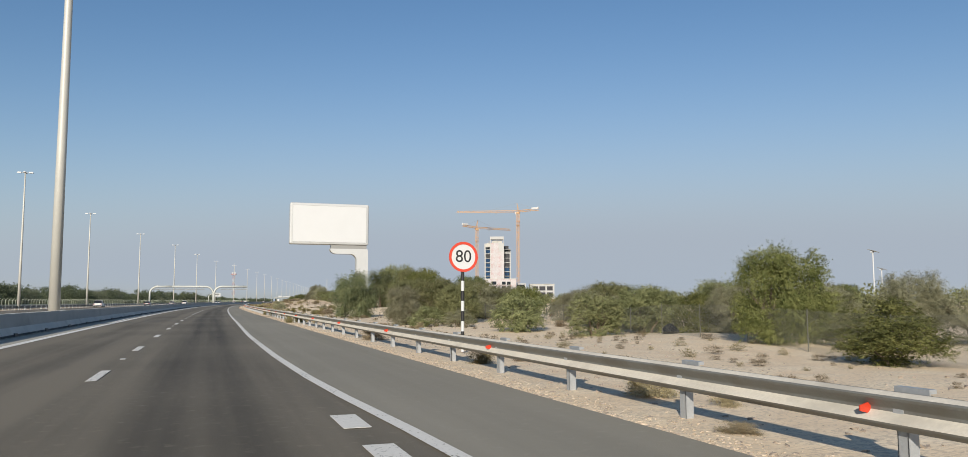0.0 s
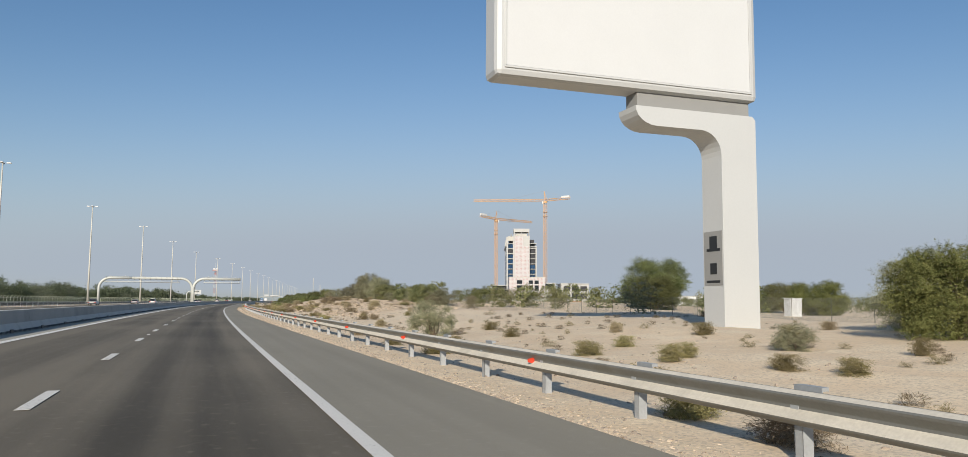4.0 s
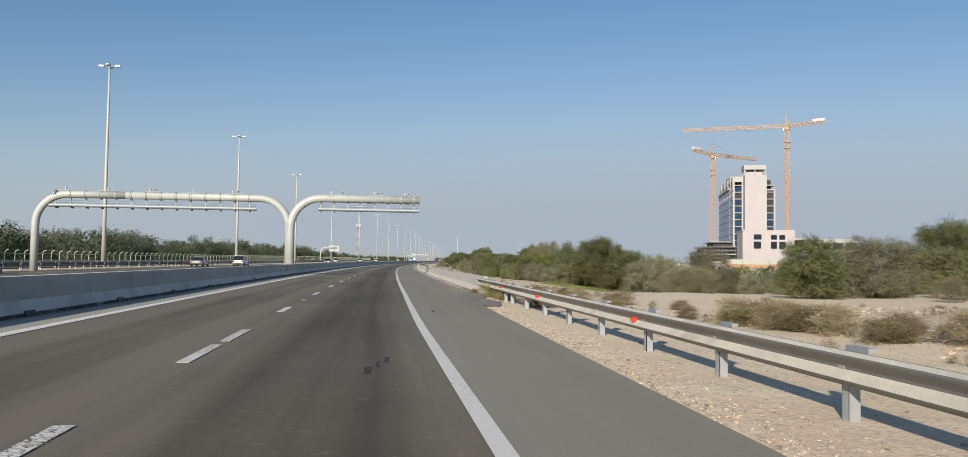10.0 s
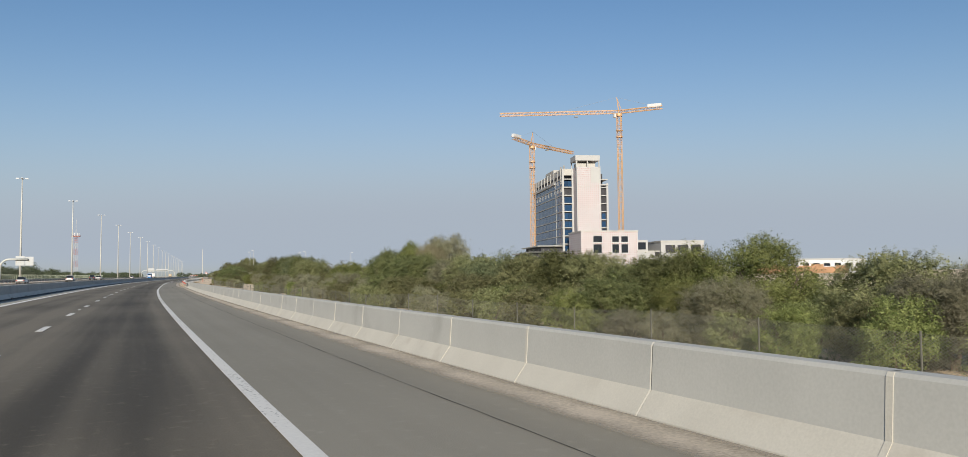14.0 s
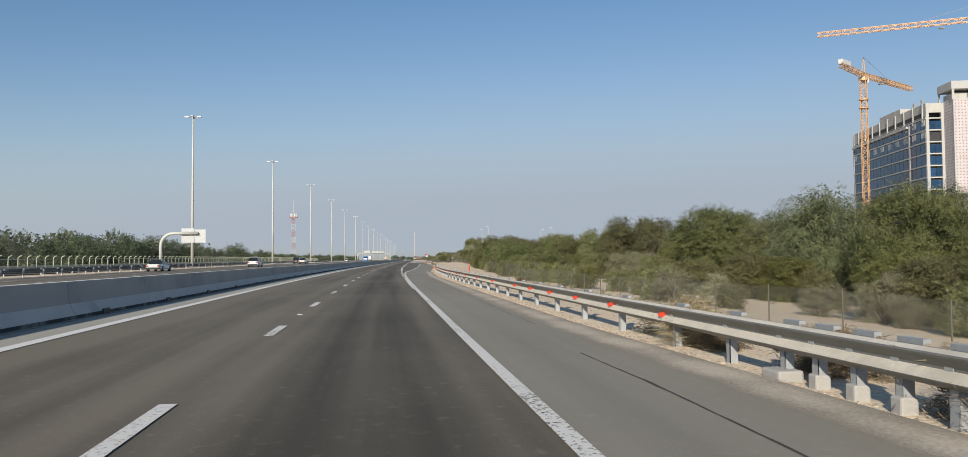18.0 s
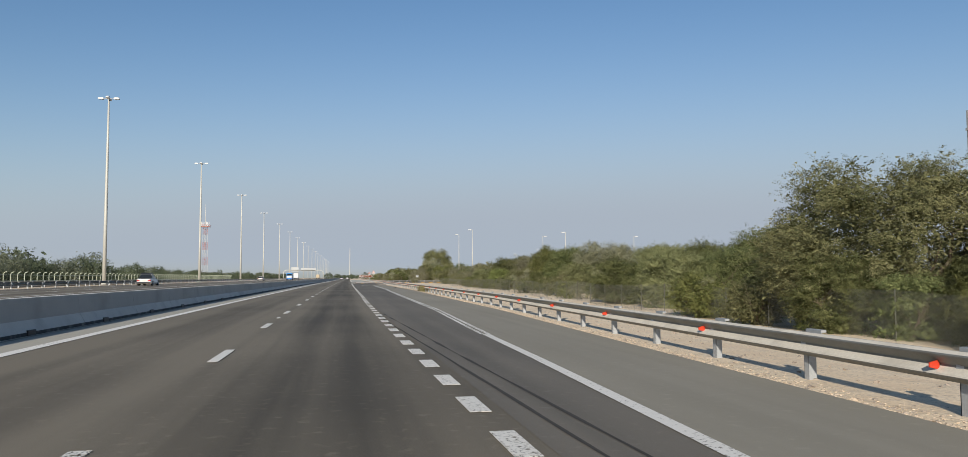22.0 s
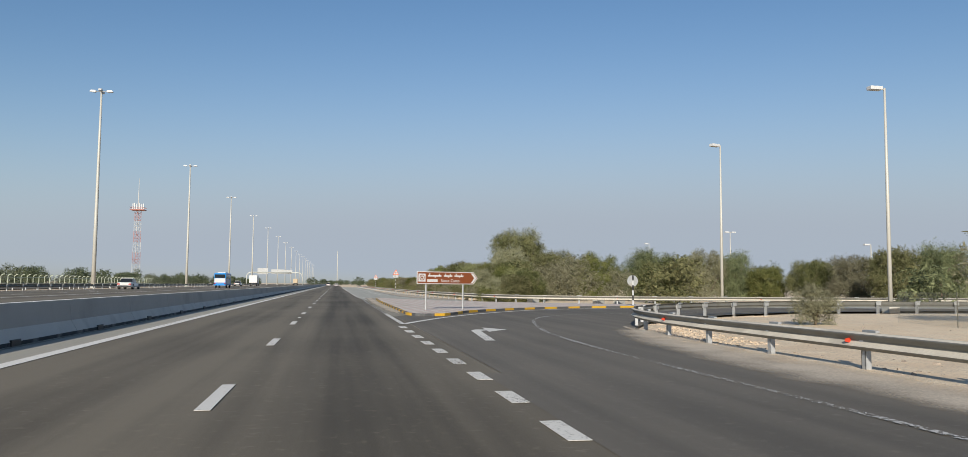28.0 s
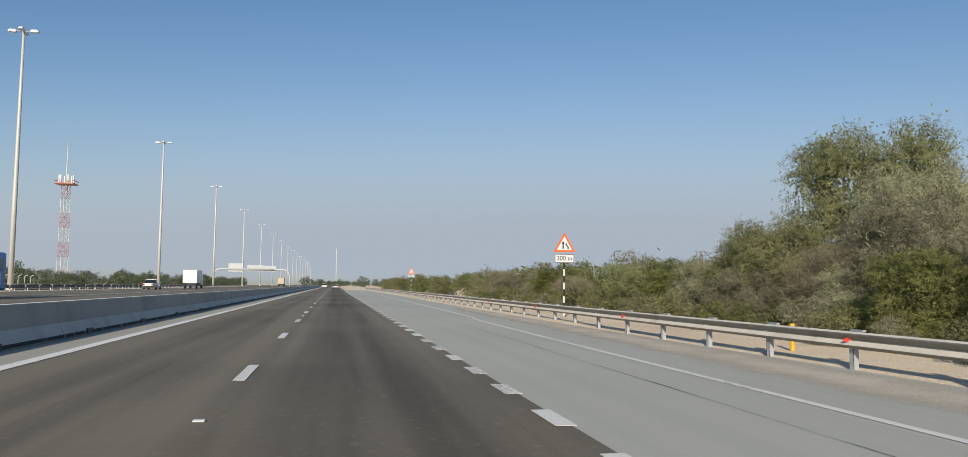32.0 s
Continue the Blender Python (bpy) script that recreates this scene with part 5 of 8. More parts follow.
crane(142.9, 641.3, 74.5, (95.6, 674.5, 78.8), (157.4, 627.0, 76.8), "tall orange lattice tower crane with a long jib", 9.0)
crane(115.2 - 1.5, 677.2, 63.5, (149.0, 702.7, 66.5), (99.1, 666.6, 66.5), "shorter orange lattice tower crane beside the tower", 8.5)

# ---- red and white radio mast ----
radio = thing("radio_tower", "red and white lattice radio tower with an antenna platform", "radio tower", pose(-143.7, 1070.4, 0))
M_RW = [mat("dull_white_paint", (0.50, 0.50, 0.48), 0.6), mat("faded_red_paint", (0.40, 0.16, 0.13), 0.6, 0, 0.1, 0.4, 4, 0.0)]
for k in range(7):
    bm = bmesh.new()
    lattice(bm, (0, 0, 5.2 * k), (0, 0, 5.2 * (k + 1)), 1.35 - 0.05 * k, 3, 0.09)
    part("mast_section", bm, M_RW[(k + 1) % 2], radio, "red section" if k % 2 == 0 else "white section")
part("platform", boxes((-3.2, -3.2, 36.2, 3.2, 3.2, 36.6), bevel=0.05), M_RW[1], radio)
part("platform_rail", boxes((-3.2, -3.2, 37.4, 3.2, -3.1, 37.6), (-3.2, 3.1, 37.4, 3.2, 3.2, 37.6), (-3.2, -3.2, 37.4, -3.1, 3.2, 37.6), (3.1, -3.2, 37.4, 3.2, 3.2, 37.6)), M_RW[1], radio)
for i in range(6):
    a = i * math.pi / 3
    part("antenna", boxes((2.4 * math.cos(a) - 0.22, 2.4 * math.sin(a) - 0.22, 36.6, 2.4 * math.cos(a) + 0.22, 2.4 * math.sin(a) + 0.22, 39.6), bevel=0.05), M_WHITE, radio)
part("spike", tubes(([(0, 0, 36), (0, 0, 44), (0, 0, 52)], [0.3, 0.2, 0.08]), sides=6), M_RW[0], radio)

# ---- plants ----
L_GREEN = leaf_mat("olive_leaves", (0.092, 0.104, 0.044), (0.325, 0.322, 0.155))
L_DARK = leaf_mat("dark_green_leaves", (0.060, 0.075, 0.028), (0.245, 0.260, 0.108))
L_FRESH = leaf_mat("fresh_green_leaves", (0.080, 0.100, 0.030), (0.290, 0.305, 0.110))
L_GREY = leaf_mat("grey_green_leaves", (0.165, 0.165, 0.098), (0.360, 0.350, 0.225))
L_WEEP = leaf_mat("hanging_green_leaves", (0.066, 0.084, 0.042), (0.255, 0.272, 0.140))
L_BARE = leaf_mat("bare_grey_brown_twigs", (0.150, 0.138, 0.083), (0.31, 0.280, 0.178), 0.1)
L_TUFT = leaf_mat("dark_dry_stems", (0.125, 0.100, 0.058), (0.28, 0.225, 0.135), 0.1)
L_ACROSS = leaf_mat("deep_green_leaves", (0.050, 0.070, 0.042), (0.185, 0.215, 0.130))
L_ACROSSG = leaf_mat("bluish_green_leaves", (0.080, 0.098, 0.066), (0.230, 0.250, 0.170))
L_OLIV = leaf_mat("dusty_olive_twigs", (0.175, 0.152, 0.066), (0.36, 0.315, 0.155), 0.15)
L_DRY = leaf_mat("dry_brown_twigs", (0.22, 0.178, 0.108), (0.43, 0.355, 0.225), 0.1)


def crown_arrays(seed, sprays, leaves, long, wide, droop, lumps=5, flat=0.8, low=0.0, spread=0.16):
    """Leafy sprays on the outside of overlapping lobes, in a box 1 wide and 1 high (its foot at z 0): corners of one small triangle a leaf."""
    g = np.random.default_rng(seed)
    count = 2 * lumps + 4
    swell = g.uniform(0.84, 1.06, 7)
    lobes = []
    for i in range(count):
        best = None
        for _ in range(7):
            h = g.uniform(0.08, 0.55) if g.random() < low else g.uniform(0.40, 0.86)
            a = g.uniform(0, 2 * math.pi)
            r = g.uniform(0.16, 0.25) * (14 / count) ** 0.33
            ring = 0.5 * math.sqrt(max(0.0, 1 - ((h - 0.42) / 0.60) ** 2)) * float(np.interp(a, np.linspace(0, 2 * math.pi, 8), [*swell, swell[0]]))
            q = max(0.0, ring - r * 0.6) * (1.0 if i % 4 else g.uniform(0.1, 0.7))
            c = np.array([q * math.cos(a), q * math.sin(a), h])
            gap = min((np.linalg.norm(c - o[:3]) - 0.5 * o[3] for o in lobes), default=1.0)
            if best is None or gap > best[0]:
                best = (gap, np.array([*c, r]))
        lobes.append(best[1])
    lob = np.array(lobes)
    pick = g.choice(count, size=sprays, p=lob[:, 3] ** 2 / (lob[:, 3] ** 2).sum())
    c, r = lob[pick, :3], lob[pick, 3:]
    out = c - np.array([0, 0, 0.42])
    out /= np.linalg.norm(out, axis=1, keepdims=True) + 0.05
    v = g.normal(size=(sprays, 3))
    v = v / np.linalg.norm(v, axis=1, keepdims=True) + 0.75 * out + np.array([0, 0, 0.22])
    v /= np.linalg.norm(v, axis=1, keepdims=True)
    root = c + v * r * g.uniform(0.5, 1.0, (sprays, 1))
    axis = v * 0.8 + g.normal(size=(sprays, 3)) * 0.45 + np.array([0, 0, -0.45 * droop])
    axis /= np.linalg.norm(axis, axis=1, keepdims=True)
    reach = r * g.uniform(0.30, 0.72, (sprays, 1)) * (1 + 0.5 * max(droop, 0))
    n = sprays * leaves
    rep = lambda q: np.repeat(q, leaves, axis=0)
    t = g.random((n, 1)) ** 0.8
    base = rep(root) + rep(axis * reach) * t - np.array([0, 0, 0.30 * max(droop, 0.15)]) * rep(reach) * t * t + g.normal(size=(n, 3)) * spread * 0.15 * (1.25 - 0.7 * t)
    face = rep(v) * 0.85 + np.array([0, 0, 0.30]) + g.normal(size=(n, 3)) * 0.42
    L = long * 0.60 * g.uniform(0.5, 1.4, (n, 1))
    Wd = wide * 1.05 * g.uniform(0.6, 1.4, (n, 1))
    inner = g.random(n) < 0.2
    base[inner] = rep(c)[inner] + g.normal(size=(inner.sum(), 3)) * rep(r)[inner] * 0.42
    face[inner] = g.normal(size=(inner.sum(), 3))
    L[inner] *= 2.2
    Wd[inner] *= 2.2
    face /= np.linalg.norm(face, axis=1, keepdims=True) + 1e-6
    dirs = rep(axis) + g.normal(size=(n, 3)) * 0.65
    dirs[:, 2] -= 0.4 * droop
    dirs -= face * (dirs * face).sum(1, keepdims=True)
    dirs /= np.linalg.norm(dirs, axis=1, keepdims=True) + 1e-6
    side = np.cross(face, dirs)
    verts = np.stack([base - side * Wd * 0.5, base + side * Wd * 0.5, base + dirs * L], 1).reshape(-1, 3)
    verts[:, 2] = np.maximum(verts[:, 2], 0.01)
    verts[:, 2] /= np.quantile(verts[:, 2], 0.997)
    verts[:, :2] /= np.quantile(np.abs(verts[:, :2]), 0.99) * 2
    return verts


def twig_arrays(seed, clumps, leaves, long, wide, droop, lumps=5, flat=0.8, low=0.0, spread=0.16):
    """Bare twigs in clumps over a lumpy bush that fits a box 1 wide and 1 high (its foot at z 0): corners of one thin triangle a twig."""
    g = np.random.default_rng(seed)
    lobes = []
    for i in range(lumps):
        a = g.uniform(0, 2 * math.pi)
        r = g.uniform(0.05, 0.27)
        lobes.append((r * math.cos(a), r * math.sin(a), g.uniform(0.38, 0.68) if i else 0.64, g.uniform(0.19, 0.32)))
    lob = np.array(lobes)[g.integers(lumps, size=clumps)]
    v = g.normal(size=(clumps, 3))
    v /= np.linalg.norm(v, axis=1, keepdims=True)
    v[:, 2] = np.where(v[:, 2] < -0.5, -v[:, 2], v[:, 2])
    k = 1.06 * g.uniform(0.12, 1.0, (clumps, 1)) ** 0.45
    cs = lob[:, :3] + v * lob[:, 3:] * k * np.array([1.15, 1.15, flat * 1.25])
    drop = g.random(clumps) < low
    cs[drop, 2] = g.uniform(0.04, 0.45, drop.sum())
    cs[drop, :2] *= 1.12
    cs[:, 2] = np.maximum(cs[:, 2], 0.06)
    n = clumps * leaves
    c = np.repeat(cs, leaves, axis=0)
    base = c + g.normal(size=(n, 3)) * spread * 0.5 * np.repeat(g.uniform(0.55, 1.3, (clumps, 1)), leaves, axis=0) * np.array([1, 1, 0.8])
    out = base - np.array([0, 0, 0.5])
    out /= np.linalg.norm(out, axis=1, keepdims=True) + 1e-6
    dirs = g.normal(size=(n, 3)) * 0.75 + out * 0.7
    dirs[:, 2] -= droop
    dirs /= np.linalg.norm(dirs, axis=1, keepdims=True)
    side = np.cross(dirs, g.normal(size=(n, 3)))
    side /= np.linalg.norm(side, axis=1, keepdims=True) + 1e-6
    L = long * g.uniform(0.5, 1.4, (n, 1))
    Wd = wide * g.uniform(0.6, 1.4, (n, 1))
    verts = np.stack([base - side * Wd * 0.5, base + side * Wd * 0.5, base + dirs * L], 1).reshape(-1, 3)
    verts[:, 2] = np.maximum(verts[:, 2], 0.01)
    verts[:, 2] /= np.quantile(verts[:, 2], 0.997)
    verts[:, :2] /= np.quantile(np.abs(verts[:, :2]), 0.99) * 2
    return verts


def leaf_mesh(name, verts, materials, which=None):
    me = bpy.data.meshes.new(name)
    k = len(verts)
    me.vertices.add(k)
    me.vertices.foreach_set("co", np.asarray(verts, dtype=np.float32).ravel())
    me.loops.add(k)
    me.loops.foreach_set("vertex_index", np.arange(k, dtype=np.int32))
    me.polygons.add(k // 3)
    me.polygons.foreach_set("loop_start", np.arange(0, k, 3, dtype=np.int32))
    for m in materials:
        me.materials.append(m)
    if which is not None:
        me.polygons.foreach_set("material_index", np.asarray(which, dtype=np.int32))
    me.update(calc_edges=True)
    return me


def trunk_mesh(name, seed, stems, reach=0.62):
    g = random.Random(seed)
    bm = bmesh.new()
    for i in range(stems):
        a = g.uniform(0, 6.28)
        p = Vector((0.03 * math.cos(a), 0.03 * math.sin(a), -0.03))
        pts, rs = [p], [0.022]
        d = Vector((math.cos(a) * 0.35, math.sin(a) * 0.35, 1)).normalized()
        for k in range(4):
            d = (d + Vector((g.uniform(-0.4, 0.4), g.uniform(-0.4, 0.4), 0.15))).normalized()
            p = p + d * reach / 4
            pts.append(p)
            rs.append(0.022 * (1 - (k + 1) / 5.2))
            if k > 0:
                for _ in range(2):
                    e = (d + Vector((g.uniform(-1, 1), g.uniform(-1, 1), 0.2))).normalized()
                    tube(bm, [p, p + e * 0.16, p + e * 0.3 + Vector((0, 0, 0.03))], [rs[-1] * 0.6, rs[-1] * 0.4, rs[-1] * 0.15], 4)
        tube(bm, pts, rs, 6)
    me = bpy.data.meshes.new(name)
    bm.to_mesh(me)
    bm.free()
    me.materials.append(M_BARK)
    return me


KINDS = {
    "weeping": ("weeping_tree", "drooping grey-green desert tree with long hanging twigs", L_WEEP, dict(long=0.085, wide=0.009, droop=1.4, low=0.35, lumps=5, spread=0.12)),
    "round": ("desert_tree", "broad olive-green desert tree with a dense low crown", L_GREEN, dict(long=0.052, wide=0.0135, droop=0.25, low=0.3, lumps=8, spread=0.11)),
    "dark": ("desert_tree", "dense dark green desert tree reaching the ground", L_DARK, dict(long=0.050, wide=0.0145, droop=0.2, low=0.3, lumps=9, spread=0.12)),
    "fresh": ("desert_tree", "fresh green bushy desert tree", L_FRESH, dict(long=0.048, wide=0.014, droop=0.3, low=0.3, lumps=8, spread=0.12)),
    "grey": ("thorn_tree", "sparse grey-green thorny desert tree", L_GREY, dict(long=0.065, wide=0.0085, droop=0.15, low=0.3, lumps=6, spread=0.14)),
    "dry": ("dry_tree", "half-dry brown bush of bare twigs", L_BARE, dict(long=0.12, wide=0.006, droop=-0.5, low=0.3, lumps=5, spread=0.14)),
}
NAMES = list(KINDS)
PROTO, FARV, MIDV = {}, {}, {}
HUGE = {"fresh": None, "dark": None, "round": None}
for i, (k, (nm, lab, ma, kw)) in enumerate(KINDS.items()):
    PROTO[k] = []
    grow = twig_arrays if k == "dry" else crown_arrays
    for v in range(3):
        near = leaf_mesh("crown", grow(11 + 7 * i + 31 * v, 520, 52, **dict(kw, long=kw["long"] * 0.66, wide=kw["wide"] * 0.74)), [ma])
        mid = leaf_mesh("crown", grow(12 + 7 * i + 31 * v, 290, 34, **dict(kw, long=kw["long"] * 0.85, wide=kw["wide"] * 1.2)), [ma])
        big = leaf_mesh("crown", grow(13 + 7 * i + 31 * v, 1500, 66, **dict(kw, long=kw["long"] * 0.40, wide=kw["wide"] * 0.48, lumps=kw["lumps"] + 4, spread=kw["spread"] * 0.8)), [ma]) if v < 2 else PROTO[k][0][2]
        PROTO[k].append((near, mid, big, trunk_mesh("trunk", 3 + i + 10 * v, 4 if k in ("round", "dark", "grey") else 3)))
    if k in HUGE:
        HUGE[k] = leaf_mesh("crown", grow(90 + i, 2300, 72, **dict(kw, long=kw["long"] * 0.29, wide=kw["wide"] * 0.36, lumps=kw["lumps"] + 6, spread=kw["spread"] * 0.66)), [ma])
    MIDV[k] = [grow(12 + 7 * i + 31 * v, 300, 20, **dict(kw, long=kw["long"] * 0.8, wide=kw["wide"] * 1.35)) for v in range(3)]
    FARV[k] = [grow(11 + 7 * i + 31 * v, 100, 14, **dict(kw, long=kw["long"] * 1.35, wide=kw["wide"] * 2.5)) for v in range(3)]
WOODS = {}
tree_count = [0]


def tree(kind, x, y, z, height, width, turn=0.0, level=0, label="", lean=0.0):
    nm, lab = KINDS[kind][:2]
    tree_count[0] += 1
    meshes = PROTO[kind][tree_count[0] % 3]
    e = thing(nm, label or lab, "tree" if height > 1.6 else "bush", pose(x, y, z, lean, 0, turn), "roadside trees")
    for n2, me in (("crown", HUGE[kind] if kind in HUGE and width > 4.5 else meshes[2 if level == 0 and height > 2.0 else level]), ("trunk", meshes[3])):
        o = new(n2, me)
        o.parent = e
        o.scale = (width, width, height)
    return e


def tree_sd(kind, s, d, height, width, level=0, dz=0.0, label=""):
    p = rd(s, d)
    return tree(kind, p.x, p.y, land(s, d) + dz - 0.03, height, width, (s * 37 + d * 91) % 360, level, label)


def wood(key, kind, s, d, height, width):
    """One more crown of a far wood that is one mesh."""
    p = rd(s, d)
    v = MIDV[kind][int(s * 7) % 3] if key in ("mid", "far_near") else FARV[kind][int(s * 7) % 3]
    a = s * 2.3
    c, q = math.cos(a), math.sin(a)
    xy = v[:, :2] @ np.array([[c, q], [-q, c]]) * width + np.array([p.x, p.y])
    full = np.concatenate([xy, v[:, 2:] * height + land(s, d) - 0.05], 1)
    WOODS.setdefault(key, []).append((full, np.full(len(full) // 3, NAMES.index(kind))))


for q in (("weeping", 64.5, 13.2, 3.85, 3.9), ("grey", 66.4, 17.1, 2.4, 1.6), ("round", 60.6, 16.9, 3.1, 3.4), ("round", 58.0, 18.4, 3.0, 3.9), ("grey", 55, 20.5, 2.7, 3.6), ("round", 53, 23, 2.0, 3.0), ("grey", 69, 20.5, 2.2, 3.0), ("grey", 73, 23.5, 2.4, 3.4),
          ("fresh", 19.3, 18.7, 3.0, 3.1), ("fresh", 16.6, 19.6, 1.6, 2.5), ("fresh", 13.4, 16.6, 1.2, 2.5), ("round", 28.3, 16.8, 1.8, 2.5), ("round", 30.2, 20.4, 2.15, 3.2), ("round", 33.4, 15.4, 1.9, 2.7), ("round", 55.5, 21.0, 2.9, 3.6), ("round", 40.6, 12.9, 1.15, 1.9), ("grey", 38.5, 14.2, 1.0, 1.6), ("round", 49.4, 17.5, 2.7, 3.0), ("grey", 44.6, 12.7, 2.35, 2.3), ("grey", 36, 21, 2.0, 2.8),
          ("weeping", 101.2, 22.6, 4.9, 4.2), ("round", 102, 25, 5.7, 5.6), ("round", 98.6, 26.6, 5.2, 4.6), ("fresh", 93.5, 26.4, 5.0, 5.0), ("grey", 92, 29, 3.4, 4.4), ("round", 87, 25.6, 2.7, 4.2), ("round", 82, 26, 2.6, 4.2), ("grey", 108.6, 25.4, 2.6, 3.6), ("round", 109, 32, 4.4, 5.0), ("fresh", 104.4, 21.0, 2.6, 3.2),
          ("dark", 181.8, 59, 6.4, 9.0), ("grey", 119.5, 10.8, 1.6, 2.0), ("dark", 160, 46, 3.6, 5.0), ("dark", 166, 48, 3.4, 4.6), ("round", 152, 56, 3.0, 5), ("fresh", 141, 50, 3.0, 5), ("grey", 104, 15.5, 0.7, 1.2), ("dark", 87.4, 86, 3.6, 5.0)):
    tree_sd(*q)
rn = random.Random(21)
# trees along the top of the sand bank
for s, d, h, wd, k in ((250, 27, 2.5, 5.4, "round"), (231, 25, 2.7, 4.6, "grey"), (223, 25.5, 3.2, 4.6, "grey"), (211, 25, 4.1, 4.6, "grey"), (203.7, 25, 3.5, 4.1, "grey"), (198.6, 25.2, 2.3, 3.5, "round"), (184.7, 25, 1.9, 4.4, "round"), (179.5, 25, 1.9, 3.0, "grey"), (175.5, 25, 2.2, 3.4, "round"), (171, 26, 2.0, 3.2, "grey"),
                        (260, 25.5, 2.9, 4.4, "grey"), (257, 20.8, 2.7, 3.1, "dark"), (239, 25.5, 1.6, 3.3, "grey"), (235, 25.5, 2.0, 3.0, "round"), (244, 29, 2.4, 4.0, "dark"), (275, 41.5, 5.4, 5.8, "dark"), (254, 31, 2.9, 4.4, "round"), (216, 28, 2.4, 3.6, "grey"), (265, 32, 2.6, 4.2, "round")):
    tree_sd(k, s, d, h, wd)


def belt(s0, s1, gap, d0, d1, h0, h1, kinds, level=0, far=""):
    s = s0
    while s < s1:
        h = rn.uniform(h0, h1)
        k, d, wd = rn.choice(kinds), rn.uniform(d0, d1), h * rn.uniform(1.05, 1.4)
        if level == 1 and not far:
            wood("mid", k, s, d, h, wd)
        elif far:
            wood(far, k, s, d, h, wd)
        else:
            tree_sd(k, s, d, h, wd, level)
        s += gap * rn.uniform(0.7, 1.3)


MIX = ("round", "dark", "fresh", "round", "grey", "weeping", "grey")
belt(18, 78, 2.2, 21.5, 27, 1.7, 2.6, ("round", "grey", "fresh", "grey"))
belt(284, 300, 2.6, 33, 42, 1.8, 3.0, ("grey", "dry", "round"))
# bushes on the crest of the bank and behind it
belt(160, 262, 2.6, 24, 28, 0.8, 1.5, ("grey", "dry", "grey", "round"), 1)
belt(160, 262, 4.5, 29, 38, 1.6, 2.6, ("grey", "round", "dark"), 1)
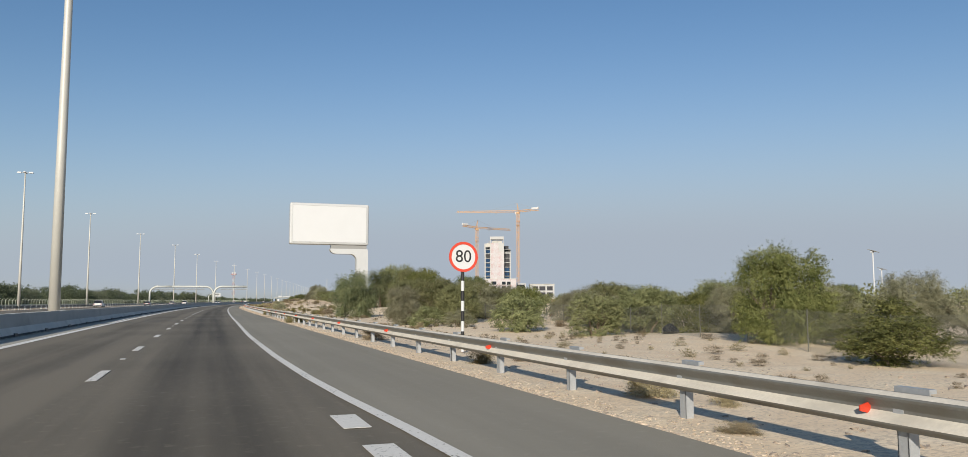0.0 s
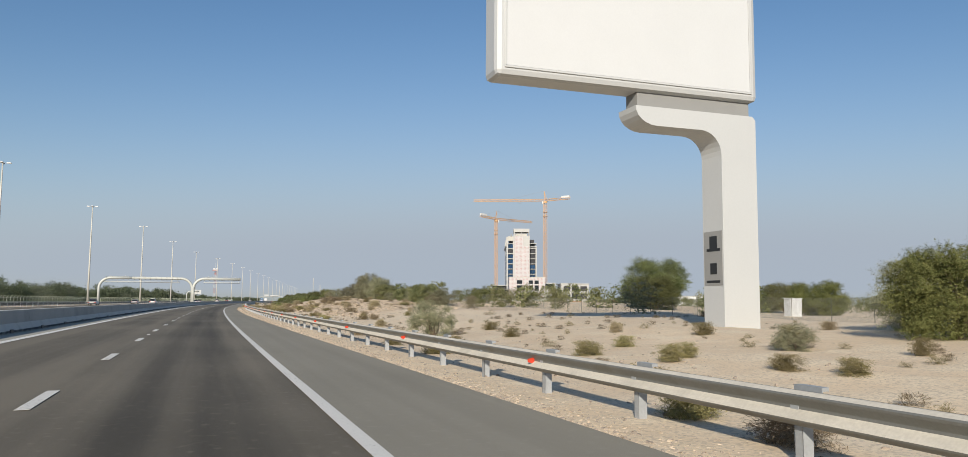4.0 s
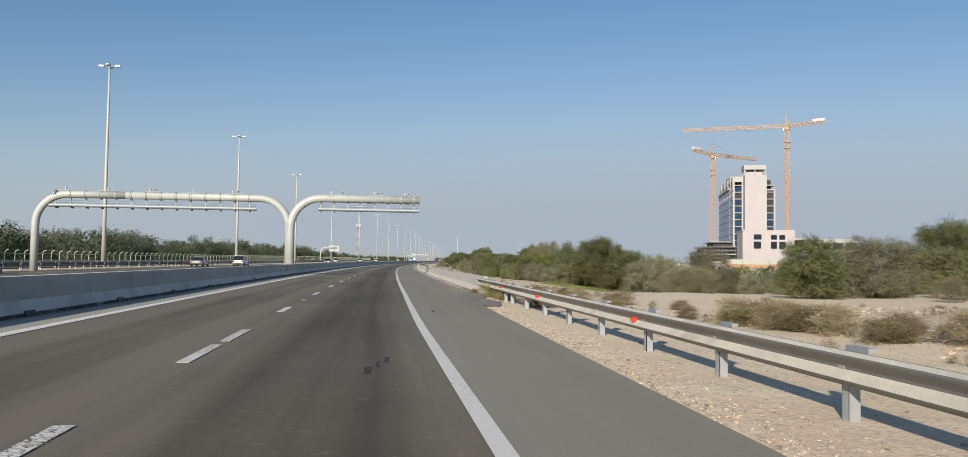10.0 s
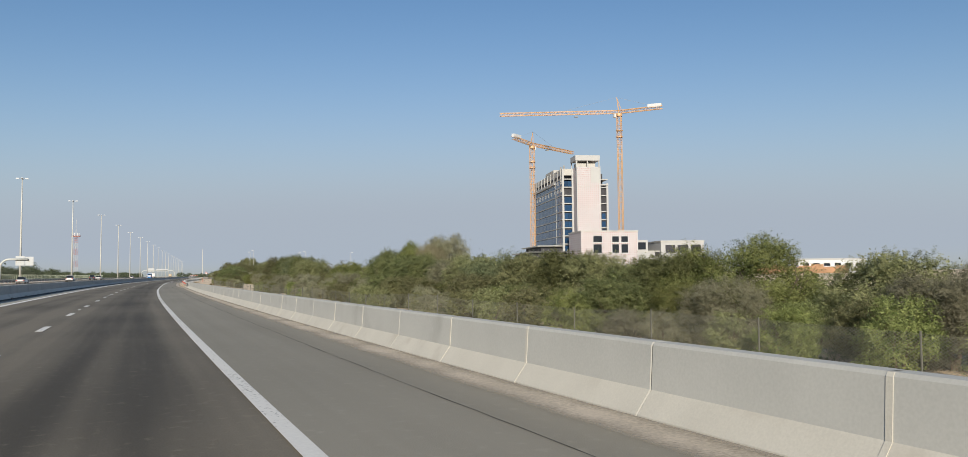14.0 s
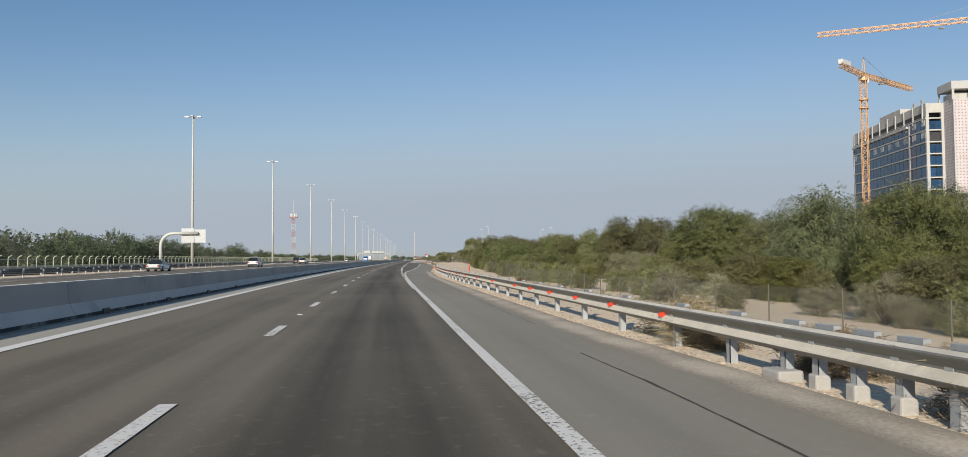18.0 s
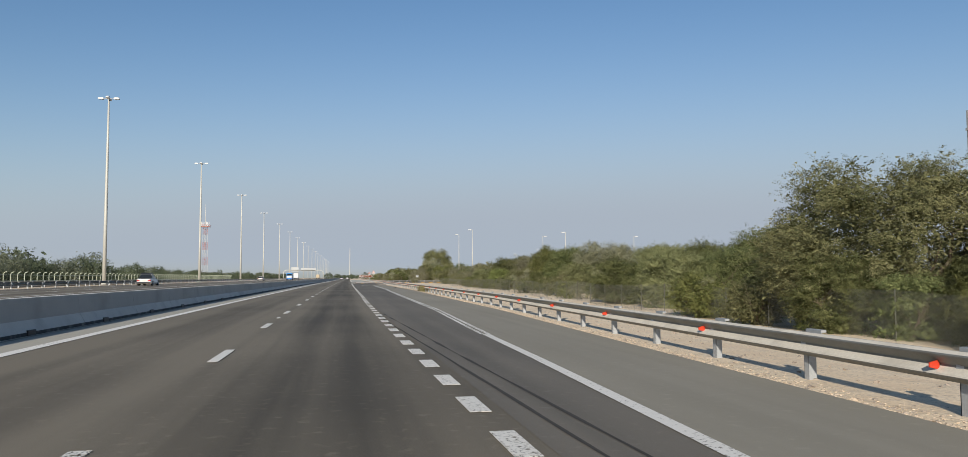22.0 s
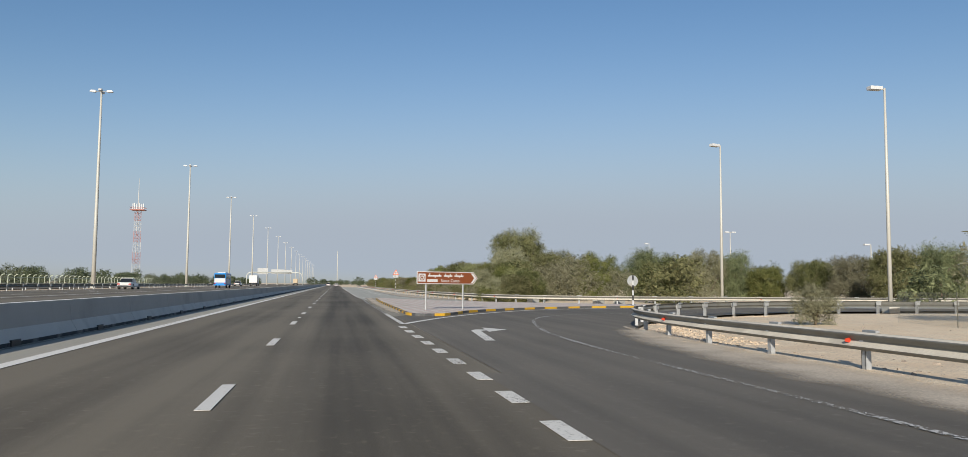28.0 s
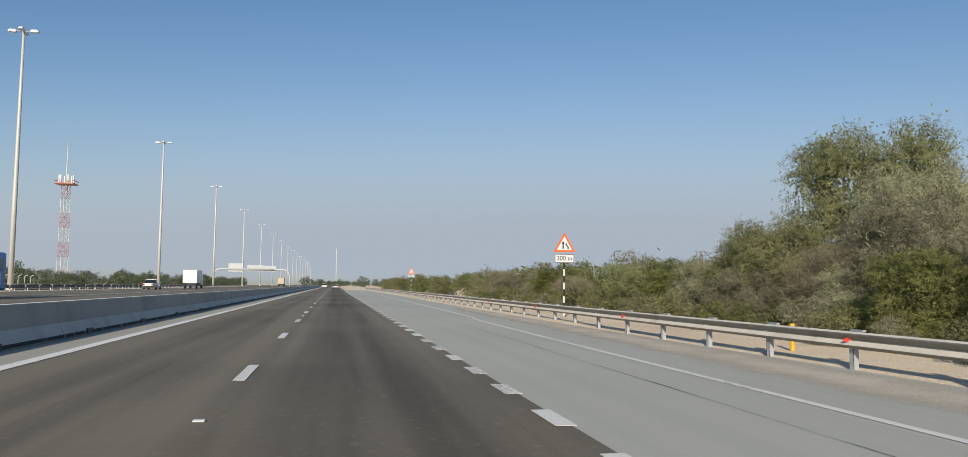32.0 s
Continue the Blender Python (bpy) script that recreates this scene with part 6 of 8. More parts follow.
# trees behind the first barrier units, then the closed belt behind the wire fence
for s, d, h, wd, k in ((307, 25, 5.6, 5.7, "dark"), (304, 27, 4.3, 4.4, "dark"), (300, 28, 3.3, 4.8, "grey"), (297, 33, 4.5, 4.4, "grey"), (295, 30, 2.6, 5.3, "dry"), (314, 24, 3.7, 3.4, "round"), (330, 24, 4.2, 4.3, "fresh"), (323, 25, 5.3, 4.2, "weeping"), (320.5, 27, 2.9, 3.3, "round"), (317, 26.5, 3.1, 4.6, "dark"), (313, 29, 4.4, 4.6, "grey"), (309, 32, 4.0, 4.6, "grey"), (343, 23, 4.1, 6.0, "fresh"), (337, 24, 3.4, 4.4, "round"), (334, 22.5, 2.8, 3.7, "grey"), (329, 22, 2.4, 3.4, "dry"), (311, 22.5, 2.6, 3.4, "round"), (318.5, 22.5, 2.2, 3.2, "grey"), (325.5, 21.5, 2.1, 3.0, "grey"),
                        (417, 38.5, 7.8, 7.0, "grey"), (415.5, 36, 6.4, 4.6, "dry"), (422.6, 36.3, 7.1, 6.6, "fresh"), (434, 36, 6.4, 7.0, "dark"), (399, 25, 3.6, 4.4, "round"), (424, 34, 4.2, 5.6, "round"), (404, 22, 2.8, 4.0, "grey"), (386, 21.5, 4.2, 4.4, "dark"), (382, 23, 4.4, 4.8, "dark"), (391, 23, 4.3, 4.2, "fresh"), (393.5, 25, 4.2, 4.4, "round"), (377, 22, 4.0, 4.8, "dark"), (410, 25, 3.2, 4.4, "fresh"), (372, 23, 3.8, 4.6, "grey"),
                        (467, 25, 5.5, 7.0, "dark"), (452, 24, 5.5, 6.6, "weeping"), (444, 24, 5.4, 5.0, "dark"), (459, 26, 4.6, 5.6, "round"), (436, 24, 5.0, 5.6, "round"), (430, 28, 4.6, 5.4, "fresh"), (486, 25.5, 5.7, 7.4, "round"), (480, 23.5, 2.4, 4.0, "grey"), (476, 27, 4.6, 6.0, "fresh"), (497, 25, 5.0, 5.4, "round"), (491, 25, 4.6, 4.6, "dark"), (506, 25, 3.8, 5.3, "dark"), (512, 25, 4.8, 6.4, "round"), (519, 25.5, 4.3, 6.4, "fresh"), (526, 26, 4.6, 6.0, "dark"),
                        (532.2, 18.3, 5.1, 7.6, "round"), (524.0, 18.0, 4.2, 6.6, "dark"), (527.6, 20.6, 4.6, 6.4, "round"), (516.6, 17.2, 3.4, 5.4, "round"), (510.4, 16.6, 3.2, 5.0, "dark"), (503.8, 16.0, 3.1, 5.0, "round"), (497.4, 15.6, 3.2, 4.8, "dark"), (548, 21.5, 3.0, 4.6, "dark"), (543.5, 20.2, 2.3, 3.8, "dark"), (553, 23, 3.6, 5.0, "dark"), (534, 27, 5.6, 6.4, "round"), (550, 25.5, 4.4, 6.3, "dark"), (565, 25.5, 3.9, 5.7, "round"), (580, 25.5, 4.6, 6.7, "grey"), (572, 28, 4.2, 6.0, "round"), (558, 24, 2.4, 3.0, "dry"),
                        (601, 26, 4.2, 6.0, "round"), (607, 25.5, 4.0, 5.4, "grey"), (596, 25, 4.9, 5.0, "fresh"), (589, 25, 4.5, 5.6, "dark"), (613, 26, 4.1, 6.4, "round"), (629, 25.5, 3.2, 3.4, "round"), (623, 25, 3.2, 3.6, "grey"), (617, 24.6, 4.0, 6.0, "dark")):
    tree_sd(k, s, d, h, wd)
belt(264, 296, 5.0, 34, 44, 1.6, 2.4, ("grey", "dry", "grey", "round"))
belt(345, 372, 3.2, 21.5, 24, 3.2, 4.0, MIX)
belt(330, 440, 2.6, 18.5, 20.5, 1.6, 2.6, ("grey", "round", "fresh", "dark", "grey"))
belt(334, 440, 2.4, 15.5, 17.5, 1.0, 1.7, ("grey", "round", "fresh", "grey"))
belt(345, 440, 4.0, 26, 31, 2.7, 3.6, MIX, 1)
belt(442, 536, 2.8, 19.5, 21.5, 1.3, 2.3, ("round", "grey", "fresh", "round"))
belt(440, 500, 1.7, 12.6, 14.4, 0.9, 1.6, ("grey", "round", "fresh", "round"))
belt(500, 542, 1.7, 15.0, 17.0, 1.0, 1.8, ("grey", "round", "fresh", "round"))
belt(445, 535, 4.5, 28, 33, 3.4, 4.8, MIX, 1)
belt(300, 520, 6.0, 34, 46, 2.6, 3.8, MIX, far="thicket")
belt(504, 556, 2.4, 17.5, 22, 1.8, 3.0, ("dark", "round", "dark", "grey"))
belt(476, 533, 2.1, 15.0, 16.6, 1.5, 2.3, ("dark", "round", "dark", "round"))
# bushes leaning on the wire fence along the exit
for i in range(44):
    s = 556 + 3.0 * i + rn.uniform(-1, 1)
    h = rn.uniform(0.9, 1.7)
    wood("mid", rn.choice(("round", "grey", "dark", "fresh")), s, 17.6 + (s - 556) * 0.0435 + rn.uniform(0, 1.4), h, h * rn.uniform(1.2, 1.6))
belt(726, 832, 1.6, 13.6, 15.4, 0.8, 1.5, ("grey", "dark", "round", "grey", "fresh"), 1)
belt(556, 640, 3.2, 21.5, 24, 1.4, 2.6, ("grey", "round", "dark", "round", "fresh"))
belt(556, 690, 4.6, 26, 33, 3.2, 4.6, MIX, 1)
belt(640, 690, 5.0, 24, 30, 2.2, 3.2, ("grey", "round", "weeping"), 1)
belt(600, 720, 6.0, 40, 70, 3.4, 4.8, MIX, far="thicket")
# behind the slip road
for s, d, h, wd, k in ((752, 22.3, 4.2, 4.6, "dark"), (750, 26.2, 5.4, 6.0, "round"), (748.3, 30.4, 5.2, 5.4, "fresh"), (750.2, 37, 5.7, 7.5, "weeping"), (748.4, 41.4, 4.9, 4.0, "round"), (747, 42.5, 5.6, 5.2, "grey"), (748.4, 47, 5.5, 5.0, "weeping"), (744.7, 49, 3.7, 4.4, "fresh"), (736, 49.4, 4.2, 3.8, "dark"), (731, 50, 4.5, 5.2, "grey"), (722, 47.4, 4.8, 4.2, "round"), (721, 51, 5.2, 4.6, "weeping"), (726, 53, 4.6, 5.0, "dark"), (741, 52, 4.2, 5.0, "round"),
                        (749, 16.8, 3.4, 3.4, "round"), (743.6, 16.8, 3.8, 2.8, "fresh"), (740.5, 17, 3.4, 2.8, "grey"), (737.5, 16.8, 3.6, 3.2, "dark"), (735, 17, 3.2, 2.8, "fresh"), (732.5, 17.2, 3.0, 2.8, "round"), (729, 17.5, 2.9, 2.8, "dark"), (746, 16.5, 2.6, 2.6, "dry"), (688.2, 17.4, 1.5, 1.7, "grey")):
    tree_sd(k, s, d, h, wd)
belt(727, 840, 3.0, 15.6, 19, 2.1, 3.0, ("grey", "dry", "round", "fresh", "grey", "dark"))
belt(724, 860, 4.2, 21, 29, 3.0, 4.4, MIX, 1)
belt(722, 800, 6.5, 36, 60, 4.2, 5.6, MIX, 1)
belt(840, 1000, 5.0, 15, 20, 2.4, 3.4, MIX, 1)
belt(860, 1150, 6.0, 21, 40, 3.0, 4.6, MIX, far="thicket")
belt(690, 1100, 9.0, 60, 110, 4.0, 6.0, MIX, far="thicket")
tree_sd("round", 813, 36.5, 12.3, 11.5, label="tall spreading desert tree rising over the thicket")
tree_sd("grey", 806, 33, 8.5, 8.0)
tree_sd("dark", 792, 30, 5.4, 5.6)
for q in (("round", 758, 17.5, 3.9, 4.4), ("grey", 763, 19, 4.3, 4.6), ("dark", 769, 17.4, 4.2, 4.6), ("round", 775, 19.5, 4.6, 5.0), ("fresh", 781, 17.6, 4.1, 4.6), ("grey", 788, 19, 4.4, 4.8), ("round", 795, 18, 4.2, 4.6)):
    tree_sd(*q)
# far woods left of the main road
belt(-40, 760, 6.6, -73, -63, 4.6, 8.8, ("round", "grey", "dark", "round"), far="far_near")
belt(760, 1080, 9.0, -73, -63, 2.8, 6.2, ("round", "grey", "dark", "round"), far="far_near")
belt(1080, 1400, 9.0, -72, -63, 2.8, 6.2, ("round", "grey", "dark", "round"), far="far_near")
belt(-60, 1300, 7.0, -66, -62, 1.8, 3.2, ("dark", "round", "grey"), far="far")
belt(760, 1500, 8.0, -95, -74, 3.4, 5.8, ("grey", "round", "dark"), far="far")
belt(-60, 760, 6.0, -95, -74, 5.4, 9.4, ("grey", "round", "dark"), far="far")
belt(-30, 280, 1.6, 30, 130, 2.0, 3.2, ("round", "grey", "dark", "round"), far="thicket")
belt(-30, 420, 3.0, 130, 240, 3.0, 4.6, ("round", "dark"), far="thicket")
belt(280, 700, 3.5, 34, 90, 1.6, 2.4, ("round", "grey", "grey"), far="thicket")
belt(1150, 2400, 12, -30, 110, 4, 7, ("dark", "round"), far="far")
for key, lab in (("mid", "second row of olive-green desert trees behind the roadside ones"), ("thicket", "background thicket of olive-green desert trees"), ("far_near", "separate dark green trees along the far side of the main road"), ("far", "far woods of dark green trees beyond the main road")):
    vs = np.concatenate([a for a, _ in WOODS[key]])
    wh = np.concatenate([b for _, b in WOODS[key]])
    tagged(new("tree_belt", leaf_mesh("tree_belt", vs, [(L_ACROSSG if k == "grey" else L_ACROSS) if key.startswith("far") else KINDS[k][2] for k in NAMES], wh)), lab, "trees", kind="stuff")

# low desert shrubs on the sand
SHRUB = [leaf_mesh("shrub", twig_arrays(sd, 130, 54, ln, wd, -0.4, lumps=6, low=0.5, spread=0.17), [ma]) for sd, ma, ln, wd in ((5, L_DRY, 0.085, 0.011), (6, L_OLIV, 0.07, 0.014), (8, L_DRY, 0.095, 0.010))]
SHRUBV = [twig_arrays(sd, 26, 22, ln, wd, -0.5, lumps=5, low=0.5, spread=0.24) for sd, ln, wd in ((5, 0.2, 0.02), (6, 0.18, 0.022), (8, 0.23, 0.018))]
TUFTS = []
SHLAB = ("small dry brown shrub on the sand", "small grey-green shrub on the sand", "small dry brown shrub on the sand")


def shrub(i, s, d, h, wd):
    p = rd(s, d)
    if h < 0.34 and (d > RAIL(s) + 2.6):
        v = SHRUBV[i % 3]
        a = s * 2.3
        c, q = math.cos(a), math.sin(a)
        xy = v[:, :2] @ np.array([[c, q], [-q, c]]) * wd + np.array([p.x, p.y])
        full = np.concatenate([xy, v[:, 2:] * h + land(s, d) - 0.03], 1)
        TUFTS.append((full, np.full(len(full) // 3, i % 3)))
        return
    o = tagged(new("desert_shrub", SHRUB[i % 3]), SHLAB[i % 3], "shrub", "desert shrubs")
    o.matrix_basis = pose(p.x, p.y, land(s, d) - 0.03, 0, 0, (s * 57) % 360)
    o.scale = (wd, wd, h)


for i in range(250):
    s = rn.uniform(2, 250) if i < 190 else rn.uniform(260, 470)
    d = RAIL(s) + 0.9 + rn.expovariate(0.16)
    if d < 32:
        h = rn.uniform(0.12, 0.42)
        shrub(i, s, d, h, h * rn.uniform(1.3, 2.2))
# a thicker row along the foot of the bank, and dry tufts under the rail
for i in range(70):
    s = 186 + i * 0.85
    shrub(i, s, 10.6 + rn.uniform(-0.6, 0.9) + 0.01 * i, rn.uniform(0.38, 0.72), rn.uniform(0.8, 1.4))
for i in range(130):
    s = rn.uniform(152, 240)
    if i >= 30:
        shrub(i, s, rn.uniform(11.5, 22), rn.uniform(0.12, 0.3), rn.uniform(0.25, 0.6))
        continue
    shrub(i, s, rn.uniform(12.5, 22), rn.uniform(0.35, 0.75), rn.uniform(0.8, 1.5))
# a heap of dead brush on the bank, and a scatter of small dry tufts round it
for q in ((190.4, 14.6, 0.7, 1.6), (191.6, 16.0, 0.8, 1.9), (193.0, 17.6, 0.75, 1.8), (194.4, 19.0, 0.65, 1.6), (189.6, 16.2, 0.55, 1.4)):
    shrub(0, *q)
for i in range(150):
    h = rn.uniform(0.12, 0.3)
    shrub(i, rn.uniform(158, 244), rn.uniform(11.2, 22), h, h * rn.uniform(1.2, 2.0))
for s, d, h, wd in ((9.5, 7.9, 0.5, 0.8), (6.5, 7.0, 0.15, 0.5), (16, 7.5, 0.35, 0.6), (52.5, 7.6, 0.5, 0.9), (56.5, 8.2, 0.6, 1.2), (27, 7.4, 0.4, 1.0), (95, 7.6, 0.45, 0.9), (213, 14, 0.8, 1.4), (216, 12.5, 0.7, 1.5), (249, 7.4, 0.6, 1.2), (256.6, 7.2, 0.55, 1.3), (258.6, 7.5, 0.45, 1.0), (254.2, 8.4, 0.6, 1.5), (252, 9.2, 0.5, 1.3), (251, 10.4, 0.55, 1.2), (423, 7.2, 0.6, 1.3), (425.5, 7.0, 0.5, 1.0), (428, 7.4, 0.7, 1.5), (589.5, 9.75, 0.6, 1.1), (586.9, 9.9, 0.62, 1.2), (86.5, 8.6, 0.55, 1.1), (88.5, 8.8, 0.5, 1.1), (84.5, 9.0, 0.6, 1.4), (85.2, 7.6, 0.5, 1.1), (93, 7.8, 0.4, 0.8), (97, 7.7, 0.45, 0.9), (253, 7.0, 0.4, 0.8), (420, 7.2, 0.7, 1.5), (423, 7.4, 0.5, 1.2), (426, 7.0, 0.6, 1.4), (650, 10.6, 0.6, 0.9)):
    shrub(int(s), s, d, h, wd)
for q in ((80.9, 11.9, 0.55, 1.3), (79.2, 12.2, 0.42, 0.95), (73.3, 7.1, 0.5, 0.75), (81.4, 7.0, 0.42, 0.7), (79.7, 7.26, 0.38, 0.45), (50.7, 6.75, 0.42, 0.7), (100, 9, 0.4, 0.8), (91, 10.5, 0.42, 0.8), (106, 11, 0.4, 0.9), (112, 9.4, 0.4, 0.8), (109, 8, 0.4, 0.9)):
    shrub(1, *q)
shrub(0, 77.7, 12.7, 0.62, 1.35)
for q in ((86, 12.2, 0.36, 0.6), (105.9, 17.1, 0.5, 0.7), (110, 17.1, 0.45, 0.8), (99.7, 13.1, 0.36, 0.7), (97.7, 14.5, 0.4, 0.6), (101.3, 16.6, 0.42, 0.5), (100.9, 12.7, 0.36, 0.7), (104, 12.4, 0.36, 0.6), (108.5, 13.5, 0.36, 0.7), (115, 12.6, 0.36, 0.7), (121, 14.0, 0.4, 0.8)):
    shrub(1, *q)
for q in ((255.8, 6.75, 0.62, 1.35), (254.0, 7.05, 0.55, 0.95), (258.4, 6.45, 0.25, 0.4), (261, 10.8, 0.35, 0.8), (262.2, 11.6, 0.35, 0.9), (258.8, 10.6, 0.35, 0.6)):
    shrub(1, *q)
# tiny tufts all over the sand
for i in range(1000):
    s = rn.uniform(0, 130) if i < 420 else rn.uniform(0, 255) if i < 780 else rn.uniform(255, 480)
    h = rn.uniform(0.08, 0.26)
    shrub(i, s, RAIL(s) + 2.7 + rn.expovariate(0.11), h, h * rn.uniform(1.3, 2.6))
tagged(new("dry_tufts", leaf_mesh("dry_tufts", np.concatenate([a for a, _ in TUFTS]), [L_TUFT, L_OLIV, L_TUFT], np.concatenate([b for _, b in TUFTS]))), "tiny dry brown and grey-green tufts on the sand", "tufts", kind="stuff")


# a patch of fresh grass below the dense tree
g = np.random.default_rng(77)
n = 9000
ss, dd = g.uniform(297, 318, n), 22.5 + np.abs(g.normal(size=n)) * 1.3 - g.uniform(0, 2.5, n)
foot = np.array([rd(a, b, land(a, b) - 0.01) for a, b in zip(ss, dd)])
ang = g.uniform(0, 6.28, n)
sd = np.stack([np.cos(ang), np.sin(ang), np.zeros(n)], 1) * 0.012
tip = foot + np.stack([g.normal(size=n) * 0.08, g.normal(size=n) * 0.08, g.uniform(0.15, 0.42, n)], 1)
tagged(new("grass", leaf_mesh("grass", np.stack([foot - sd, foot + sd, tip], 1).reshape(-1, 3), [L_FRESH])), "low fresh green grass below the trees", "grass", kind="stuff")

# ---- exit, island and slip road ----
def poly(name, pts, z, material, parent=None, label="", thick=0.0):
    """A flat area from (s, d) corners; thick: drawn down by so much."""
    bm = bmesh.new()
    top = [bm.verts.new(rd(s, d, z)) for s, d in pts]
    f = bm.faces.new(top)
    f.normal_update()
    if f.normal.z < 0:
        f.normal_flip()
    if thick:
        low = [bm.verts.new(rd(s, d, z - thick)) for s, d in pts]
        n = len(pts)
        for i in range(n):
            bm.faces.new((top[i], low[i], low[(i + 1) % n], top[(i + 1) % n]))
        bmesh.ops.recalc_face_normals(bm, faces=bm.faces)
    uvl = bm.loops.layers.uv.new("UVMap")
    bmesh.ops.triangulate(bm, faces=[f])
    back = {tuple(round(c, 4) for c in rd(s, d, z)): (d, s) for s, d in pts}
    for fc in bm.faces:
        for lp in fc.loops:
            lp[uvl].uv = back.get(tuple(round(c, 4) for c in lp.vert.co), (lp.vert.co.x, lp.vert.co.y))
    return part(name, bm, material, parent, label)


tagged(poly("exit_road", [(650, 3.9), (650, 9.28), (676, 9.25), (684, 9.6), (688, 10.8), (692, 13), (696, 16), (700, 21), (703.5, 27), (705.5, 36), (706, 90), (717, 90), (716.5, 40), (716, 26), (715.5, 20), (713, 14), (709, 8), (704, 3.9)], -0.002, M_EXIT), "dark asphalt exit road curving away", "road", kind="structure")
tagged(poly("slip_road", [(738, 3.62), (960, 3.62), (960, 9.4), (800, 9.5), (760, 10.5), (742, 11.3), (733, 12.1), (726, 13.0), (721, 14.6), (717, 19), (715.6, 26), (715.5, 60), (709, 60), (711, 26), (712, 15), (724, 4.2)], 0.005, M_PALE), "pale grey asphalt slip road joining the carriageway", "road", kind="structure")
tagged(poly("road_margin_island", [(697, 3.72), (703, 3.72), (741, 3.85), (737, 5.4), (718, 5.1), (699, 4.8)], 0.002, M_SHLD), "dusty asphalt strip beside the island kerb", "road margin", kind="structure")

ISLAND = [(700.7, 4.55), (698.6, 4.55), (697.8, 4.8), (697.6, 5.2), (697.9, 6.0), (699.2, 6.7), (701.3, 7.5), (703.5, 8.9), (705.8, 10.9), (707.9, 13.2), (709.9, 16.4), (711.1, 20.2), (712.2, 26), (714, 26), (717, 19.5), (720.8, 13.6), (725.2, 9.7), (726.8, 8.7), (730.8, 7.1), (734.4, 6.0), (735.4, 5.3), (734.6, 5.0), (728.6, 4.78), (721.6, 4.64), (705.4, 4.6)]
island = thing("traffic_island", "paved traffic island with pink and grey bands and a painted kerb", "traffic island", kind="structure")
M_PINK = mat("pink_paving", (0.60, 0.485, 0.425), 0.85, 0, 0.12, 1.5, 30, 0.2, (0.50, 0.43, 0.36), 0.58, 0.8)
M_PALEP = mat("grey_paving", (0.63, 0.57, 0.505), 0.85, 0, 0.12, 1.5, 30, 0.2, (0.52, 0.46, 0.38), 0.58, 0.8)
way = (rd(735, 5.62) - rd(721.4, 6.0)).normalized()
nrm = Vector((-way.y, way.x, 0))
mid0 = rd(716, 10)
for k in range(-62, 82):
    bm = bmesh.new()
    vs = [bm.verts.new(rd(s, d, 0.098)) for s, d in ISLAND]
    bm.faces.new(vs)
    for off, inner in ((k * 0.30, True), (k * 0.30 + 0.294, False)):
        geom = bm.verts[:] + bm.edges[:] + bm.faces[:]
        if geom:
            bmesh.ops.bisect_plane(bm, geom=geom, plane_co=mid0 + nrm * off, plane_no=nrm, clear_inner=inner, clear_outer=not inner)
    if bm.faces:
        for f in bm.faces:
            f.normal_update()
            if f.normal.z < 0:
                f.normal_flip()
        part("paving_band", bm, M_PINK if k % 2 else M_PALEP, island, "pink paving" if k % 2 else "grey paving")
    else:
        bm.free()
poly("island_base", ISLAND, 0.090, M_CONC, island, thick=0.2)
# kerb stones: a metre each, yellow and black by turns
loop = [rd(s, d) for s, d in ISLAND[20:] + ISLAND[:13]]
acc, flip, stone = 0.0, 0, 0.98
pts = [loop[0]]
for a, b in zip(loop, loop[1:]):
    L = (b - a).length
    n = max(1, int(round(L / 0.35)))
    pts += [a.lerp(b, i / n) for i in range(1, n + 1)]
group = []
run = 0.0
for a, b in zip(pts, pts[1:]):
    group.append((a, b))
    run += (b - a).length
    if run >= stone or b is pts[-1]:
        p, q = group[0][0], group[-1][1]
        t = (q - p).normalized()
        o = Vector((t.y, -t.x, 0))
        bm = bmesh.new()
        path = [g[0] for g in group] + [q]
        rows = []
        for v in path:
            rows.append([bm.verts.new(v + o * x + Vector((0, 0, z))) for x, z in ((-0.09, -0.05), (-0.09, 0.075), (-0.06, 0.108), (0.07, 0.108), (0.07, -0.05))])
        for r0, r1 in zip(rows, rows[1:]):
            for i in range(4):
                bm.faces.new((r0[i], r1[i], r1[i + 1], r0[i + 1]))
        bm.faces.new(rows[0])
        bm.faces.new(rows[-1][::-1])
        bmesh.ops.recalc_face_normals(bm, faces=bm.faces)
        part("kerb_stone", bm, M_YELL if flip % 2 == 0 else M_KBLK, island, "yellow painted kerb stone" if flip % 2 == 0 else "black painted kerb stone")
        flip += 1
        group, run = [], 0.0


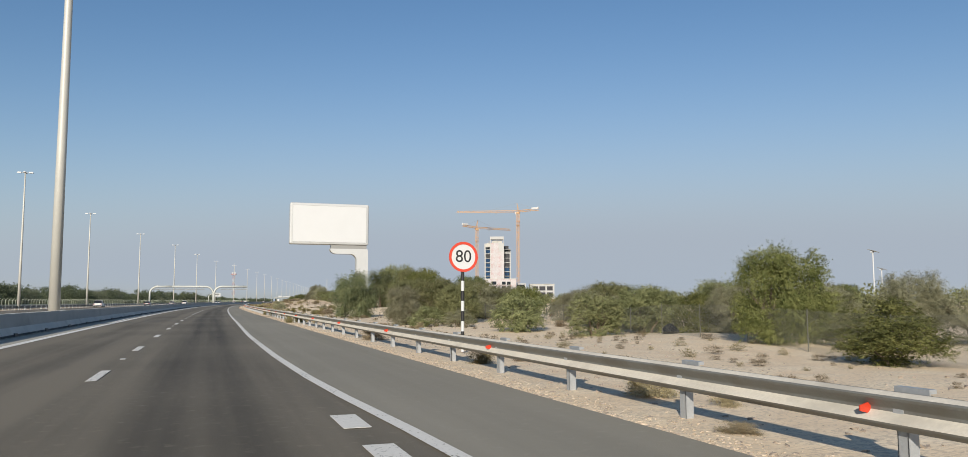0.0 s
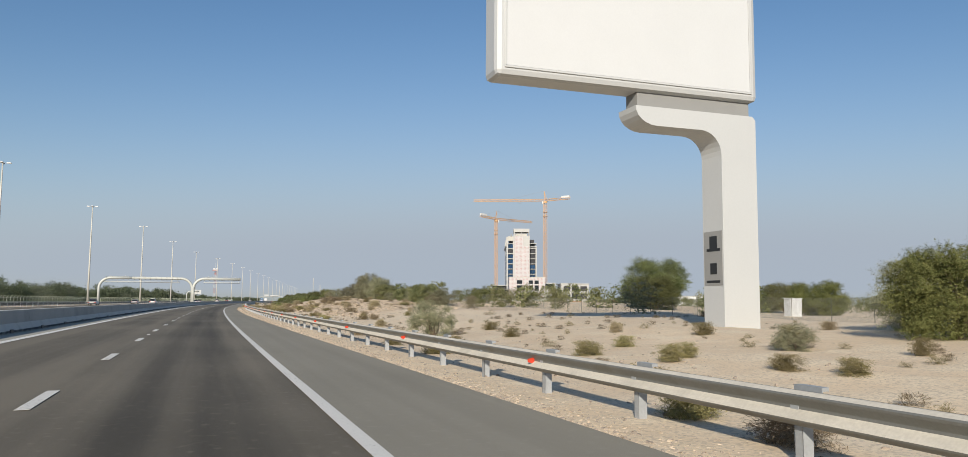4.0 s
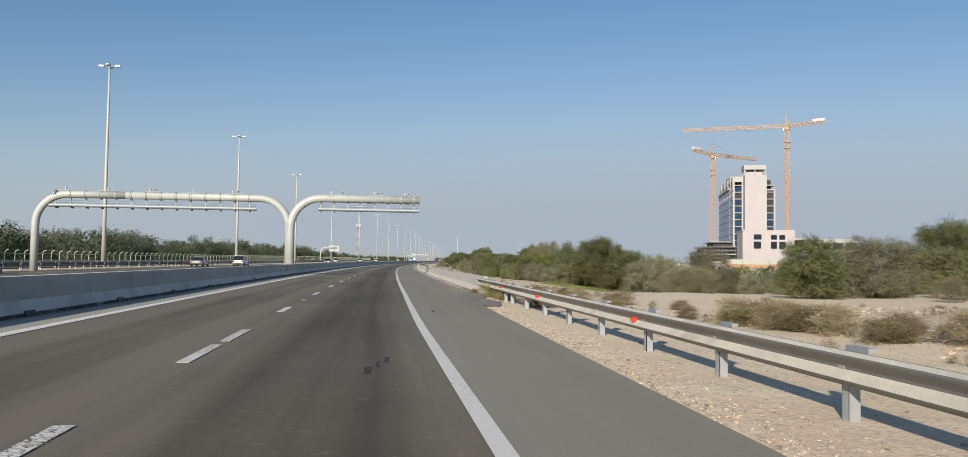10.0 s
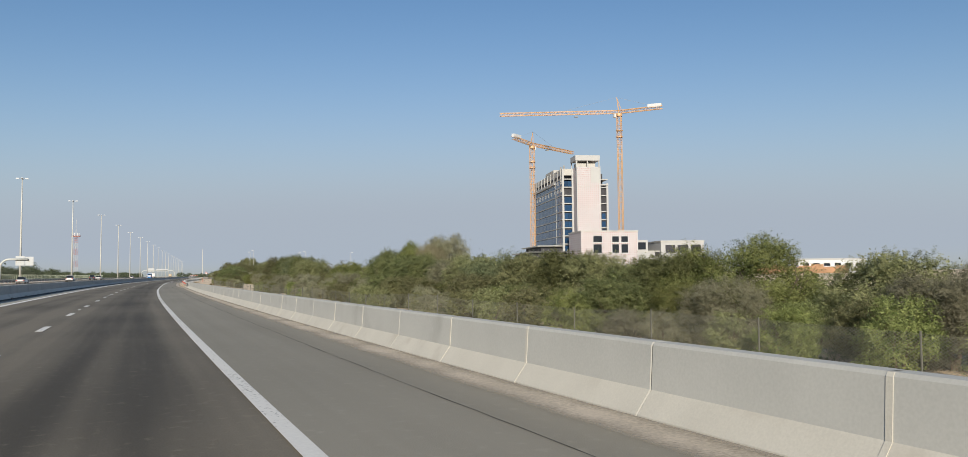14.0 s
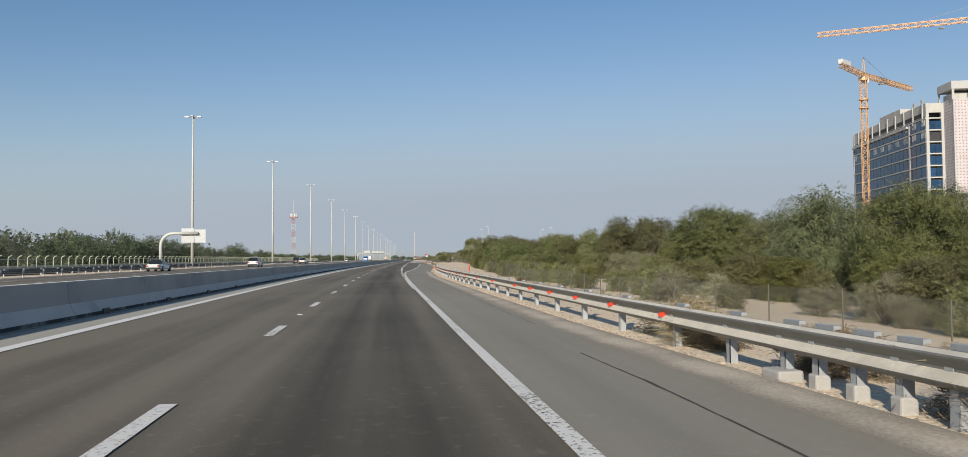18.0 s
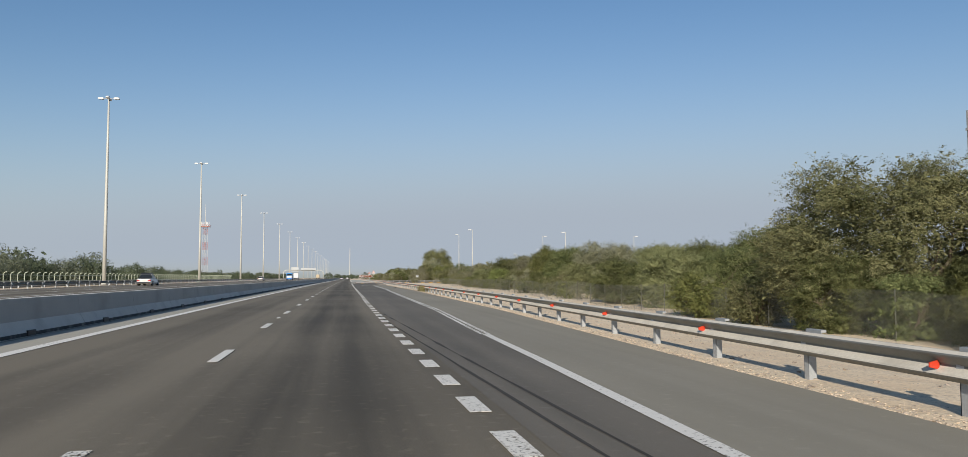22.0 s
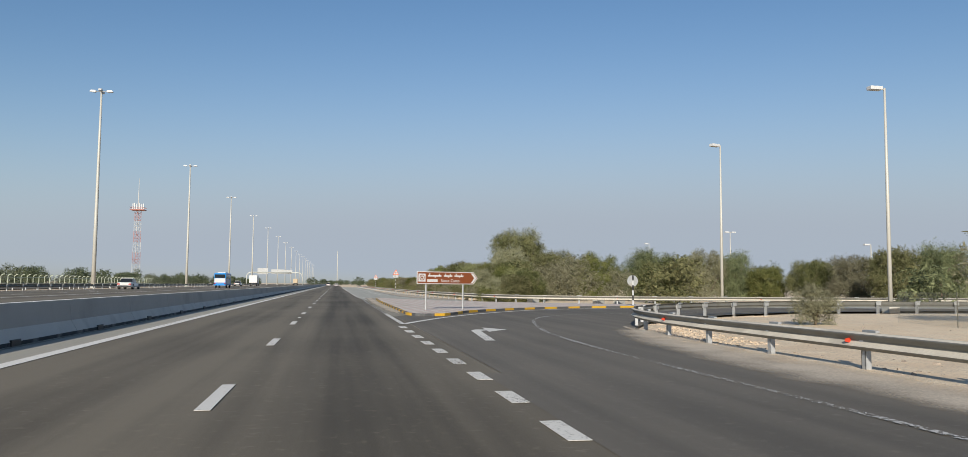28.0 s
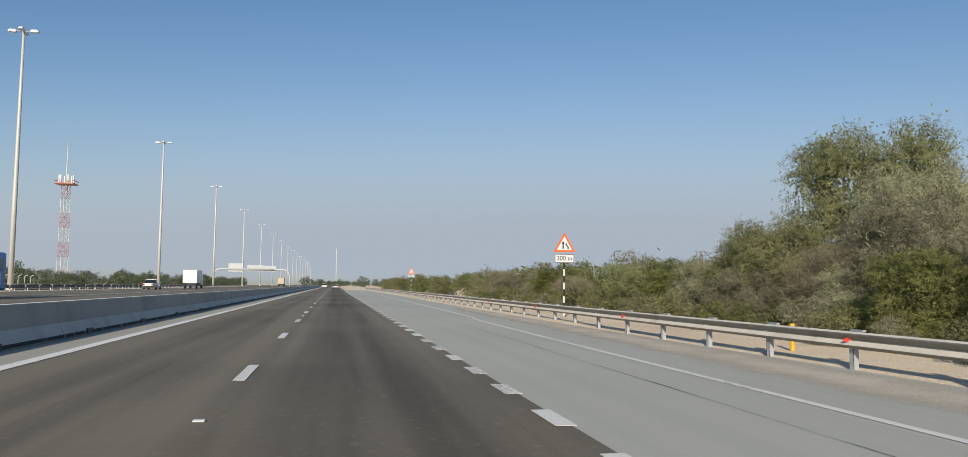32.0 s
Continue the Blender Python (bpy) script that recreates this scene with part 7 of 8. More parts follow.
def ribbon(name, pts, width, z, material, parent):
    """A painted line through (s, d) points."""
    P = [rd(s, d, z) for s, d in pts]
    fine = []
    for i in range(len(P) - 1):
        p0, p1, p2, p3 = P[max(i - 1, 0)], P[i], P[i + 1], P[min(i + 2, len(P) - 1)]
        for k in range(6):
            t = k / 6
            fine.append(0.5 * ((2 * p1) + (p2 - p0) * t + (2 * p0 - 5 * p1 + 4 * p2 - p3) * t * t + (3 * p1 - p0 - 3 * p2 + p3) * t ** 3))
    fine.append(P[-1])
    vs, fs = [], []
    for i, p in enumerate(fine):
        t = (fine[min(i + 1, len(fine) - 1)] - fine[max(i - 1, 0)]).normalized()
        o = Vector((t.y, -t.x, 0)) * width / 2
        vs += [p - o, p + o]
    fs = [(2 * i, 2 * i + 1, 2 * i + 3, 2 * i + 2) for i in range(len(fine) - 1)]
    raw(name, vs, fs, material, parent)
    return fine


ribbon("exit_line", [(664, 6.8), (672, 6.95), (681, 7.0), (688, 7.7), (695.7, 9.7), (699.5, 13), (702, 18), (704, 26)], 0.12, 0.018, M_FADE, lines)
ribbon("nose_line", [(690.6, 3.62), (692.4, 4.3), (695.2, 5.45), (697.6, 6.65), (700.3, 8.2), (704.2, 11.0), (707.2, 14.4), (708.9, 18.3), (710, 26)], 0.24, 0.014, M_LINE, lines)
ribbon("slip_line", [(716, 26), (719, 19), (724, 14.2), (728.2, 11.95), (731.8, 11.1), (740.7, 8.75), (746, 7.9)], 0.11, 0.012, M_WORN, lines)
ribbon("slip_line", [(746, 7.9), (754, 7.25), (764, 7.0)], 0.11, 0.012, M_FADE, lines)
ribbon("slip_line", [(764, 7.0), (773.9, 6.93), (786, 6.9), (800, 7.0), (816, 7.3), (960, 7.4)], 0.15, 0.012, M_LINE, lines)
ribbon("slip_line", [(721, 14.2), (725.3, 9.85), (727, 9.05), (730.8, 7.45), (735.3, 5.95), (739.8, 4.66), (741.8, 4.0)], 0.15, 0.012, M_LINE, lines)
ragged("crack", 745, 830, 5.82, 0.016, 0.0125, M_CRACK, wear, 23)
def dust_mat(name, colour):
    """Loose sand that thins out towards the edges of its sheet (UV x runs from -1 to 1 across it)."""
    m, n, l, b = nodes(name)
    uv, geo = n.new("ShaderNodeUVMap"), n.new("ShaderNodeNewGeometry")
    sep = n.new("ShaderNodeSeparateXYZ")
    l.new(uv.outputs[0], sep.inputs[0])
    sq = n.new("ShaderNodeMath")
    sq.operation = 'MULTIPLY'
    l.new(sep.outputs[0], sq.inputs[0])
    l.new(sep.outputs[0], sq.inputs[1])
    big, small = n.new("ShaderNodeTexNoise"), n.new("ShaderNodeTexNoise")
    big.inputs["Scale"].default_value, big.inputs["Detail"].default_value = 0.7, 7
    small.inputs["Scale"].default_value, small.inputs["Detail"].default_value = 30, 4
    l.new(geo.outputs["Position"], big.inputs["Vector"])
    l.new(geo.outputs["Position"], small.inputs["Vector"])
    a = n.new("ShaderNodeMath")
    a.operation = 'SUBTRACT'
    l.new(big.outputs[0], a.inputs[0])
    l.new(sq.outputs[0], a.inputs[1])
    a2 = n.new("ShaderNodeMath")
    a2.operation = 'MULTIPLY_ADD'
    a2.inputs[1].default_value = 0.5
    l.new(small.outputs[0], a2.inputs[0])
    l.new(a.outputs[0], a2.inputs[2])
    r = n.new("ShaderNodeMapRange")
    r.inputs[1].default_value, r.inputs[2].default_value, r.inputs[4].default_value = 0.05, 0.85, 0.9
    l.new(a2.outputs[0], r.inputs[0])
    l.new(r.outputs[0], b.inputs["Alpha"])
    hs = n.new("ShaderNodeHueSaturation")
    hs.inputs["Color"].default_value = (*colour, 1)
    v = n.new("ShaderNodeMapRange")
    v.inputs[3].default_value, v.inputs[4].default_value = 0.75, 1.2
    l.new(small.outputs[0], v.inputs[0])
    l.new(v.outputs[0], hs.inputs["Value"])
    l.new(hs.outputs[0], b.inputs["Base Color"])
    b.inputs["Roughness"].default_value = 0.95
    return m


M_DUST = dust_mat("thin_blown_sand", (0.60, 0.52, 0.41))


def dust(name, s0, s1, d, wide, z, parent, step=1.5):
    vs, fs, uv = [], [], []
    ss = steps(s0, s1, step)
    for s in ss:
        end = min(1.0, (s - s0) / 3, (s1 - s) / 3)
        for k in range(9):
            q = k / 4 - 1
            vs.append(rd(s, num(d, s) + q * num(wide, s) / 2, z))
            uv.append((math.copysign(abs(q) * end + 1 - end, q), s))
    fs = [(9 * i + k, 9 * i + k + 1, 9 * i + k + 10, 9 * i + k + 9) for i in range(len(ss) - 1) for k in range(8)]
    return raw(name, vs, fs, M_DUST, parent, "", uv)


drift = thing("sand_drift", "pale sand blown over the edge of the slip road", "sand", kind="structure")
dust("drift", 732, 815, lambda s: float(np.interp(s, [732, 742, 750, 757.7, 770, 815], [11.4, 10.4, 9.6, 9.3, 9.0, 8.9])), lambda s: float(np.interp(s, [732, 744, 758, 770, 815], [2.6, 4.6, 3.8, 2.6, 1.8])), 0.014, drift)
dust("drift", 700, 742, lambda s: float(np.interp(s, [700, 720, 742], [4.3, 4.25, 4.6])), 1.1, 0.0135, drift)
dust("drift", 655, 689, lambda s: float(np.interp(s, [655, 676, 682, 689], [9.0, 9.0, 9.5, 11.0])), lambda s: float(np.interp(s, [655, 670, 682, 689], [1.8, 2.6, 2.6, 2.0])), 0.0138, drift)
dust("drift", 415, 500, lambda s: ASPH(s) - 0.35, 1.0, 0.0135, drift)
dust("drift", 262, 417, lambda s: RAIL(s) - 0.3, 0.8, 0.0133, drift)
arrow_bm = bmesh.new()
for shape in ([(-0.12, 0), (0.13, 0), (0.50, 3.95), (0.24, 4.1)], [(0.24, 4.1), (0.50, 3.95), (0.84, 4.3), (0.82, 4.62), (0.45, 4.64)], [(0.66, 3.5), (1.42, 4.6), (0.86, 5.7)]):
    arrow_bm.faces.new([arrow_bm.verts.new((x, y, 0)) for x, y in shape])
arrow_ob = part("turn_arrow", arrow_bm, M_LINE, lines, "white right-turn arrow")
arrow_ob.matrix_basis = at(682.8, 5.08, 0.010)
share("turn_arrow", arrow_ob.data, at(638.5, 5.0, 0.012, 4), lines)


def path_rail(name, pts, label, gap=2.75):
    g = thing(name, label, "guard rail", kind="structure")
    P = [rd(s, d) for s, d in pts]
    fine = []
    for i in range(len(P) - 1):
        p0, p1, p2, p3 = P[max(i - 1, 0)], P[i], P[i + 1], P[min(i + 2, len(P) - 1)]
        n = max(3, int((p2 - p1).length / 1.4))
        for k in range(n):
            t = k / n
            fine.append(0.5 * ((2 * p1) + (p2 - p0) * t + (2 * p0 - 5 * p1 + 4 * p2 - p3) * t * t + (3 * p1 - p0 - 3 * p2 + p3) * t ** 3))
    fine.append(P[-1])
    n = len(BEAM)
    vs, fs = [], []
    for i, p in enumerate(fine):
        t = (fine[min(i + 1, len(fine) - 1)] - fine[max(i - 1, 0)]).normalized()
        o = Vector((t.y, -t.x, 0))
        vs += [p + o * x + Vector((0, 0, z)) for x, z in BEAM]
    for i in range(len(fine) - 1):
        for k in range(n):
            a, b = i * n + k, i * n + (k + 1) % n
            fs.append((a, b, b + n, a + n))
    fs += [tuple(range(n))[::-1], tuple(range((len(fine) - 1) * n, len(fine) * n))]
    tint_ledges(raw("rail_beam", vs, fs, [M_RAIL, M_LEDGE], g))
    run, k = 0.0, 0
    for a, b in zip(fine, fine[1:]):
        L = (b - a).length
        while run <= L:
            p = a.lerp(b, run / L)
            t = (b - a).normalized()
            ang = math.degrees(math.atan2(-t.x, t.y))
            o = Vector((t.y, -t.x, 0)) * 0.03
            share("post", POST, pose(p.x + o.x, p.y + o.y, 0, 0, 0, ang), g)
            if k % 4 == 1:
                share("reflector", REFL, pose(p.x - o.x * 2, p.y - o.y * 2, 0.45, 0, 0, ang), g, "red trapezoid reflector")
            k += 1
            run += gap
        run -= L
    return g


path_rail("guard_rail_exit", [(681.8, 10.2), (685.5, 10.5), (690, 11.6), (694.5, 14.2), (698.5, 18.5), (701.5, 24), (703.2, 32), (703.8, 45), (704, 90)], "dusty steel guard rail rounding the nose of the exit")
path_rail("guard_rail_slip", [(718.5, 90), (717.5, 40), (717.2, 26), (718.3, 20), (721.8, 15.4), (727, 13.4), (733, 12.6), (742, 11.8), (760, 11.1), (785, 10.5), (830, 10.4), (900, 10.4), (1000, 10.4)], "dusty steel guard rail along the slip road")
for s, d in ((722.5, 16.3), (719.5, 20.5), (719.2, 22)):
    b = thing("concrete_block", "low pale concrete block beside the guard rail", "concrete block", at(s, d, -0.05, 40))
    part("body", boxes((-0.45, -0.25, 0, 0.45, 0.25, 0.55), bevel=0.03), M_CONC, b)

# brown direction sign
BS, BE = rd(702.43, 5.27), rd(703.92, 8.56)
sgn = thing("direction_sign", "brown direction sign with white lettering on two grey posts", "road sign", pose(BS.x, BS.y, 0.10, 0, 0, math.degrees(math.atan2(BE.y - BS.y, BE.x - BS.x))))
WL = (BE - BS).length
M_BROWN = mat("brown_sign_paint", (0.21, 0.060, 0.018), 0.45, 0, 0.05, 2, 40, 0.0)


def arrow_plate(x0, x1, z0, z1, nose):
    m = (z0 + z1) / 2
    return [(x0, z0), (x1 - nose, z0), (x1, m), (x1 - nose, z1), (x0, z1)]


bm = bmesh.new()
prism(bm, arrow_plate(0, WL, 1.27, 1.89, 0.27), -0.05, -0.02)
part("plate", bm, M_WHITE, sgn)
bm = bmesh.new()
prism(bm, arrow_plate(0.035, WL - 0.045, 1.305, 1.855, 0.25), -0.058, -0.045)
part("panel", bm, M_BROWN, sgn, "brown panel")
bm = bmesh.new()
prism(bm, [(WL - 0.44, 1.33), (WL - 0.31, 1.33), (WL - 0.09, 1.58), (WL - 0.31, 1.83), (WL - 0.44, 1.83), (WL - 0.22, 1.58)], -0.066, -0.054)
part("chevron", bm, M_WHITE, sgn, "white chevron")
part("emblem", boxes((0.08, -0.066, 1.39, 0.48, -0.054, 1.78)), M_WHITE, sgn, "white square emblem field")
bm = bmesh.new()
disc(bm, 0.14, -0.074, -0.062, inner=0.105, cx=0.28, cz=1.585)
disc(bm, 0.055, -0.074, -0.062, cx=0.28, cz=1.585, sides=14)
part("emblem_mark", bm, M_BROWN, sgn)
part("lettering", text_bm("Scout Camp", 0.225), M_WHITE, sgn, "white lettering").location = (1.93, -0.06, 1.44)
part("name_bar", boxes((0.58, -0.066, 1.375, 1.18, -0.054, 1.51)), M_WHITE, sgn)
for x0, x1 in ((0.62, 1.40), (1.55, 2.05), (2.18, 2.72)):
    part("script_bar", boxes((x0, -0.066, 1.64, x1, -0.054, 1.715), (x0 + 0.08, -0.066, 1.715, x0 + 0.13, -0.054, 1.80), (x1 - 0.14, -0.066, 1.715, x1 - 0.09, -0.054, 1.79), ((x0 + x1) / 2, -0.066, 1.58, (x0 + x1) / 2 + 0.06, -0.054, 1.64), bevel=0.004), M_WHITE, sgn)
for x in (0.56, WL - 0.86):
    part("post", tubes(([(x, 0.03, 0), (x, 0.03, 1.87)], 0.045), sides=12), M_GALV, sgn)

# back of a round sign on a banded pole
rs = thing("round_sign", "grey back of a round sign on a banded pole", "road sign", at(711.4, 20.0, 0.13))
striped_pole(rs, 1.9, 0.05, 6)
bm = bmesh.new()
disc(bm, 0.36, 0.05, 0.07)
part("plate", bm, M_GALV, rs).location.z = 1.55


def lamp_post(s, d, h, turn, double=False):
    e = thing("street_lamp", "slim cream lamp post with a flat rectangular head", "street lamp", at(s, d, 0, turn), "slip road lamps")
    part("post", tubes(([(0, 0, 0), (0, 0, h * 0.5), (0, 0, h)], [0.13, 0.10, 0.06]), sides=10), M_POLE, e, smooth=True)
    part("footing", boxes((-0.35, -0.35, -0.1, 0.35, 0.35, 0.35), bevel=0.03), M_CONC, e)
    for sg in ((-1, 1) if double else (-1,)):
        part("arm", tubes(([(0, 0, h - 0.12), (sg * 0.35, 0, h - 0.05)], 0.04)), M_GALV, e)
        part("lamp_head", boxes((min(sg * 0.25, sg * 1.05), -0.22, h - 0.16, max(sg * 0.25, sg * 1.05), 0.22, h + 0.06), bevel=0.03), M_WHITE, e)


lamp_post(723.4, 32.4, 13.0, 20)
lamp_post(704.6, 33.15, 13.2, 0)
lamp_post(723.2, 55.9, 12.7, 180)
lamp_post(704, 57, 12.7, 0)
lamp_post(722, 82, 12.7, 180)
lamp_post(797.7, 73.0, 11.5, 0, True)
lamp_post(833.5, 72.0, 11.1, 0)
lamp_post(759, 73.0, 7.3, 0)

# ---- fences ----
def mesh_mat(name, colour, cover):
    """Woven wire: thin crossing wires, open between."""
    m, n, l, b = nodes(name)
    uv = n.new("ShaderNodeUVMap")
    sep = n.new("ShaderNodeSeparateXYZ")
    l.new(uv.outputs[0], sep.inputs[0])
    outs = []
    for op in ('ADD', 'SUBTRACT'):
        a = n.new("ShaderNodeMath")
        a.operation = op
        l.new(sep.outputs[0], a.inputs[0])
        l.new(sep.outputs[1], a.inputs[1])
        k = n.new("ShaderNodeMath")
        k.operation = 'MULTIPLY'
        k.inputs[1].default_value = 14.0
        l.new(a.outputs[0], k.inputs[0])
        fr = n.new("ShaderNodeMath")
        fr.operation = 'FRACT'
        l.new(k.outputs[0], fr.inputs[0])
        lt = n.new("ShaderNodeMath")
        lt.operation = 'LESS_THAN'
        lt.inputs[1].default_value = cover
        l.new(fr.outputs[0], lt.inputs[0])
        outs.append(lt)
    mx = n.new("ShaderNodeMath")
    mx.operation = 'MAXIMUM'
    l.new(outs[0].outputs[0], mx.inputs[0])
    l.new(outs[1].outputs[0], mx.inputs[1])
    b.inputs["Base Color"].default_value = (*colour, 1)
    b.inputs["Roughness"].default_value = 0.6
    tr = n.new("ShaderNodeBsdfTransparent")
    ms = n.new("ShaderNodeMixShader")
    l.new(mx.outputs[0], ms.inputs[0])
    l.new(tr.outputs[0], ms.inputs[1])
    l.new(b.outputs[0], ms.inputs[2])
    l.new(ms.outputs[0], n["Material Output"].inputs[0])
    return m


M_WIRE = mesh_mat("chain_link_wire", (0.20, 0.20, 0.17), 0.11)
FENCE_D = piece((-20, 17.4), (15, 17.2), (25, 18.4), (41, 20.3), (60, 21), (86, 22.4), (98, 28.2), (120, 31), (170, 33), (255, 32), (310, 12.4), (350, 11.6), (440, 11.1), (460, 11.5), (500, 12.6), (512, 14.1), (530, 14.8), (555, 16.1), (600, 18.5), (690, 22))
M_FPOST = mat("dark_fence_post", (0.12, 0.118, 0.095), 0.7, 0.2, 0.1, 2, 20, 0.05)
fpost = bpy.data.meshes.new("post")
bm = tubes(([(0, 0, -0.3), (0, 0, 0.98)], 0.016), sides=6)
bm.to_mesh(fpost)
bm.free()
fpost.materials.append(M_FPOST)
for s0, s1 in ((-10, 178), (312, 690)):
    f = thing("wire_fence", "chain-link wire fence on thin dark posts", "fence", kind="structure")
    s = s0
    while s < s1:
        e = min(s + 3.0, s1)
        a, b = rd(s, FENCE_D(s), land(s, FENCE_D(s))), rd(e, FENCE_D(e), land(e, FENCE_D(e)))
        L = (b - a).length
        up = Vector((0, 0, 1.15 if s > 470 or s < 250 else 0.95))
        raw("wire_panel", [a, b, b + up, a + up], [(0, 1, 2, 3)], M_WIRE, f, uvs=[(s, 0), (s + L, 0), (s + L, 1.5), (s, 1.5)])
        share("post", fpost, Matrix.Translation(a) @ Matrix.Diagonal((1, 1, 1.2 if s > 470 or s < 250 else 1.0, 1)), f)
        s = e
marker = thing("marker_post", "short red plastic marker post in the sand", "marker post", at(496.6, 10.4, -0.02))
part("post", tubes(([(0, 0, -0.1), (0, 0, 0.95)], 0.06), sides=10), M_REDP, marker)
part("band", tubes(([(0, 0, 0.7), (0, 0, 0.8)], 0.063), sides=10), M_WHITE, marker)
marker2 = thing("marker_post", "short yellow plastic marker post behind the rail", "marker post", at(783.5, 11.6, -0.02))
part("post", tubes(([(0, 0, -0.1), (0, 0, 0.6)], 0.06), sides=10), M_YELL, marker2)

# pale arched fence beyond the main road
M_FGREEN = mat("pale_green_fence", (0.50, 0.55, 0.42), 0.6, 0, 0.06, 1, 20, 0.0)
arch = thing("arched_fence", "pale fence with arched tops beyond the main road", "fence", kind="structure")
apost = bpy.data.meshes.new("arch_post")
pts = [(0, 0, 0), (0, 0, 1.7)] + [(0.6 * (1 - math.cos(a)), 0, 1.7 + 0.5 * math.sin(a)) for a in (0.4, 0.8, 1.2, 1.57)]
bm = tubes((pts, 0.07), sides=5)
bm.to_mesh(apost)
bm.free()
apost.materials.append(M_FGREEN)
s = 60.0
while s < 940:
    share("arch_post", apost, at(s, -58.0, FZ(s)), arch)
    s += 3.1
for z in (0.5, 1.6):
    sweep("fence_rail", 60, 940, -58.0, [(0.03, z), (-0.03, z), (-0.03, z + 0.08), (0.03, z + 0.08)], M_FGREEN, arch, step=8, lift=FZ)
sweep("fence_wall", 60, 940, -58.2, [(0.08, 0), (-0.08, 0), (-0.08, 0.5), (0.08, 0.5)], M_CONC, arch, step=8, lift=FZ)


# sign gantries of the main road
def sign_gantry(s, x0, x1, label, panel):
    e = thing("sign_gantry", label, "gantry", at(s, 0, FZ(s)))
    sg = 1 if x1 > x0 else -1
    pts = [(x0, 0, 0), (x0, 0, 3.9)]
    for k in range(1, 7):
        a = k / 6 * math.pi / 2
        pts.append((x0 + sg * 2.2 * (1 - math.cos(a)), 0, 3.9 + 2.2 * math.sin(a)))
    pts.append((x1, 0, 6.1))
    part("arm", tubes((pts, 0.28), sides=14), M_GANT, e, smooth=True)
    for x, z, w2, h in panel:
        part("sign_back", boxes((x, 0.3, z, x + w2, 0.38, z + h), bevel=0.02), M_GALV, e, "grey back of a sign panel")
    return e


sign_gantry(560, -40.0, -33.5, "tubular steel arm carrying two sign panels seen from behind", ((-36.5, 4.4, 2.2, 2.6), (-34.2, 4.4, 2.0, 2.4)))
g2 = sign_gantry(1060, -41.0, -20.0, "tubular steel arch carrying sign panels over the main road", ((-36, 5.2, 5, 3.0), (-29.5, 5.4, 6, 2.2), (-23.5, 5.4, 4, 2.0)))
part("leg", tubes(([(-14.5, 0, 0), (-14.5, 0, 3.9), (-15.2, 0, 5.5), (-16.7, 0, 6.1), (-20, 0, 6.1)], 0.28), sides=14), M_GANT, g2, smooth=True)
farmast = thing("street_lamp", "far slim mast beyond the end of the road", "street lamp", pose(-42.0, 1893.9, 0))
part("mast", tubes(([(0, 0, 0), (0, 0, 52)], [0.7, 0.5]), sides=8), M_POLE, farmast)


# ---- vehicles ----
M_CARW = mat("white_car_paint", (0.70, 0.70, 0.69), 0.25, 0, 0.02, 1, 10, 0.0)
M_CARS = mat("silver_car_paint", (0.42, 0.43, 0.44), 0.3, 0.5, 0.02, 1, 10, 0.0)
M_CARD = mat("dark_car_paint", (0.05, 0.055, 0.065), 0.25, 0.2, 0.02, 1, 10, 0.0)
M_BLUE = mat("blue_bus_paint", (0.015, 0.23, 0.62), 0.3, 0, 0.03, 1, 10, 0.0)
M_TAIL = mat("red_tail_lamp", (0.45, 0.02, 0.015), 0.25, 0, 0.05, 3, 20, 0.0)
M_PLATE = mat("pale_number_plate", (0.6, 0.6, 0.55), 0.5, 0, 0.02, 3, 20, 0.0)


def loft(sections, mid=None):
    """A body through sections of (y, half width, sill, waist, top, roof half width)."""
    bm = bmesh.new()
    rows = []
    for y, hw, z0, z1, z2, rw in sections:
        rows.append([bm.verts.new(p) for p in ((-hw * 0.94, y, z0), (-hw, y, (z0 + z1) / 2), (-hw * 0.97, y, z1), (-rw, y, z2), (rw, y, z2), (hw * 0.97, y, z1), (hw, y, (z0 + z1) / 2), (hw * 0.94, y, z0))])
    for a, b in zip(rows, rows[1:]):
        for k in range(8):
            bm.faces.new((a[k], a[(k + 1) % 8], b[(k + 1) % 8], b[k]))
    bm.faces.new(rows[0])
    bm.faces.new(rows[-1][::-1])
    bmesh.ops.recalc_face_normals(bm, faces=bm.faces)
    bmesh.ops.bevel(bm, geom=[e for e in bm.edges if e.calc_face_angle(0) > 0.5], offset=0.05, segments=2, affect='EDGES')
    return bm


def wheels(e, ys, hw, r):
    for y in ys:
        for sg in (-1, 1):
            w2 = part("wheel", tubes(([(sg * (hw - 0.22), y, r), (sg * (hw + 0.01), y, r)], r), sides=18), M_RUBBER, e)
            part("rim", tubes(([(sg * (hw - 0.02), y, r), (sg * (hw + 0.02), y, r)], r * 0.62), sides=14), M_GALV, w2)


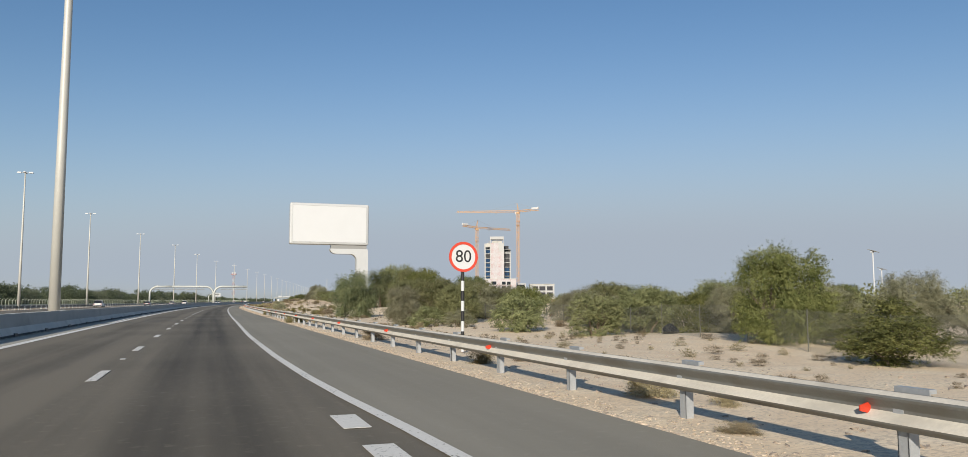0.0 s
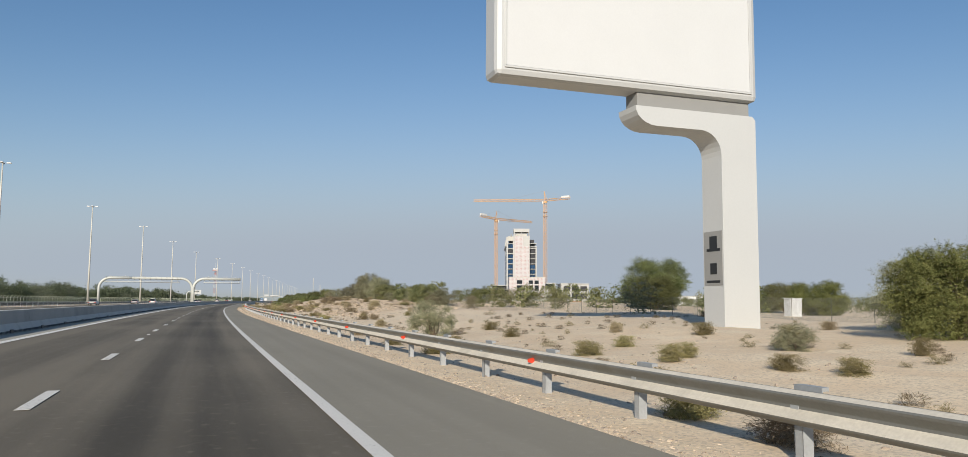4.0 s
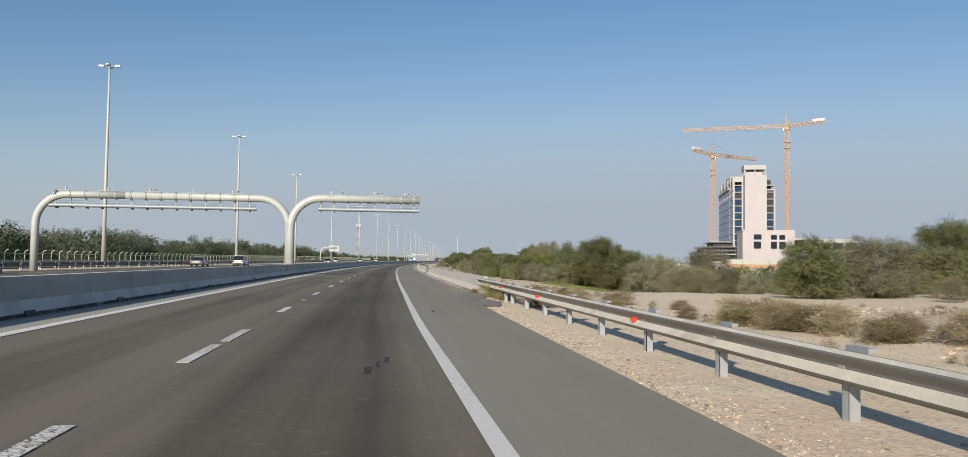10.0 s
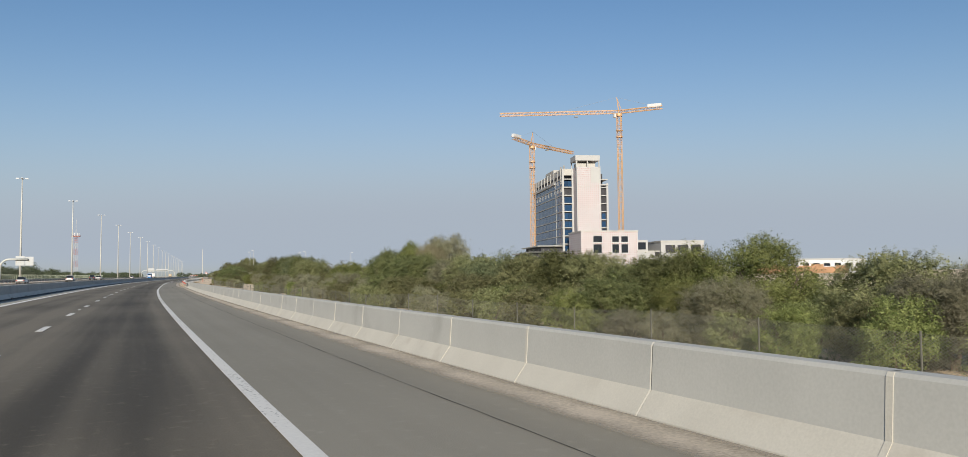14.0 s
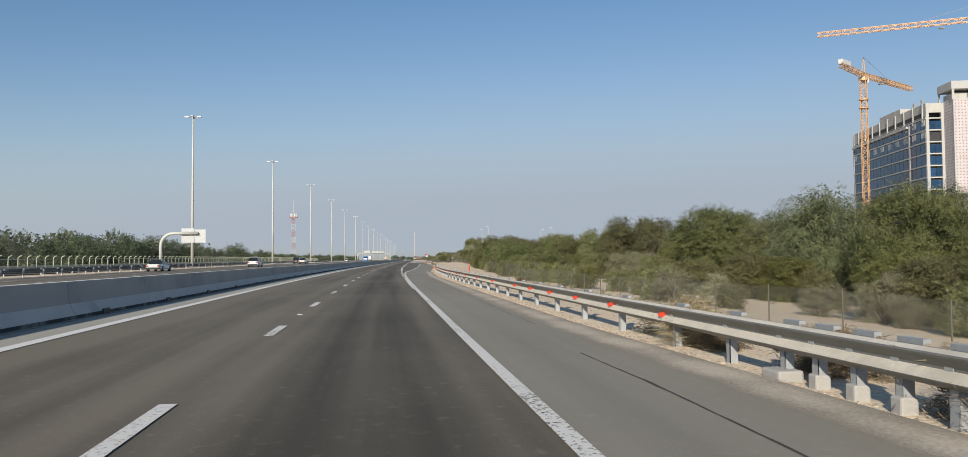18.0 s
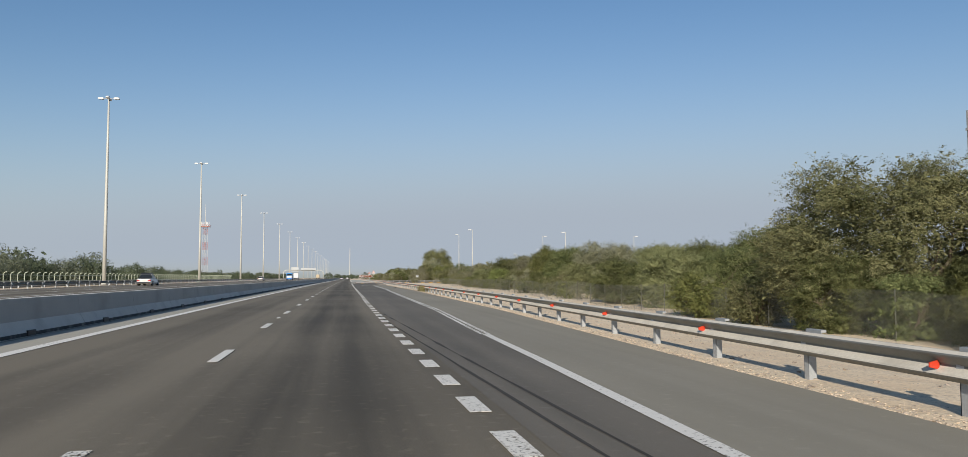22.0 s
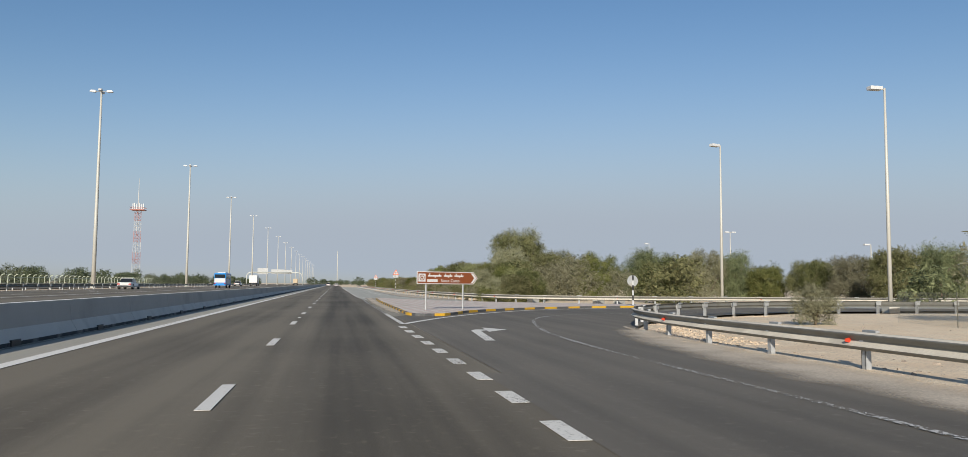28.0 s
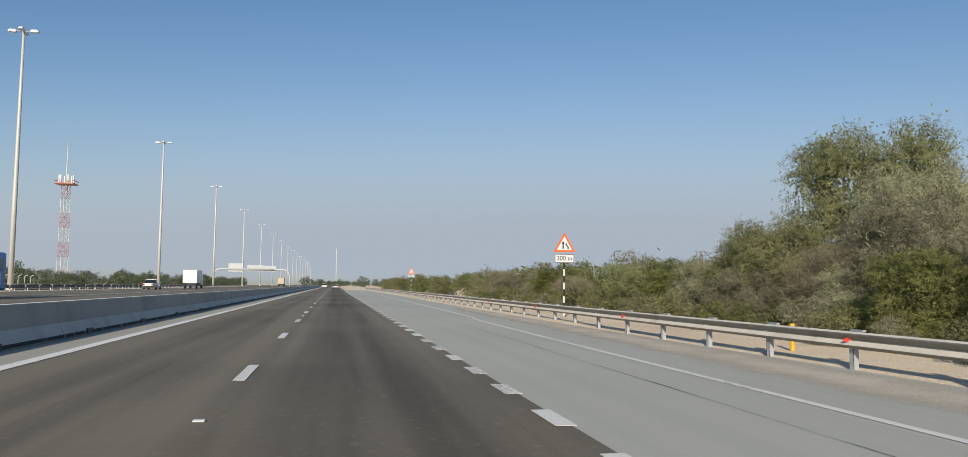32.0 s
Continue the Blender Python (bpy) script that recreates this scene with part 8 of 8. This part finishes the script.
def car(s, d, paint, label, suv=False, dark_roof=False, lift=None):
    e = thing("car", label, "car", at(s, d, FZ(s) if lift is None else lift))
    L, hw, H = (4.7, 0.94, 1.72) if suv else (4.75, 0.92, 1.44)
    wz = 0.98 if suv else 0.86
    part("body", loft([(-L / 2, hw * 0.9, 0.38, 0.62, wz - 0.02, hw * 0.8), (-L / 2 + 0.35, hw, 0.24, 0.6, wz + 0.03, hw * 0.9), (0, hw, 0.22, 0.6, wz, hw * 0.92), (L / 2 - 1.2, hw, 0.22, 0.6, wz - 0.08, hw * 0.9), (L / 2, hw * 0.85, 0.34, 0.55, wz - 0.25, hw * 0.7)]), paint, e, smooth=False)
    a, b = (-L / 2 + 0.18, L / 2 - 1.75) if suv else (-L / 2 + 0.75, L / 2 - 1.6)
    cab = [(a, hw * 0.86, wz - 0.03, wz + 0.02, wz + 0.05, hw * 0.8), (a + 0.45, hw * 0.88, wz - 0.03, wz + 0.02, H - 0.06, hw * 0.72), ((a + b) / 2, hw * 0.9, wz - 0.03, wz + 0.02, H, hw * 0.74), (b - 0.75, hw * 0.88, wz - 0.03, wz + 0.02, H - 0.08, hw * 0.70), (b + 0.1, hw * 0.86, wz - 0.05, wz - 0.02, wz + 0.02, hw * 0.78)]
    part("windows", loft(cab), M_GLASS, e, "dark tinted windows")
    part("roof", boxes((-hw * 0.70, a + 0.55, H - 0.05, hw * 0.70, b - 0.85, H + 0.025), bevel=0.02), M_CARD if dark_roof else paint, e)
    for x in (-hw * 0.73, hw * 0.73 - 0.05):
        part("pillar", boxes((x, a + 0.5, wz, x + 0.05, a + 0.75, H - 0.02), (x, (a + b) / 2, wz, x + 0.05, (a + b) / 2 + 0.1, H - 0.02)), paint, e)
    for sg in (-1, 1):
        part("tail_lamp", boxes((min(sg * hw * 0.55, sg * hw * 0.9), -L / 2 - 0.02, wz - 0.28, max(sg * hw * 0.55, sg * hw * 0.9), -L / 2 + 0.1, wz - 0.12), bevel=0.015), M_TAIL, e, "red tail lamp")
        part("mirror", boxes((min(sg * hw, sg * (hw + 0.16)), b - 0.3, wz, max(sg * hw, sg * (hw + 0.16)), b - 0.15, wz + 0.14), bevel=0.02), paint, e)
    part("bumper", boxes((-hw * 0.85, -L / 2 - 0.05, 0.32, hw * 0.85, -L / 2 + 0.1, 0.5), bevel=0.03), M_CARD, e)
    part("number_plate", boxes((-0.26, -L / 2 - 0.04, 0.62, 0.26, -L / 2 - 0.01, 0.74)), M_PLATE, e)
    wheels(e, (-L / 2 + 0.9, L / 2 - 0.95), hw, 0.36 if suv else 0.33)
    return e


def bus(s, d):
    e = thing("bus", "blue and white minibus with dark windows seen from behind", "bus", at(s, d, FZ(s)))
    L, hw, H = 7.2, 1.02, 2.68
    part("body", boxes((-hw, -L / 2, 0.42, hw, L / 2, H), bevel=0.14), M_BLUE, e)
    part("rear_panel", boxes((-hw * 0.93, -L / 2 - 0.015, 0.95, hw * 0.93, -L / 2 + 0.05, 1.72), bevel=0.02), M_WHITE, e, "white rear panel")
    part("side_panel", boxes((-hw - 0.012, -L / 2 + 0.4, 0.75, -hw + 0.03, L / 2 - 0.8, 1.5), (hw - 0.03, -L / 2 + 0.9, 0.75, hw + 0.012, L / 2 - 0.8, 1.5)), M_WHITE, e)
    part("rear_window", boxes((-hw * 0.86, -L / 2 - 0.02, 1.78, hw * 0.86, -L / 2 + 0.05, 2.42), bevel=0.03), M_GLASS, e)
    for i in range(5):
        y = -L / 2 + 0.5 + i * 1.25
        for sg in (-1, 1):
            part("side_window", boxes((min(sg * (hw - 0.03), sg * (hw + 0.014)), y, 1.58, max(sg * (hw - 0.03), sg * (hw + 0.014)), y + 1.1, 2.36), bevel=0.01), M_GLASS, e)
    part("roof_unit", boxes((-0.7, -1.6, H, 0.7, 0.8, H + 0.16), bevel=0.05), M_WHITE, e)
    for sg in (-1, 1):
        part("tail_lamp", boxes((min(sg * 0.72, sg * 0.98), -L / 2 - 0.03, 0.72, max(sg * 0.72, sg * 0.98), -L / 2 + 0.05, 0.9), bevel=0.02), M_TAIL, e, "red tail lamp")
    part("bumper", boxes((-hw, -L / 2 - 0.08, 0.42, hw, -L / 2 + 0.1, 0.66), bevel=0.04), M_BLUE, e)
    part("name_strip", boxes(*[(-0.45 + i * 0.13, -L / 2 - 0.022, 0.8, -0.36 + i * 0.13, -L / 2 - 0.012, 0.9) for i in range(7)]), M_GREY, e)
    wheels(e, (-L / 2 + 1.7, L / 2 - 1.2), hw, 0.4)


def truck(s, d, label, box_paint):
    e = thing("truck", label, "truck", at(s, d, FZ(s)))
    part("cargo_box", boxes((-1.15, -3.4, 0.95, 1.15, 1.9, 3.2), bevel=0.04), box_paint, e)
    part("cab", boxes((-1.05, 2.0, 0.55, 1.05, 3.7, 2.4), bevel=0.12), M_CARW, e)
    part("chassis", boxes((-0.6, -3.3, 0.6, 0.6, 3.4, 0.95)), M_CARD, e)
    part("rear_bumper", boxes((-1.1, -3.45, 0.5, 1.1, -3.3, 0.68), bevel=0.02), M_CARD, e)
    wheels(e, (-2.2, 2.8), 1.05, 0.45)


bus(815, -19.0)
car(620, -23.0, M_CARW, "white saloon car with a dark roof on the main road", dark_roof=True)
car(637, -27.0, M_CARD, "dark grey estate car on the main road", suv=True)
car(514, -26.2, M_CARW, "white saloon car with a dark roof on the main road", dark_roof=True)
car(556, -22.6, M_CARW, "white off-road car on the main road", suv=True)
car(773, -25.0, M_CARW, "white saloon car on the main road")
car(203, -26.5, M_CARW, "white off-road car on the main road", suv=True)
car(285, -26.3, M_CARS, "silver saloon car on the main road")
car(359, -22.8, M_CARW, "white off-road car on the main road", suv=True)
car(347, -26.3, M_CARS, "silver saloon car on the main road")
car(446, -19.0, M_CARW, "white saloon car on the main road")
car(890, -25.0, M_CARW, "white saloon car on the main road")
truck(911, -22.8, "white box truck on the main road", M_CARW)
truck(1085, -19.0, "beige box truck on the main road", mat("beige_truck_box", (0.50, 0.40, 0.27), 0.6, 0, 0.05, 1, 10, 0.0))
car(1015, 1.8, M_CARW, "white saloon car far ahead in the lane", lift=0.0)
car(1048, -1.9, M_CARW, "white off-road car far ahead in the lane", suv=True, lift=0.0)

# ---- stones and litter ----
def pebbles(name, count, seed, spot, size0, size1, material, label):
    g = np.random.default_rng(seed)
    base = np.array([(-1, -1, -1), (1, -1, -1), (1, 1, -1), (-1, 1, -1), (-.7, -.7, 1), (.7, -.7, 1), (.7, .7, 1), (-.7, .7, 1)], float) * 0.62
    quad = [(4, 5, 6, 7), (0, 1, 5, 4), (1, 2, 6, 5), (2, 3, 7, 6), (3, 0, 4, 7)]
    vs, fs = [], []
    for i in range(count):
        s, d = spot(g)
        p = rd(s, d, land(s, d))
        r = size0 + (size1 - size0) * g.random() ** 3
        a = g.uniform(0, 6.28)
        c, q = math.cos(a), math.sin(a)
        b = (base + 0.28 * g.normal(size=(8, 3))) * r * np.array([1.25, 0.9, 0.6])
        xy = b[:, :2] @ np.array([[c, q], [-q, c]])
        k = len(vs)
        vs += [(p.x + x, p.y + y, p.z + z) for (x, y), z in zip(xy, b[:, 2])]
        fs += [tuple(m + k for m in f) for f in quad]
    return tagged(raw(name, vs, fs, material), label, "stones", kind="stuff")


M_STONE = mat("pale_stone", (0.53, 0.43, 0.32), 0.9, 0, 0.3, 4, 60, 0.2)
M_STONED = mat("brown_stone", (0.33, 0.275, 0.22), 0.9, 0, 0.3, 4, 60, 0.2)


def verge(g):
    s = g.uniform(2, 256) if g.random() < 0.5 else g.uniform(418, 690)
    a, b = ASPH(s), RAIL(s)
    return s, a + 0.03 + abs(g.normal()) * 0.42 * (b - a)


def slope(g):
    while True:
        s, d = g.uniform(150, 250), 10.5 + g.gamma(2.6, 2.6)
        if noise.noise(Vector((s * 0.22, d * 0.3, 6.0))) + 0.35 * noise.noise(Vector((s * 0.9, d * 0.9, 1.0))) > 0.0:
            return s, d


def bank_face(g):
    return g.uniform(156, 232), 11.0 + 12.0 * g.random() ** 1.2


def nose(g):
    a = g.random() * 22
    s = float(np.interp(a, [0, 4, 9, 14, 19, 22], [681.8, 685.5, 690, 694.5, 698.5, 700.5]))
    d = float(np.interp(a, [0, 4, 9, 14, 19, 22], [10.2, 10.5, 11.6, 14.2, 18.5, 22.0]))
    return s - g.uniform(-0.6, 0.9), d + g.uniform(-0.5, 1.6)


def open_sand(g):
    s = g.uniform(0, 250) if g.random() < 0.6 else g.uniform(420, 690)
    return s, RAIL(s) + g.gamma(1.6, 2.2)


pebbles("gravel", 62000, 3, verge, 0.007, 0.024, M_STONE, "pale gravel along the edge of the asphalt")
pebbles("gravel_dark", 26000, 4, verge, 0.009, 0.042, M_STONED, "brown gravel along the edge of the asphalt")
pebbles("nose_gravel", 5000, 14, nose, 0.015, 0.07, M_STONE, "pale gravel under the rounded rail of the exit")
pebbles("rubble", 10000, 5, slope, 0.012, 0.105, M_STONE, "stones scattered over the sand bank")
pebbles("rubble_brown", 15000, 9, slope, 0.014, 0.085, M_STONED, "brown stones and clods scattered over the sand bank")
pebbles("rubble_small", 22000, 10, bank_face, 0.010, 0.05, M_STONED, "small brown stones covering the face of the bank")
pebbles("rubble_dark", 15000, 6, open_sand, 0.012, 0.06, M_STONED, "small dark stones scattered on the sand")


def litter(name, s, d, label, category, bm, material, z=None):
    o = thing(name, label, category, at(s, d, land(s, d) if z is None else z, (s * 77) % 360))
    part("piece", bm, material, o)


litter("tyre_scrap", 611.5, 8.4, "torn strip of tyre rubber on the shoulder", "litter", boxes((-0.45, -0.06, 0.0, 0.45, 0.07, 0.05), (0.2, -0.05, 0.03, 0.55, 0.05, 0.10), bevel=0.02), M_RUBBER, 0.0)
litter("concrete_slab", 208.8, 5.75, "flat broken concrete slab on the gravel", "slab", boxes((-0.22, -0.16, 0, 0.22, 0.16, 0.05), bevel=0.01), M_CONC)
litter("stone_slab", 184.5, 17.2, "flat pale stone slab jutting from the bank", "slab", boxes((-0.6, -0.35, -0.25, 0.6, 0.35, -0.02), bevel=0.03), M_BANK)
litter("litter_scrap", 300.3, 5.9, "small torn white scrap beside the barrier", "litter", boxes((-0.05, -0.03, 0, 0.05, 0.03, 0.025), bevel=0.008), M_WHITE, 0.0)
litter("rubbish_bag", 26.5, 19.2, "black rubbish bag lying on the sand", "bag", tubes(([(0, 0, 0), (0, 0, 0.12), (0.02, 0, 0.3), (0.05, 0.02, 0.4)], [0.3, 0.36, 0.22, 0.04]), sides=9), M_BLACK)
litter("litter_scrap", 513, -4.7, "white crumpled scrap at the foot of the barrier", "litter", boxes((-0.18, -0.1, 0, 0.18, 0.1, 0.1), bevel=0.03), M_WHITE, 0.004)


# ---- solar lamps and a sand heap beyond the fence ----
for (lx, ly, lh) in ((46.6, 63.0, 5.7), (60.8, 80.8, 4.9)):
    e = thing("street_lamp", "slim white solar lamp post with a flat panel on top", "street lamp", pose(lx, ly, 0, 0, 0, 25), "solar lamps")
    part("pole", tubes(([(0, 0, -0.1), (0, 0, lh)], 0.055), sides=8), M_WHITE, e)
    pn = part("solar_panel", boxes((-0.5, -0.3, 0, 0.5, 0.3, 0.05), bevel=0.01), M_GREY, e, "dark solar panel")
    pn.matrix_basis = pose(0.1, 0, lh + 0.02, 14, 8, 0)
    part("lamp_head", boxes((-0.3, -0.1, lh - 0.12, 0.05, 0.1, lh - 0.02), bevel=0.01), M_WHITE, e)
vs, fs = [], []
for i in range(17):
    r = i / 16
    for j in range(40):
        a = 2 * math.pi * j / 40
        k = 1 + 0.12 * noise.noise(Vector((math.cos(a) * 2, math.sin(a) * 2, r * 3)))
        vs.append((15 * r * k * math.cos(a), 13 * r * k * math.sin(a), 5.6 * (1 - r) ** 1.15 + 0.12 * noise.noise(Vector((r * 9, a * 3, 2))) - 0.1))
for i in range(16):
    for j in range(40):
        fs.append((i * 40 + j, i * 40 + (j + 1) % 40, (i + 1) * 40 + (j + 1) % 40, (i + 1) * 40 + j))
heap = tagged(raw("sand_heap", vs, fs, M_SAND, smooth=True), "tall heap of excavated sand beyond the fence", "sand heap")
heap.matrix_basis = pose(57.5, 47.5, 0)

rub = random.Random(8)
for s, d, w2 in ((737, 12.75, 0.5), (735.9, 12.9, 0.7), (735.0, 13.0, 0.8), (734.2, 13.2, 0.9), (733.2, 13.35, 0.8), (732.3, 13.5, 0.6), (738.4, 12.6, 0.4)):
    bm = bmesh.new()
    bmesh.ops.create_cube(bm, size=1.0)
    bmesh.ops.subdivide_edges(bm, edges=bm.edges[:], cuts=2, use_grid_fill=True)
    for v in bm.verts:
        v.co = Vector((v.co.x * w2 * 1.2, v.co.y * w2 * 0.7, v.co.z * 0.15)) + Vector((rub.uniform(-0.05, 0.05), rub.uniform(-0.05, 0.05), rub.uniform(-0.03, 0.03)))
    me = bpy.data.meshes.new("broken_slab")
    bm.to_mesh(me)
    bm.free()
    me.materials.append(M_STONE)
    tagged(new("broken_slab", me), "broken pale stone slab at the foot of the rail", "stone", "broken slabs").matrix_basis = at(s, d + 0.5, 0.03, rub.uniform(0, 180))
